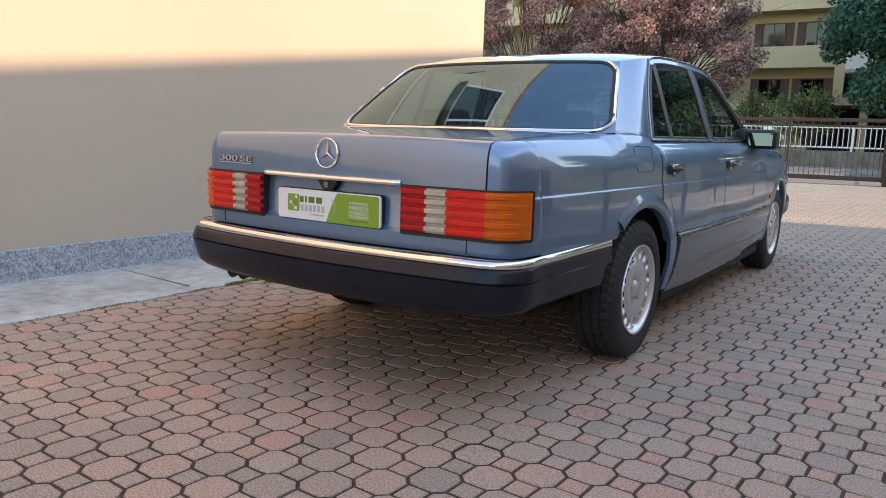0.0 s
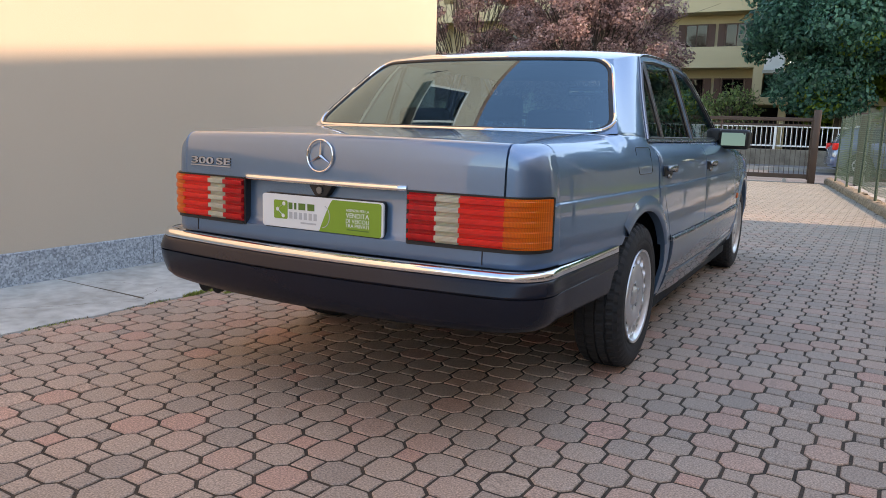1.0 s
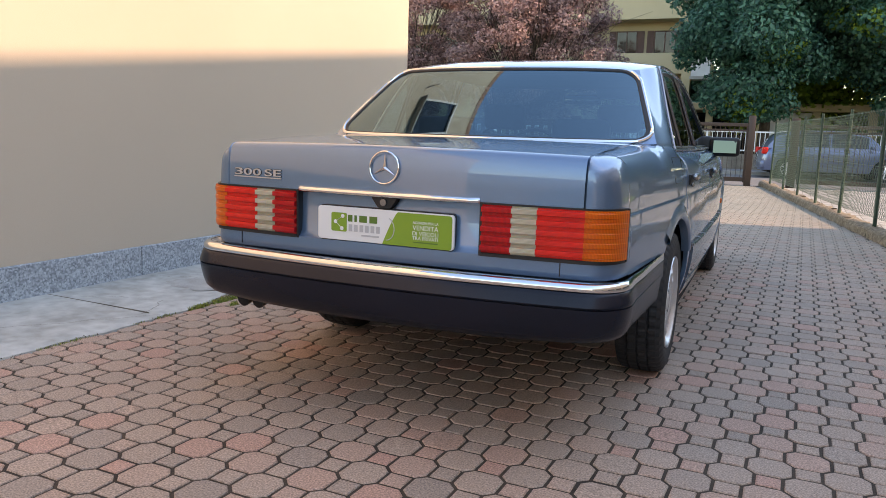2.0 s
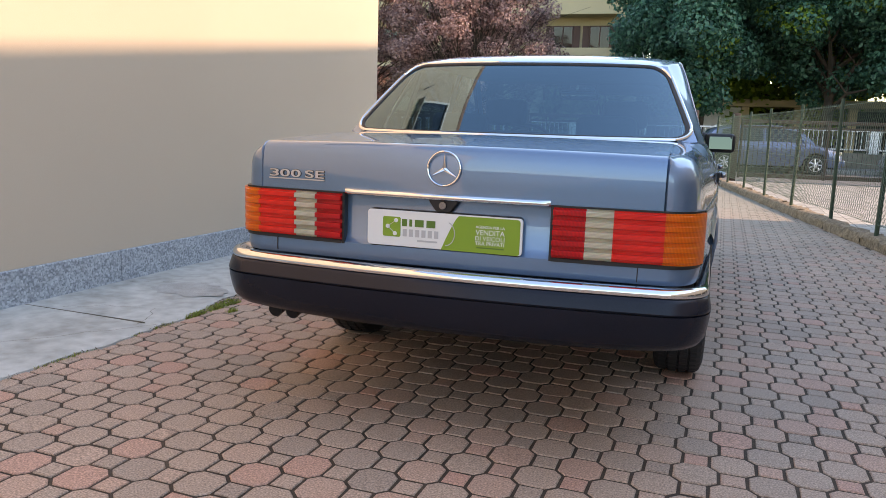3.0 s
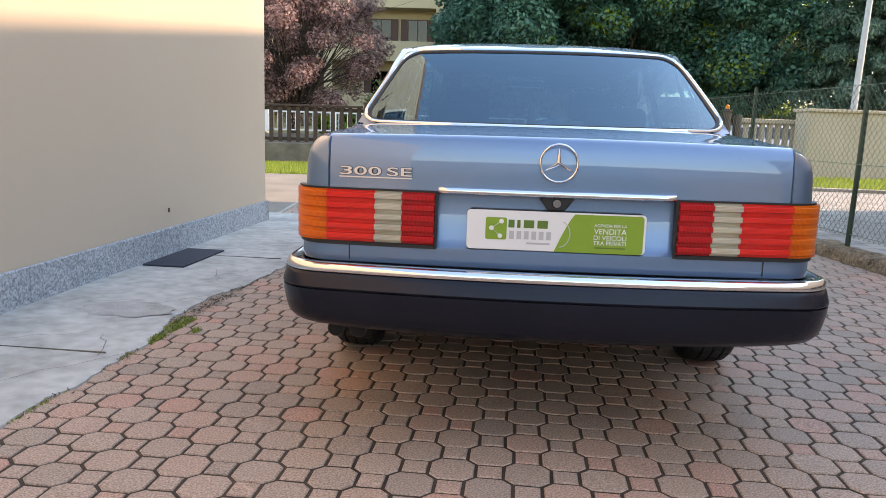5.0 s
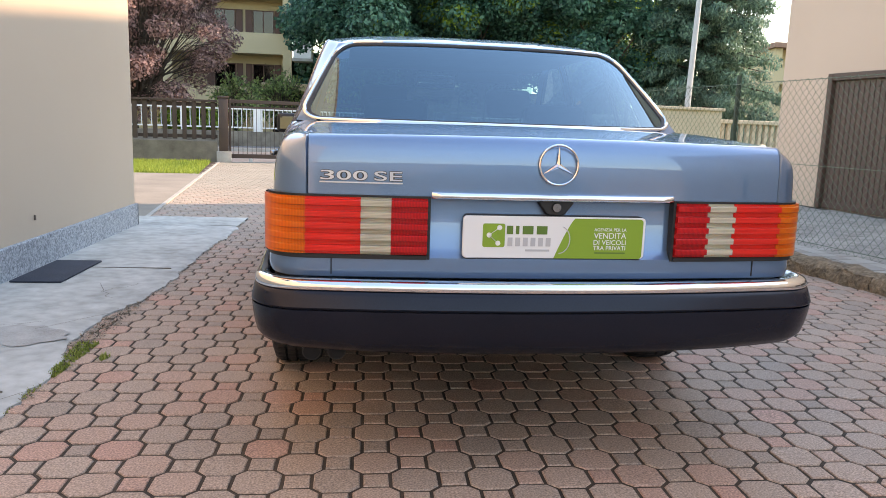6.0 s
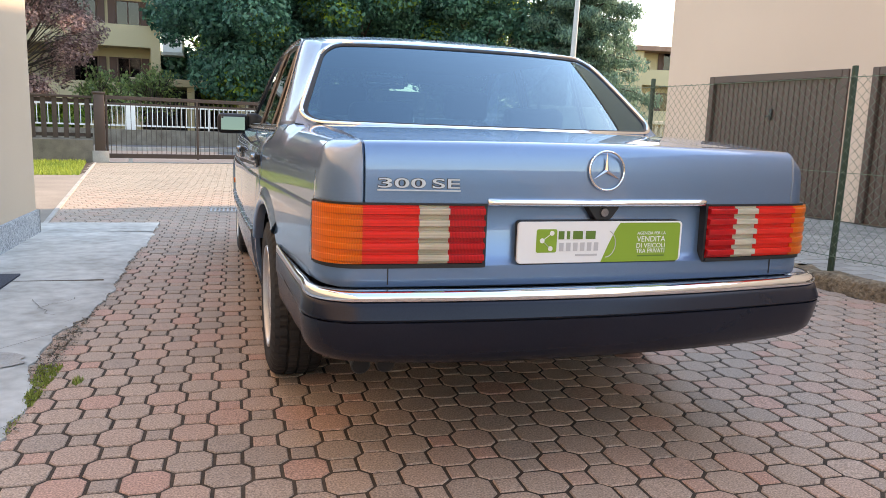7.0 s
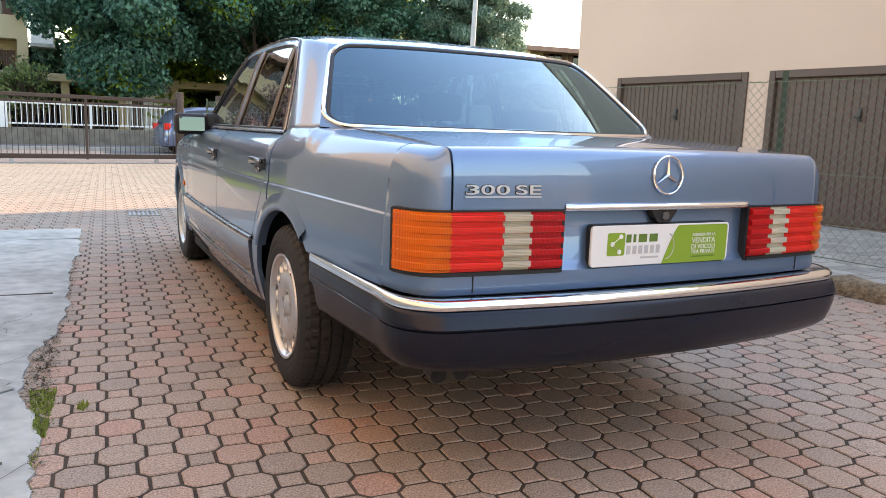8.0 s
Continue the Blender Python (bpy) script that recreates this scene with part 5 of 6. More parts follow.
    bm = bmesh.new()
    tube(bm, [((gx(z) + 0.008) * s, y, z) for y, z in [(REAR_EDGE(q), q) for q in np.linspace(0.985, 1.365, 14)] + rail[1:]], 0.0055, 6, False, 1.0, (1, 0, 0))
    part("drip_moulding", bm, DULL_CHROME, car, "bright drip moulding")
    bm = bmesh.new()
    tube(bm, [(s * (body_x(y, 0.975) + 0.003), y, 0.981) for y in np.linspace(0.20, 2.30, 24)], 0.008, 6)
    part("belt_moulding", bm, DULL_CHROME, car, "bright belt moulding")
    # closing ledge between belt and glass
    bm = bmesh.new()
    sheet(bm, [[(s * (body_x(y, 0.973) - 0.001), y, 0.974), (s * 0.775, y, 0.986)] for y in np.linspace(0.0, 2.33, 20)])
    part("belt_ledge", bm, BLACK, car)
    # cladding under the doors with a bright strip
    rows = []
    for y in np.linspace(0.452, 2.50, 40):
        rows.append([(body_x(y, z) + dx, y, z) for z, dx in ((0.205, -0.01), (0.25, 0.0), (0.30, 0.006), (0.335, 0.008), (0.34, 0.003), (0.35, 0.003), (0.355, 0.008), (0.44, 0.009), (0.50, 0.009), (0.512, 0.006))])
    panel("side_cladding", rows, CLAD, s, (-0.02, 0, 0), "slate blue lower door cladding")
    rows = []
    for y in np.linspace(0.41, 2.50, 40):
        rows.append([(body_x(y, z) + dx, y, z) for z, dx in ((0.513, 0.004), (0.516, 0.013), (0.524, 0.016), (0.531, 0.012), (0.533, 0.003))])
    panel("side_strip", rows, DULL_CHROME, s, (-0.01, 0, 0), "bright side strip")
    part("sill", boxed(s * 0.70, 0.42, 0.17, s * 0.83, 2.56, 0.235, 0.015), CORE, car)

    # door handles
    for owner, y in ((rear_door, 0.33), (front_door, 1.31)):
        x = body_x(y, 0.85)
        part("handle", boxed(s * (x - 0.01), y - 0.085, 0.822, s * (x + 0.006), y + 0.085, 0.872, 0.008), BLACK, owner, "black handle recess with bright grip")
        part("grip", boxed(s * (x + 0.012), y - 0.095, 0.848, s * (x + 0.034), y + 0.06, 0.872, 0.008), DULL_CHROME, owner)
        part("button", boxed(s * (x + 0.004), y + 0.055, 0.838, s * (x + 0.028), y + 0.085, 0.872, 0.006), DULL_CHROME, owner)
        part("latch", boxed(s * (x + 0.002), y - 0.03, 0.812, s * (x + 0.014), y + 0.02, 0.834, 0.005), DULL_CHROME, owner)

    # mirror
    mir = part("door_mirror", boxed(s * 0.83, 1.90, 0.93, s * 1.015, 2.03, 1.055, 0.026, 4), BLACK, car, "black door mirror housing")
    part("mirror_glass", boxed(s * -0.073, -0.003, -0.042, s * 0.073, 0.003, 0.042, 0.002, 1), MIRROR, mir, "mirror glass", m=pose(s * 0.9225, 1.897, 0.9925, -5, 0, s * 3))
    part("mirror_foot", boxed(s * 0.745, 1.95, 0.945, s * 0.84, 2.13, 1.06, 0.022, 3), BLACK, mir)

    # front wing with indicator
    rows = []
    for y in [2.34 + 1.36 * k / 68 for k in range(69)]:
        zb = max(arch_z(y, 2.935), 0.36 if y > 3.29 else 0.515 if y < 2.565 else 0.0)
        zt = 0.945 - 0.09 * max(0, (y - 2.34) / 1.36) ** 1.6
        col = [(W(y) + F(min(0.975, zb + (zt - zb) * j / 16 + (0.975 - zt) * j / 16)), y, zb + (zt - zb) * j / 16) for j in range(17)]
        p = col[-1]
        col += [bez(p, (p[0] - 0.03, y, p[2] + 0.02), (0.70 + 0.02, y, p[2] + 0.028), (0.69 - 0.05 * max(0, y - 3.2), y, p[2] + 0.028), k / 4) for k in range(1, 5)]
        rows.append(col)
    panel("front_wing", rows, PAINT, s, (-0.02, 0, 0))
    part("side_indicator", boxed(s * 0.872, 2.50, 0.575, s * (W(2.5) + 0.006), 2.56, 0.612, 0.006), AMBER, car, "orange side indicator")

    # rear lamp cluster
    path = [(0.362 + (0.695 - 0.362) * k / 20, rear_y(0.362 + (0.695 - 0.362) * k / 20)) for k in range(20)] + [corner(k / 18) for k in range(15)]
    lamp = thing("tail_lamp", "", "")
    lamp.parent = car
    bm = bmesh.new()
    o1, o2 = offset_line(path, -0.03), offset_line(path, 0.008)
    rows = [[(p[0] * s, p[1], z) for p in o] for o, z in ((o1, 0.630), (o2, 0.630), (o2, 0.641), (offset_line(path, -0.012), 0.642), (offset_line(path, -0.012), 0.801), (o2, 0.8015), (o2, 0.8065), (o1, 0.8065))]
    sheet(bm, rows)
    box(bm, min(s * 0.3535, s * 0.3615), rear_y(0.36) - 0.004, 0.630, max(s * 0.3535, s * 0.3615), rear_y(0.36) + 0.03, 0.8065)
    ex, ey = offset_line(path, 0.004)[-1]
    tube(bm, [(ex * s, ey, 0.6335), (ex * s, ey, 0.8035)], 0.0085, 8)
    part("lamp_frame", bm, BLACK, lamp, "black lamp surround")
    def at_x(v):
        return [i for i, p in enumerate(path) if p[0] >= v][0]

    cuts = [0, at_x(0.452), at_x(0.542), at_x(0.684), len(path) - 2]
    for (i0, i1), mat, nm in zip(zip(cuts, cuts[1:]), (RED_IN, CLEAR, RED, AMBER), ("inner_red_lens", "clear_lens", "red_lens", "amber_lens")):
        bm = bmesh.new()
        prof = []
        z0, step = 0.6425, 0.0316
        for k in range(5):
            za = z0 + k * step
            deep = {"inner_red_lens": 0.004, "clear_lens": 0.004, "red_lens": 0.006}.get(nm, 0.0080)
            prof += [(deep, za), (deep, za + 0.0062), (0.0170, za + 0.0084), (0.0178, za + 0.0096), (0.0178, za + 0.0228), (0.0170, za + 0.0240), (deep, za + 0.0262), (deep, za + step - 0.0002)]
        rows = []
        for d, z in [(-0.014, 0.6425)] + prof + [(-0.014, 0.8005)]:
            o = offset_line(path, d)
            row = [list(p[:2]) for p in o[i0:i1 + 1]]
            if nm == "amber_lens" and -0.01 < d < 0.0178:
                full = offset_line(path, 0.0172)[i0:i1 + 1]
                for q, (u, v) in enumerate(zip(row, full)):
                    w = min(1.0, (q / (len(row) - 1)) * 1.5)
                    row[q] = [u[0] + (v[0] - u[0]) * w, u[1] + (v[1] - u[1]) * w]
            rows.append([(p[0] * s, p[1], z) for p in row])
        vs = sheet(bm, rows)
        bm.faces.new([r[0] for r in vs])
        bm.faces.new([r[-1] for r in vs])
        part(nm, bm, mat, lamp, angle=25)


# lower tail strip between lamps and bumper
ol = outline(-0.86, 14, 14, 1)
rows = [[(x, y, z) for x, y in offset_line(ol, d)] for z, d in ((0.570, -0.02), (0.578, -0.002), (0.585, 0.0), (0.60, 0.002), (0.634, 0.0), (0.637, -0.015))]
bm = bmesh.new()
sheet(bm, mirrored(rows))
lower = part("tail_panel", bm, PAINT, car)
for x in (-0.625, 0.625):
    part("seam", boxed(x - 0.0015, rear_y(x) - 0.0035, 0.585, x + 0.0015, rear_y(x) + 0.01, 0.634), BLACK, lower, smooth=False)
# plate recess
rows = [[(x, rear_y(x) + d, z) for x in np.linspace(-0.358, 0.358, 21)] for z, d in ((0.634, 0.0), (0.645, 0.012), (0.66, 0.022), (0.78, 0.026), (0.806, 0.026))]
bm = bmesh.new()
sheet(bm, rows)
part("plate_recess", bm, PAINT, car)
# boot lid
rows = []
for x in np.linspace(-0.688, 0.688, 41):
    b, c = rear_y(x), 0.009 * (1 - (x / 0.69) ** 2)
    col = [(x, b + dy, z + c * f) for dy, z, f in ((0.03, 0.803, 0), (0.004, 0.8035, 0))] + [(x, b + dy, z + c * min(1, max(0, (z - 0.83) / 0.12))) for dy, z in LID]
    yg = -0.30 + (x / 0.735) ** 2 * 0.10 - 0.012
    y0 = b + 0.09
    for k in range(17):
        y = y0 + (yg - y0) * k / 16
        col.append((x, y, deck_z(y) + c + 0.006 * math.sin(math.pi * k / 16)))
    rows.append(col)
bm = bmesh.new()
sheet(bm, rows)
lip(bm, (0, 0.0, -0.018))
lid = part("boot_lid", bm, PAINT, car, angle=50)
# chrome grip strip over the plate and the camera below it
bm = bmesh.new()
prof = [(0.004, 0.799), (-0.006, 0.7995), (-0.012, 0.802), (-0.0155, 0.807), (-0.0155, 0.812), (-0.012, 0.817), (-0.006, 0.8205), (0.006, 0.8225)]
sheet(bm, [[(x, rear_y(x) + d * min(1, (0.354 - abs(x)) * 40 + 0.25), z) for d, z in prof] for x in np.linspace(-0.352, 0.352, 41)])
part("lid_strip", bm, CHROME, lid, "chrome strip over the plate")
bm = bmesh.new()
rim_ = [(-0.052, 0.801), (-0.050, 0.794), (-0.038, 0.778), (-0.028, 0.765), (-0.022, 0.761), (0.022, 0.761), (0.028, 0.765), (0.038, 0.778), (0.050, 0.794), (0.052, 0.801)]
sheet(bm, [[(x + 0.002, rear_y(0) + 0.028, z) for x, z in rim_], [(x + 0.002, rear_y(0) + 0.004, z) for x, z in rim_], [(x * 0.92 + 0.002, rear_y(0) + 0.000, 0.783 + (z - 0.783) * 0.9) for x, z in rim_]], True)
bm.faces.new([bm.verts.new((x * 0.92 + 0.002, rear_y(0) + 0.000, 0.783 + (z - 0.783) * 0.9)) for x, z in rim_])
tab = part("camera_housing", bm, BLACK, lid, "black lock housing under the strip")
bm = bmesh.new()
disc(bm, (0.002, rear_y(0) + 0.001, 0.783), (0, -1, 0), 0.0145, 0.009, 20, 0.012)
part("lock", bm, DULL_CHROME, lid)

# emblem: ring with three arms
em = thing("emblem", "", "")
em.parent = car
em.matrix_local = pose(0.002, rear_y(0) - 0.003, 0.902, -4, 0, 0)
bm = bmesh.new()
tube(bm, [(0.055 * math.cos(k * math.pi / 24), 0, 0.055 * math.sin(k * math.pi / 24)) for k in range(48)], 0.0034, 8, True, 1.0, (0, 1, 0))
part("ring", bm, CHROME, em, "thin chrome ring")
for k in range(3):
    a = math.radians(90 + 120 * k)
    bm = bmesh.new()
    d, n_ = Vector((math.cos(a), 0, math.sin(a))), Vector((-math.sin(a), 0, math.cos(a)))
    tip, root = d * 0.053, d * 0.0
    vs = [bm.verts.new(p) for p in (tip, n_ * 0.0065 - d * 0.003, Vector((0, -0.006, 0)), -n_ * 0.0065 - d * 0.004)]
    bm.faces.new((vs[0], vs[1], vs[2]))
    bm.faces.new((vs[0], vs[2], vs[3]))
    part("arm", bm, CHROME, em, smooth=False)
# model badge
bm_m = pose(-0.545, rear_y(-0.545) - 0.001, 0.847, 90 - 2, 0, -4.3)
for txt, dx, wd in (("3", -0.0915, 0.037), ("0", -0.0475, 0.039), ("0", -0.0030, 0.039), ("S", 0.0520, 0.034), ("E", 0.0925, 0.034)):
    # wider black letters behind the chrome stand in for its shaded edges
    lettering("badge_base", txt, 0.036, BLACK, lid, bm_m @ pose(dx, 0, -0.0012), 0.002, wd + 0.0022, "black backing letters painted as the chrome lettering's shadow edge", 0.0016)
    lettering("badge", txt, 0.036, BADGE, lid, bm_m @ pose(dx, 0, 0), 0.0035, wd, "chrome model lettering", 0.0002)
part("badge_bar", boxed(-0.113, -0.004, -0.0085, 0.113, 0.006, -0.005), BADGE, lid, smooth=False, m=pose(-0.545, rear_y(-0.545) - 0.001, 0.847, -2, 0, -4.3))

# dealer plate
PLX, PLY = 0.003, -1.108


def rounded(x0, z0, x1, z1, r, n=6):
    """A rounded rectangle's outline in the plate's plane."""
    return [(cx + r * math.cos(radians(a0 + 90 * k / n)), cz + r * math.sin(radians(a0 + 90 * k / n))) for cx, cz, a0 in ((x1 - r, z1 - r, 0), (x0 + r, z1 - r, 90), (x0 + r, z0 + r, 180), (x1 - r, z0 + r, 270)) for k in range(n + 1)]


def slab_of(outline_, y0, y1, edge_=0.0015):
    """A flat slab in the plate's plane with softened edges."""
    bm = bmesh.new()
    cx, cz = (sum(p[i] for p in outline_) / len(outline_) for i in (0, 1))
    ins = [(x - math.copysign(edge_, x - cx), z - math.copysign(edge_, z - cz)) for x, z in outline_]
    vs = sheet(bm, [[(x, y1, z) for x, z in outline_], [(x, y0 + edge_, z) for x, z in outline_], [(x, y0, z) for x, z in ins]], True)
    bm.faces.new(vs[-1])
    bm.faces.new(list(reversed(vs[0])))
    return bm


pl = part("plate", slab_of(rounded(PLX - 0.266, 0.638, PLX + 0.266, 0.757, 0.012), PLY, PLY + 0.008), WHITE, car, "white and green dealer plate")
part("plate_holder", slab_of(rounded(PLX - 0.262, 0.633, PLX + 0.262, 0.760, 0.012), PLY + 0.006, PLY + 0.03), BLACK, pl)


def px(a):
    return PLX - 0.265 + (a - 815) * 0.001626


def pz(b):
    return 0.757 - (b - 373) * 0.001626


bm = bmesh.new()
pts = [(x, z) for x, z in rounded(px(1060), pz(446), px(1137), pz(375.5), 0.010) if x > px(1100)]
pts = pts[len(pts) // 2:] + pts[:len(pts) // 2]
pts += [(px(1012 - 36 * (k / 15) ** 0.8), pz(375.5 + 70.5 * k / 15)) for k in range(16)]
bm.faces.new([bm.verts.new((x, PLY - 0.0008, z)) for x, z in pts])
part("green_field", bm, GREEN, pl, smooth=False)
part("logo", slab_of(rounded(px(849), pz(427), px(888), pz(386), 0.006), PLY - 0.0012, PLY - 0.0002, 0.0003), GREEN, pl, "green logo square", smooth=False)
bm = bmesh.new()
dots = ((878, 393), (860, 406), (876, 420))
for a, b in zip(dots, dots[1:]):
    tube(bm, [(px(a[0]), PLY - 0.0014, pz(a[1])), (px(b[0]), PLY - 0.0014, pz(b[1]))], 0.0028, 6, False, 0.3)
for a in dots:
    disc(bm, (px(a[0]), PLY - 0.0012, pz(a[1])), (0, -1, 0), 0.0072, 0.0012, 12)
part("logo_mark", bm, WHITE, pl)
for a, b in ((891, 902), (907, 913), (919, 938), (944, 963)):
    part("print_bar", boxed(px(a), PLY - 0.0012, pz(404), px(b), PLY - 0.0004, pz(389.5)), DARKGREEN, pl, smooth=False)
for k in range(6):
    part("print_bar", boxed(px(893 + k * 13.6), PLY - 0.0012, pz(425), px(893 + k * 13.6 + 8.6), PLY - 0.0004, pz(410)), GREYPRINT, pl, smooth=False)
part("print_bar", boxed(px(925), PLY - 0.0012, pz(434), px(968), PLY - 0.0004, pz(430.5)), GREYPRINT, pl, smooth=False)
part("print_bar", boxed(px(1050), PLY - 0.0014, pz(437), px(1106), PLY - 0.0010, pz(434.5)), DARKGREEN, pl, smooth=False)
bm = bmesh.new()
tube(bm, [(px(985 + 19 * math.cos(math.radians(a))), PLY - 0.0006, pz(413 + 24 * math.sin(math.radians(a)))) for a in range(-70, 100, 10)], 0.0016, 5, False, 1, (0, 1, 0))
part("ring_mark", bm, GREYPRINT, pl)
for txt, yb, size, wid in (("AGENZIA PER LA", 397, 0.0125, 0.096), ("VENDITA", 410, 0.0235, 0.096), ("DI VEICOLI", 421, 0.0195, 0.096), ("TRA PRIVATI", 430.5, 0.0175, 0.096)):
    lettering("lettering", txt, size, WHITE, pl, pose(px(1077), PLY - 0.0012, pz(yb), 90, 0, 0), 0.0003, wid)

# rear bumper
BO = outline(-0.335, 20, 20, 30, bumper_y)


def bscale(p):
    """How far the bumper stands off: less along the flanks."""
    return (1.0 - 0.68 * p[2] ** 2 * (3 - 2 * p[2])) if p[1] < -0.87 else 0.32 * (1 - 0.75 * (p[1] + 0.88) / 0.545)


def bdrop(p):
    """The skirt's depth: full behind, shallower round the corners to the wheels."""
    if p[2] == 0:
        return 1.0 - 0.10 * (p[0] / 0.695) ** 4
    if p[1] < -0.88:
        return 0.90 - 0.20 * p[2]
    clear = 0.325 + math.sqrt(max(0.405 ** 2 - p[1] ** 2, 0)) if p[1] > -0.405 else 0.0
    return max(0.0, min(0.70, (0.484 - clear) / 0.127))


def bumper_part(name, prof, mat, label, parent):
    bm = bmesh.new()
    rows = [[(x, y, z if z > 0.484 else 0.484 - (0.484 - z) * bdrop(q)) for (x, y), q in zip(offset_line(BO, d, bscale), BO)] for d, z in prof]
    vs = sheet(bm, mirrored(rows))
    bm.faces.new([r[0] for r in vs])
    bm.faces.new([r[-1] for r in vs])
    return part(name, bm, mat, parent, label, angle=40)


bump = bumper_part("rear_bumper", [(0.00, 0.554), (0.092, 0.553), (0.101, 0.549), (0.106, 0.540), (0.1115, 0.527), (0.116, 0.517), (0.1190, 0.5095), (0.1175, 0.5065), (0.1095, 0.5048), (0.1090, 0.5022), (0.1165, 0.5005), (0.1160, 0.494), (0.1125, 0.470), (0.104, 0.432), (0.092, 0.398), (0.068, 0.374), (0.020, 0.361), (-0.06, 0.357)], PLASTIC, "dark grey plastic rear bumper", car)
bumper_part("bumper_ledge", [(0.0, 0.565), (0.030, 0.5755), (0.062, 0.5785), (0.062, 0.5550), (0.0, 0.5550)], CLAD, "slate blue satin ledge", bump)
bumper_part("bumper_chrome", [(0.064, 0.5800), (0.077, 0.5800), (0.088, 0.5775), (0.096, 0.571), (0.099, 0.562), (0.097, 0.5545), (0.064, 0.5545)], CHROME, "chrome bumper strip", bump)
# exhaust, underbody
for x in (-0.680, -0.608):
    bm = bmesh.new()
    tube(bm, [(x, -0.72, 0.362), (x, -0.94, 0.350), (x, -1.008, 0.340)], [0.024, 0.024, 0.028], 18)
    tp = part("tailpipe", bm, RUST, car, "sooty twin exhaust tailpipe")
    # the pipe is closed: a black disc paints the darkness of its hollow
    bm = bmesh.new()
    disc(bm, (x, -1.0092, 0.3398), (0, -1, -0.16), 0.0245, 0.001, 16)
    part("bore_shade", bm, CORE, tp)
part("silencer", boxed(-0.78, -0.86, 0.34, -0.30, -0.52, 0.45, 0.05, 3), CORE, car)
part("underbody", boxed(-0.60, -0.50, 0.24, 0.60, 3.55, 0.46, 0.04), CORE, car)
part("floor_pan", boxed(-0.76, 0.42, 0.185, 0.76, 2.52, 0.45, 0.03), CORE, car)
part("boot_floor", boxed(-0.66, -1.03, 0.42, 0.66, -0.42, 0.62, 0.05), CORE, car)
part("boot_box", boxed(-0.62, -1.02, 0.60, 0.62, 0.15, 0.93, 0.02), CORE, car)
part("engine_box", boxed(-0.60, 2.30, 0.40, 0.60, 3.60, 0.82, 0.02), CORE, car)
for y0, y1 in ((-0.05, 0.05), (2.88, 2.99)):
    part("axle", boxed(-0.70, y0, 0.28, 0.70, y1, 0.36, 0.02), CORE, car)
for s in (1, -1):
    part("door_lining", boxed(s * 0.72, 0.30, 0.25, s * 0.745, 2.30, 0.965, 0.004), SEAT, car)

# rear screen
bm = bmesh.new()
sheet(bm, [[tuple(rw(rw_half(b) * u, b)) for u in np.linspace(-1, 1, 45)] for b in RB])
screen = part("rear_screen", bm, SCREENGLASS, car, "tinted rear window", angle=80)
up = Vector((0, -0.0025, 0.0035))
bm = bmesh.new()
tube(bm, [tuple(rw(*p) + up) for p in rw_border(0.009)], 0.0085, 8, True)
part("screen_trim", bm, CHROME, screen, "chrome rear window trim")
bm = bmesh.new()
sheet(bm, [[tuple(rw(*p) + up * k) for p in rw_border(g)] for g, k in ((0.004, 1.2), (-0.004, 1.4), (-0.010, 0.9), (-0.012, 0.2))], True)
part("screen_rubber", bm, BLACK, screen, "black rubber seal")
bm = bmesh.new()
inner, outer = [], []
for a, b in rw_border(0.012):
    inner.append(tuple(rw(a, b) + up * 0.3))
    k = 1 / max(abs(a) / 1.02, abs(b - 0.5) / 0.53)
    outer.append(tuple(rw(a * k, 0.5 + (b - 0.5) * k)))
sheet(bm, [[tuple(Vector(p) + Vector((0, 0.006, -0.02))) for p in inner], inner, outer], True)
part("screen_surround", bm, PAINT, car, angle=60)
# scuttle between lid and screen
bm = bmesh.new()
sheet(bm, [[(x, -0.30 + (x / 0.735) ** 2 * 0.10 - 0.012 + dy, deck_z(-0.3) + 0.008 * (1 - (x / 0.7) ** 2) + dz) for x in np.linspace(-0.742, 0.742, 31)] for dy, dz in ((0.003, -0.012), (0.004, 0.0), (0.03, 0.006), (0.09, 0.012))])
part("scuttle", bm, PAINT, car)

# roof with the rear pillars, one pressing
ZR = curve_of([0.08, 0.14, 0.26, 0.5, 0.9, 1.3, 1.6], [1.337, 1.352, 1.381, 1.418, 1.442, 1.44, 1.408])
NQ = 13
bm = bmesh.new()
for s in (1, -1):
    rows = [[((x - 0.010) * s, y, z - 0.035) for x, y, z in [pillar(0, q) for q in np.linspace(0, 1, NQ)]]]
    rows += [[(x * s, y, z) for x, y, z in [pillar(k / 24, q) for q in np.linspace(0, 1, NQ)]] for k in range(25)]
    sheet(bm, rows)
    heads = [(0.72 * k / 24, tuple(rw(1.02 * k / 24, 1.03))) for k in range(25)] + [(0.72 + 0.28 * q, pillar(1, q)) for q in np.linspace(0, 1, NQ)[1:]]
    rows = []
    for p, R in heads:
        def skin(y):
            return ZR(y) - (ZR(y) - ZE(y)) * (0.2 * p * p + 0.8 * p ** 5)
        y1 = 1.59 - 0.05 * p * p
        col = []
        for k in range(29):
            t = k / 28
            y = R[1] + (y1 - R[1]) * t
            e = 1 - (1 - t) ** 2
            x = R[0] + (p * (gx(ZE(max(y, 0.466))) + 0.004) - R[0]) * e if p < 1 else gx(ZE(y)) + 0.004
            col.append((x * s, y, skin(y) + (R[2] - skin(R[1])) * (1 - t) ** 4))
        col[0] = (R[0] * s, R[1], R[2])
        rows.append(col)
    sheet(bm, rows)
bmesh.ops.remove_doubles(bm, verts=bm.verts, dist=2e-4)
part("roof", bm, PAINT, car, "roof and rear pillars", angle=60)
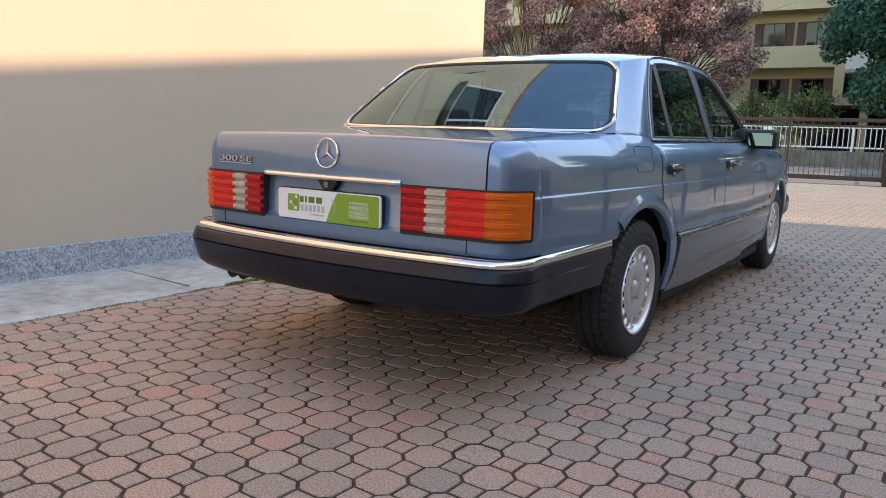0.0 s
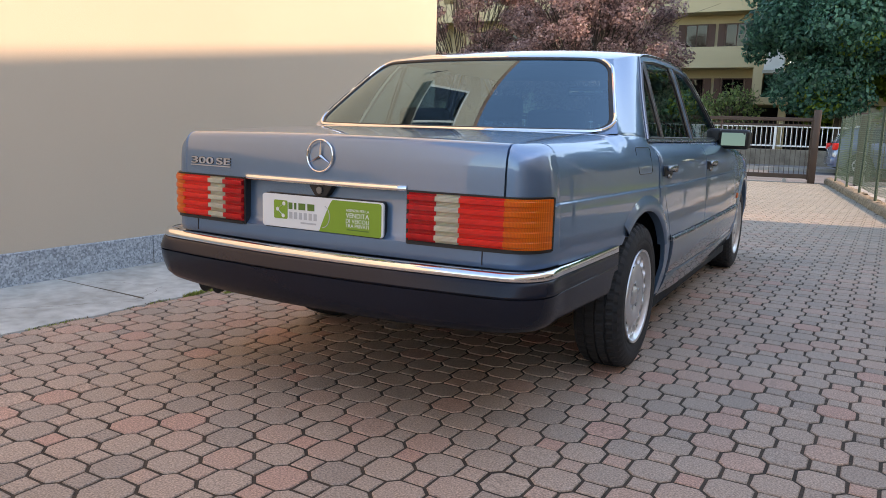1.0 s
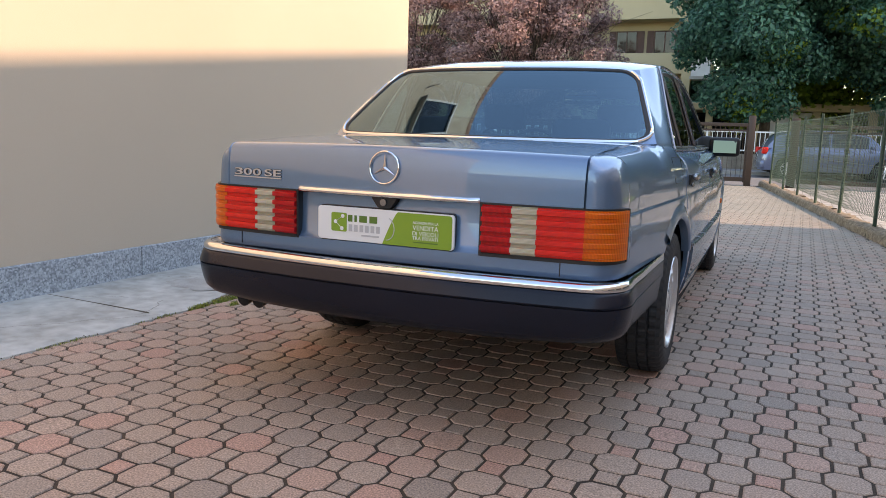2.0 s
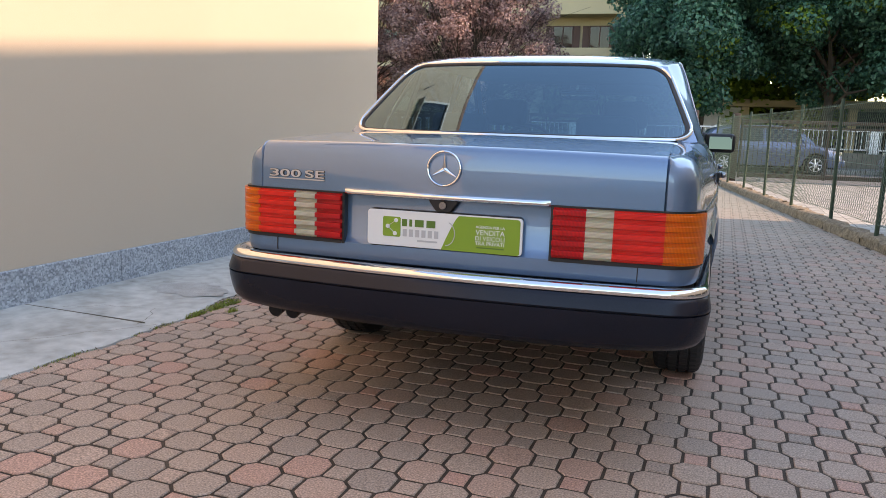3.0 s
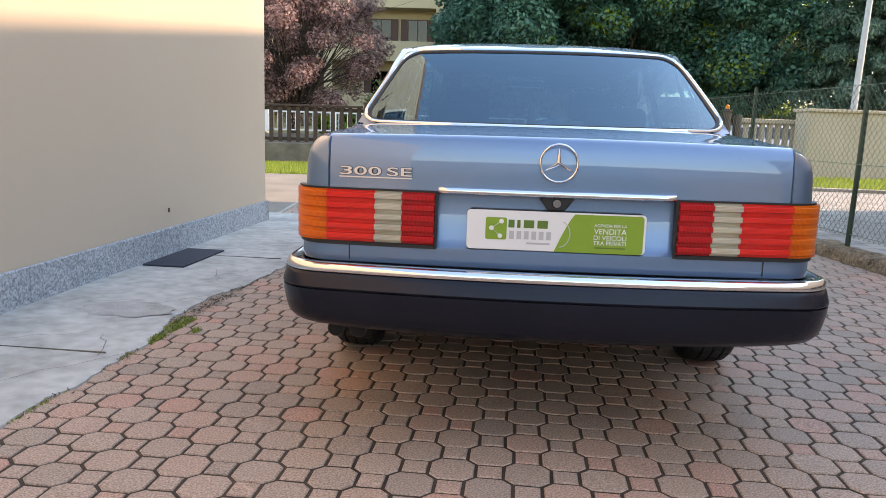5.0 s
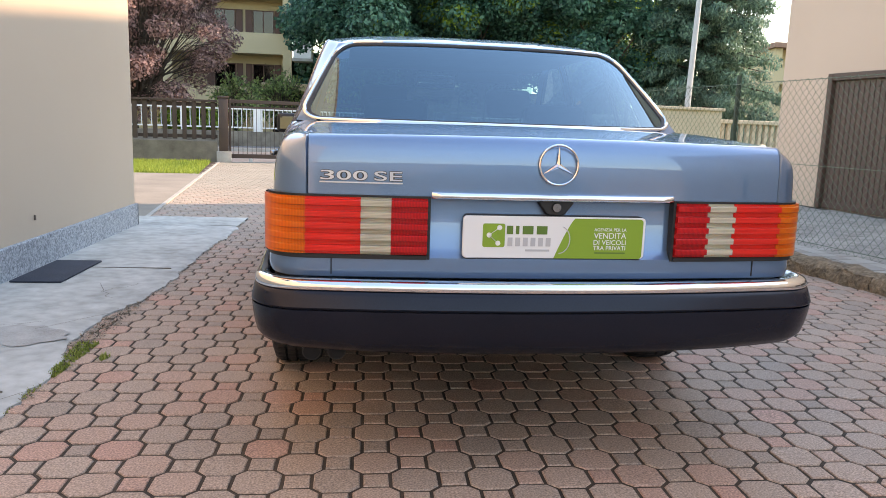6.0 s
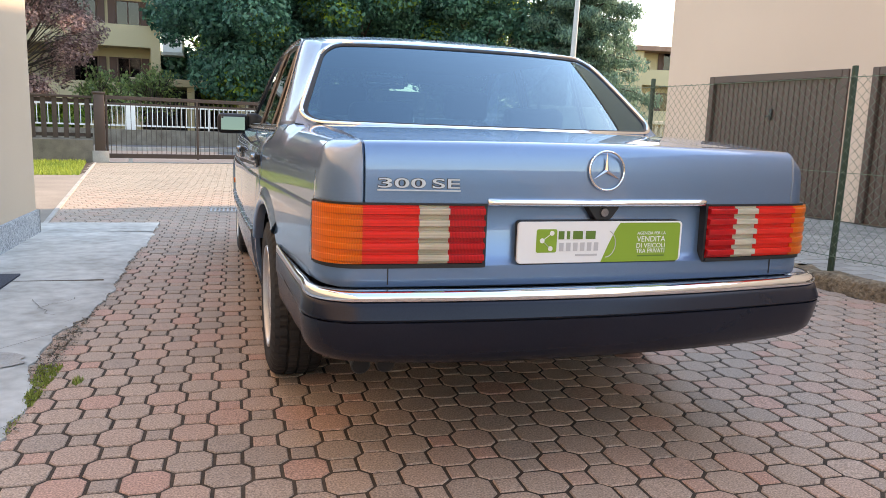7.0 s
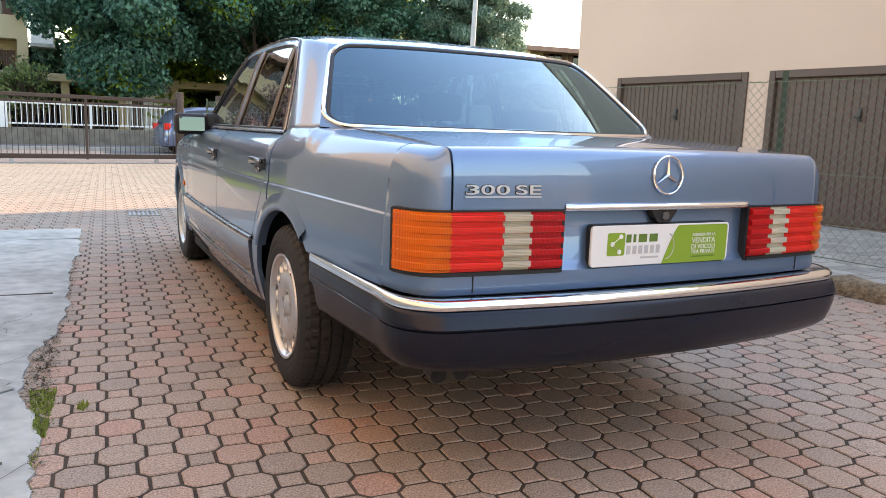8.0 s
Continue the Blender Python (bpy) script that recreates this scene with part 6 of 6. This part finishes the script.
part("headliner", boxed(-0.56, 0.34, 1.335, 0.56, 1.52, 1.35, 0.005), TRIMGREY, car)
# windscreen, bonnet, nose
bm = bmesh.new()
sheet(bm, [[(x * (0.60 + 0.10 * t), 1.585 + 0.60 * t - 0.05 * x * x * (1 - t) - 0.16 * x * x * t, 1.395 - 0.42 * t - 0.03 * x * x) for x in np.linspace(-1, 1, 17)] for t in np.linspace(0, 1, 9)])
part("windscreen", bm, REARGLASS, car)
rows = [[(x * (0.70 - 0.05 * max(0, y - 3.2)), y + 0.0 - 0.10 * x * x * (y > 3.5), 0.972 - 0.09 * (max(0, y - 2.34) / 1.36) ** 1.6 + 0.018 * (1 - x * x)) for x in np.linspace(-1, 1, 17)] for y in np.linspace(2.10, 3.70, 24)]
bm = bmesh.new()
sheet(bm, rows)
lip(bm, (0, 0, -0.02))
part("bonnet", bm, PAINT, car)
part("nose", boxed(-0.70, 3.60, 0.42, 0.70, 3.74, 0.86, 0.05, 3), CHROME, car, "chrome grille")
part("front_bumper", boxed(-0.815, 3.46, 0.34, 0.815, 3.84, 0.56, 0.08, 4), PLASTIC, car, "dark plastic front bumper")

# cabin
part("parcel_shelf", boxed(-0.66, -0.24, 0.93, 0.66, 0.20, 0.955, 0.01), SEAT, car)
rs = part("rear_seat", boxed(-0.66, 0.20, 0.45, 0.66, 0.36, 1.0, 0.05, 3), SEAT, car)
part("rear_bench", boxed(-0.66, 0.30, 0.30, 0.66, 0.85, 0.52, 0.05, 3), SEAT, car)
for x in (-0.36, 0.36):
    part("headrest", boxed(x - 0.14, 0.16, 0.98, x + 0.14, 0.26, 1.11, 0.035, 3), SEAT, rs)
    fs = part("front_seat", boxed(x - 0.25, 1.15, 0.40, x + 0.25, 1.30, 1.03, 0.05, 3), SEAT, car)
    part("headrest", boxed(x - 0.13, 1.12, 1.06, x + 0.13, 1.22, 1.22, 0.035, 3), SEAT, fs)
    part("cushion", boxed(x - 0.25, 1.25, 0.35, x + 0.25, 1.75, 0.55, 0.05, 3), SEAT, fs)
part("dashboard", boxed(-0.70, 1.95, 0.60, 0.70, 2.28, 0.95, 0.05, 3), SEAT, car)
bm = bmesh.new()
tube(bm, [(-0.36 + 0.19 * math.cos(k * math.pi / 16), 1.78 + 0.08 * math.sin(k * math.pi / 16), 0.90 + 0.17 * math.sin(k * math.pi / 16)) for k in range(32)], 0.014, 8, True)
part("steering_wheel", bm, BLACK, car)
im = part("inner_mirror", boxed(-0.13, 1.70, 1.245, 0.13, 1.72, 1.312, 0.012), BLACK, car)
part("mirror_glass", boxed(-0.118, 1.694, 1.254, 0.118, 1.6995, 1.303, 0.006), INNER_MIRROR, im)
part("sun_visor", boxed(0.12, 1.60, 1.28, 0.52, 1.62, 1.36, 0.01), TRIMGREY, car)


# wheels
def wheel(y, s):
    X = 0.866
    w_ = thing("wheel", "", "")
    w_.parent = car
    w_.matrix_local = pose(0, y, 0.316) @ Matrix.Diagonal((s, 1, 1, 1))
    bm = bmesh.new()
    prof = [(X - 0.190, 0.200), (X - 0.200, 0.225), (X - 0.205, 0.262), (X - 0.195, 0.297), (X - 0.178, 0.311), (X - 0.150, 0.315), (X - 0.147, 0.307), (X - 0.141, 0.307), (X - 0.138, 0.3155), (X - 0.106, 0.316), (X - 0.104, 0.307), (X - 0.098, 0.307), (X - 0.096, 0.316), (X - 0.066, 0.3155), (X - 0.063, 0.307), (X - 0.057, 0.307), (X - 0.054, 0.315), (X - 0.028, 0.311), (X - 0.012, 0.298), (X - 0.001, 0.268), (X, 0.250), (X - 0.002, 0.243), (X - 0.001, 0.238), (X - 0.004, 0.222), (X - 0.012, 0.205), (X - 0.02, 0.198)]
    rows = []
    for i, (x, r) in enumerate(prof):
        tread = X - 0.20 < x < X - 0.008 and r > 0.296
        row = []
        for k in range(240):
            cut = tread and (k + (i if i < 10 else 20 - i)) % 5 == 0
            q = r - (0.007 if cut else 0)
            row.append((x, q * math.cos(2 * math.pi * k / 240), q * math.sin(2 * math.pi * k / 240)))
        rows.append(row)
    sheet(bm, rows, True)
    part("tyre", bm, TYRE, w_, "black treaded tyre", angle=22)
    rim = bmesh.new()
    N_ = 60
    def ring(x, r):
        return [(x, r * math.cos(2 * math.pi * k / N_), r * math.sin(2 * math.pi * k / N_)) for k in range(N_)]

    sheet(rim, [ring(X - 0.08, 0.190), ring(X - 0.03, 0.194), ring(X - 0.008, 0.205), ring(X - 0.003, 0.203), ring(X - 0.006, 0.194), ring(X - 0.018, 0.188), ring(X - 0.024, 0.180)], True)
    sheet(rim, [ring(X - 0.023, 0.137), ring(X - 0.018, 0.128), ring(X - 0.016, 0.10), ring(X - 0.020, 0.06), ring(X - 0.026, 0.048), ring(X - 0.020, 0.036), ring(X - 0.018, 0.034), ring(X - 0.016, 0.030), ring(X - 0.014, 0.001)], True)
    for k in range(15):
        rows = []
        for r, dx, hw in ((0.137, -0.023, 0.30), (0.142, -0.021, 0.17), (0.150, -0.020, 0.13), (0.165, -0.020, 0.13), (0.174, -0.022, 0.19), (0.181, -0.024, 0.32)):
            row = []
            for q in (-1, -0.6, 0.6, 1):
                a = 2 * math.pi / 15 * (k + q * hw / 0.64)
                row.append((X + dx - (0.012 if abs(q) == 1 else 0), r * math.cos(a), r * math.sin(a)))
            rows.append(row)
        sheet(rim, rows)
    rp = part("rim", rim, RIM, w_, "silver fifteen-hole alloy rim", angle=40)
    # near-black backing disc puts the shade behind the rim holes into colour
    bm = bmesh.new()
    disc(bm, (X - 0.075, 0, 0), (1, 0, 0), 0.192, 0.004, 40)
    part("rim_hole_shade", bm, CORE, w_)
    for k in range(5):
        a = 2 * math.pi * k / 5 + 0.3
        bm = bmesh.new()
        disc(bm, (X - 0.030, 0.054 * math.cos(a), 0.054 * math.sin(a)), (1, 0, 0), 0.010, 0.012, 10)
        part("wheel_bolt", bm, GREY_M, w_)
    return w_


for s in (1, -1):
    for y in (0.0, 2.935):
        wheel(y, s)

# fuel flap outline on the quarter
bm = bmesh.new()
pts = []
for cy, cz, a0 in ((0.065, 0.935, 0), (-0.075, 0.935, 90), (-0.075, 0.862, 180), (0.065, 0.862, 270)):
    for a in range(a0, a0 + 91, 15):
        y, z = cy + 0.02 * math.cos(radians(a)), cz + 0.018 * math.sin(radians(a))
        if z <= SH:
            x = body_x(y, z)
        else:
            p, q = (body_x(y, SH), SH), top_path(y)
            g = (F(SH + 0.005) - F(SH - 0.005)) / 0.01
            best = min((bez((p[0], y, SH), (p[0] + g * 0.03, y, SH + 0.03), (q[0] + 0.028, y, q[2] - 0.002), q, k / 60) for k in range(61)), key=lambda v: abs(v[2] - z))
            x = best[0]
        pts.append((x + 0.0005, y, z))
tube(bm, pts, 0.0014, 5, True)
part("fuel_flap", bm, BLACK, car)


# ---- cars parked across the road ----
def parked_car(m, paint_name, col, label, length, height):
    """A small hatchback: body, glasshouse, wheels, lamps; local x along the car, nose at +x."""
    t = thing("car", label, "car", m)
    body = paint_mat(paint_name, col, 0.15, 0.4, 0.3)
    L2 = length / 2
    half = curve_of([-L2, -L2 + 0.12, -L2 + 0.6, 0, L2 - 0.7, L2 - 0.15, L2], [0.62, 0.78, 0.85, 0.87, 0.85, 0.76, 0.55])
    deck = curve_of([-L2, -L2 + 0.25, -0.4, 0.75, 1.2, L2 - 0.3, L2], [0.78, 0.95, 0.96, 0.95, 0.90, 0.76, 0.60])
    wx = (-L2 + 0.72, L2 - 0.85)
    rows = []
    for x in np.linspace(-L2, L2, 61):
        w, zt = half(x), deck(x)
        zb = 0.24
        for c in wx:
            d = abs(x - c)
            if d < 0.36:
                zb = max(zb, 0.30 + math.sqrt(0.36 ** 2 - d * d))
        zb = min(zb, zt - 0.1)
        sec = [(w - 0.03, zb), (w, zb + (zt - zb) * 0.3), (w, zb + (zt - zb) * 0.55), (w - 0.02, zb + (zt - zb) * 0.8), (w - 0.09, zt - 0.02), (w - 0.16, zt), (0, zt + 0.03)]
        rows.append([(x, y, z) for y, z in sec] + [(x, -y, z) for y, z in reversed(sec[:-1])])
    bm = bmesh.new()
    vs = sheet(bm, rows)
    bm.faces.new(vs[0])
    bm.faces.new(vs[-1])
    part("body", bm, body, t, angle=45)
    part("chassis", boxed(-L2 + 0.2, -0.6, 0.18, L2 - 0.2, 0.6, 0.6), CORE, t, smooth=False)
    top = curve_of([-L2 + 0.12, -L2 + 0.45, -0.7, 0.1, 0.75, 1.25], [0.93, height - 0.12, height, height, height - 0.10, 0.90])
    xs = np.linspace(-L2 + 0.12, 1.25, 27)
    bm = bmesh.new()
    sheet(bm, [[(x, s_ * (0.74 - 0.30 * max(0, top(x) - 0.93) * k), 0.90 + (top(x) - 0.90) * k) for s_, k in ((1, 0), (1, 0.5), (1, 0.88), (0.85, 0.99), (0, 1.0), (-0.85, 0.99), (-1, 0.88), (-1, 0.5), (-1, 0))] for x in xs])
    part("roof", bm, body, t, angle=45)
    for s_ in (1, -1):
        for a, b in ((-L2 + 0.62, -0.28), (-0.20, 0.78)):
            cols = []
            for x in np.linspace(a, b, 10):
                h = top(x)
                cols.append([(x, s_ * (0.75 - 0.30 * max(0, h - 0.93) * k), 0.90 + (h - 0.90) * k) for k in (0.12, 0.5, 0.82)])
            bm = bmesh.new()
            sheet(bm, cols)
            part("side_window", bm, DARK_PANE, t)
        part("door_mirror", boxed(0.80, s_ * 0.80, 0.93, 0.92, s_ * 0.98, 1.05, 0.03), body, t)
        part("headlamp", boxed(L2 - 0.42, s_ * 0.50, 0.60, L2 - 0.10, s_ * 0.755, 0.72, 0.03), CLEAR, t)
        part("tail_lamp", boxed(-L2 - 0.004, s_ * 0.52, 0.72, -L2 + 0.16, s_ * 0.76, 0.92, 0.03), RED, t)
        for c in wx:
            w_ = thing("wheel", "", "")
            w_.parent = t
            w_.matrix_local = pose(c, s_ * 0.78, 0.30)
            bm = bmesh.new()
            rr = [(-0.09, 0.19), (-0.10, 0.25), (-0.09, 0.295), (0.0, 0.30), (0.08, 0.295), (0.09, 0.25), (0.08, 0.20)]
            sheet(bm, [[(r * math.cos(2 * math.pi * k / 32), s_ * y, r * math.sin(2 * math.pi * k / 32)) for k in range(32)] for y, r in rr], True)
            part("tyre", bm, TYRE, w_)
            bm = bmesh.new()
            disc(bm, (0, s_ * 0.055, 0), (0, s_, 0), 0.20, 0.012, 28, 0.19)
            part("rim_back", bm, CORE, w_)
            bm = bmesh.new()
            for k in range(7):
                a = 2 * math.pi * k / 7
                tube(bm, [(0, s_ * 0.078, 0), (0.19 * math.cos(a), s_ * 0.074, 0.19 * math.sin(a))], [0.03, 0.022], 6)
            tube(bm, [(0.19 * math.cos(2 * math.pi * k / 32), s_ * 0.074, 0.19 * math.sin(2 * math.pi * k / 32)) for k in range(32)], 0.014, 6, True, 1, (0, 1, 0))
            part("rim", bm, RIM, w_)
    part("windscreen", boxed(0.80, -0.60, 0.96, 1.18, 0.60, 0.97), DARK_PANE, t, smooth=False, m=pose(0.02, 0, 0, 0, 0, 0))
    part("front_bumper", boxed(L2 - 0.22, -0.72, 0.26, L2 + 0.03, 0.72, 0.48, 0.06, 3), body, t)
    part("rear_bumper", boxed(-L2 - 0.03, -0.74, 0.28, -L2 + 0.2, 0.74, 0.52, 0.06, 3), body, t)
    return t


DARK_PANE = plain("dark_car_glass", (0.02, 0.025, 0.03), 0.05)
parked_car(sm(3.2, 5.9, -0.01), "steel_blue_paint", (0.10, 0.14, 0.24), "steel-blue hatchback parked across the road", 4.2, 1.46)
parked_car(sm(8.9, 6.1, -0.01, 180), "silver_paint", (0.42, 0.42, 0.42), "silver-grey hatchback parked across the road", 4.1, 1.45)
parked_car(sm(-9.4, 5.9, -0.01), "charcoal_paint", (0.05, 0.055, 0.065), "dark grey hatchback parked across the road", 4.1, 1.45)


# ---- block paving ----
PITCH, JOINT, PX, PY = 0.111, 0.0054, -2.425, 2.175


def block(octagon, top=0.0):
    """Outline rings of one block: foot, shoulder and bevelled top."""
    if octagon:
        a, c = 0.070 - JOINT, 0.041 - JOINT * 0.5
        ring = [(a, -c), (a, c), (c, a), (-c, a), (-a, c), (-a, -c), (-c, -a), (c, -a)]
    else:
        a = 0.041 - JOINT
        ring = [(a, -a), (a, a), (-a, a), (-a, -a)]
    j, k = (1 - d / (0.07 if octagon else 0.041) for d in (0.0014, 0.0045))
    vs = [(x, y, top - 0.05) for x, y in ring] + [(x, y, top - 0.0038) for x, y in ring] + [(x * j, y * j, top - 0.0013) for x, y in ring] + [(x * k, y * k, top) for x, y in ring]
    n = len(ring)
    fs = [(i + o, (i + 1) % n + o, (i + 1) % n + n + o, i + n + o) for o in (0, n, 2 * n) for i in range(n)]
    fs.append(tuple(range(3 * n, 4 * n)))
    return vs, fs


def in_yard(x, y):
    left = -3.9 if y < 7.72 else path_x(y) - 0.05
    return x > left and x < kerb_x(y) + 0.02 and y < 18.85 + 0.194 * (x + 2)


NEAR = (-2.9, -1.55, 1.35, 2.75)
paving = thing("paving", "octagonal and square concrete paving blocks in red, brown and grey", "paving", kind="structure")
shapes = {}
for octagon in (True, False):
    vs, fs = block(octagon)
    me = bpy.data.meshes.new("paving_block")
    me.from_pydata(vs, [], fs)
    me.materials.append(PAVER_ONE)
    shapes[octagon] = me
pv_rng = np.random.default_rng(5)
av, af, count = [], [], 0
base_v = {o: np.array(block(o)[0]) for o in (True, False)}
base_f = {o: block(o)[1] for o in (True, False)}
for j in range(-46, 156):
    for i in range(-36, 40):
        x, y = PX + i * PITCH, PY + j * PITCH
        if not in_yard(x, y):
            continue
        o = (i + j) % 2 == 0
        tilt = pv_rng.normal(0, 0.004, 2)
        dz = pv_rng.normal(0, 0.0008)
        if NEAR[0] < x < NEAR[1] and NEAR[2] < y < NEAR[3] and count < 300:
            ob = new("paving_block", shapes[o])
            ob.parent = paving
            ob.matrix_local = Matrix.LocRotScale((x, y, dz), Euler((tilt[0], tilt[1], pv_rng.normal(0, 0.012))), None)
            count += 1
            continue
        v = base_v[o].copy()
        v[:, 2] += dz + v[:, 0] * tilt[0] + v[:, 1] * tilt[1]
        an = pv_rng.normal(0, 0.012)
        vx = v[:, 0] * math.cos(an) - v[:, 1] * math.sin(an)
        vy = v[:, 0] * math.sin(an) + v[:, 1] * math.cos(an)
        v[:, 0], v[:, 1] = vx + x, vy + y
        k = len(av)
        av += v.tolist()
        af += [tuple(q + k for q in f) for f in base_f[o]]
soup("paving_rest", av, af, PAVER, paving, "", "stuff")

# neighbour's drive beyond the kerb, of the same blocks laid coarser
bv, bf = [], []
NP = 0.16
for j in range(0, 120):
    for i in range(0, 52):
        x, y = -1.6 + i * NP, 0.4 + j * NP
        if x < kerb_x(y) + 0.3 or x > 3.88 + (11.25 - y) * 0.176 - 0.12 and y < 11.3 or y > 18.85 + 0.194 * (x + 2):
            continue
        if y > 14.7 and x > 3.0:
            continue
        k, h = len(bv), NP / 2 - 0.004
        z = pv_rng.normal(0, 0.001)
        bv += [(x - h, y - h, z - 0.03), (x + h, y - h, z - 0.03), (x + h, y + h, z - 0.03), (x - h, y + h, z - 0.03), (x - h, y - h, z), (x + h, y - h, z), (x + h, y + h, z), (x - h, y + h, z)]
        bf += [(k + 4, k + 5, k + 6, k + 7), (k, k + 1, k + 5, k + 4), (k + 1, k + 2, k + 6, k + 5), (k + 2, k + 3, k + 7, k + 6), (k + 3, k, k + 4, k + 7)]
PAVER_GREY = mottled("grey_paving", (0.25, 0.236, 0.208), (0.39, 0.368, 0.325), 0.85, 0.8, 120, 0.3, island=0.35, depth=0.004)
nd = thing("paving_neighbour", "grey concrete paving of the drive beyond the fence", "paving", kind="structure")
soup("paving_rest", bv, bf, PAVER_GREY, nd, "", "stuff")
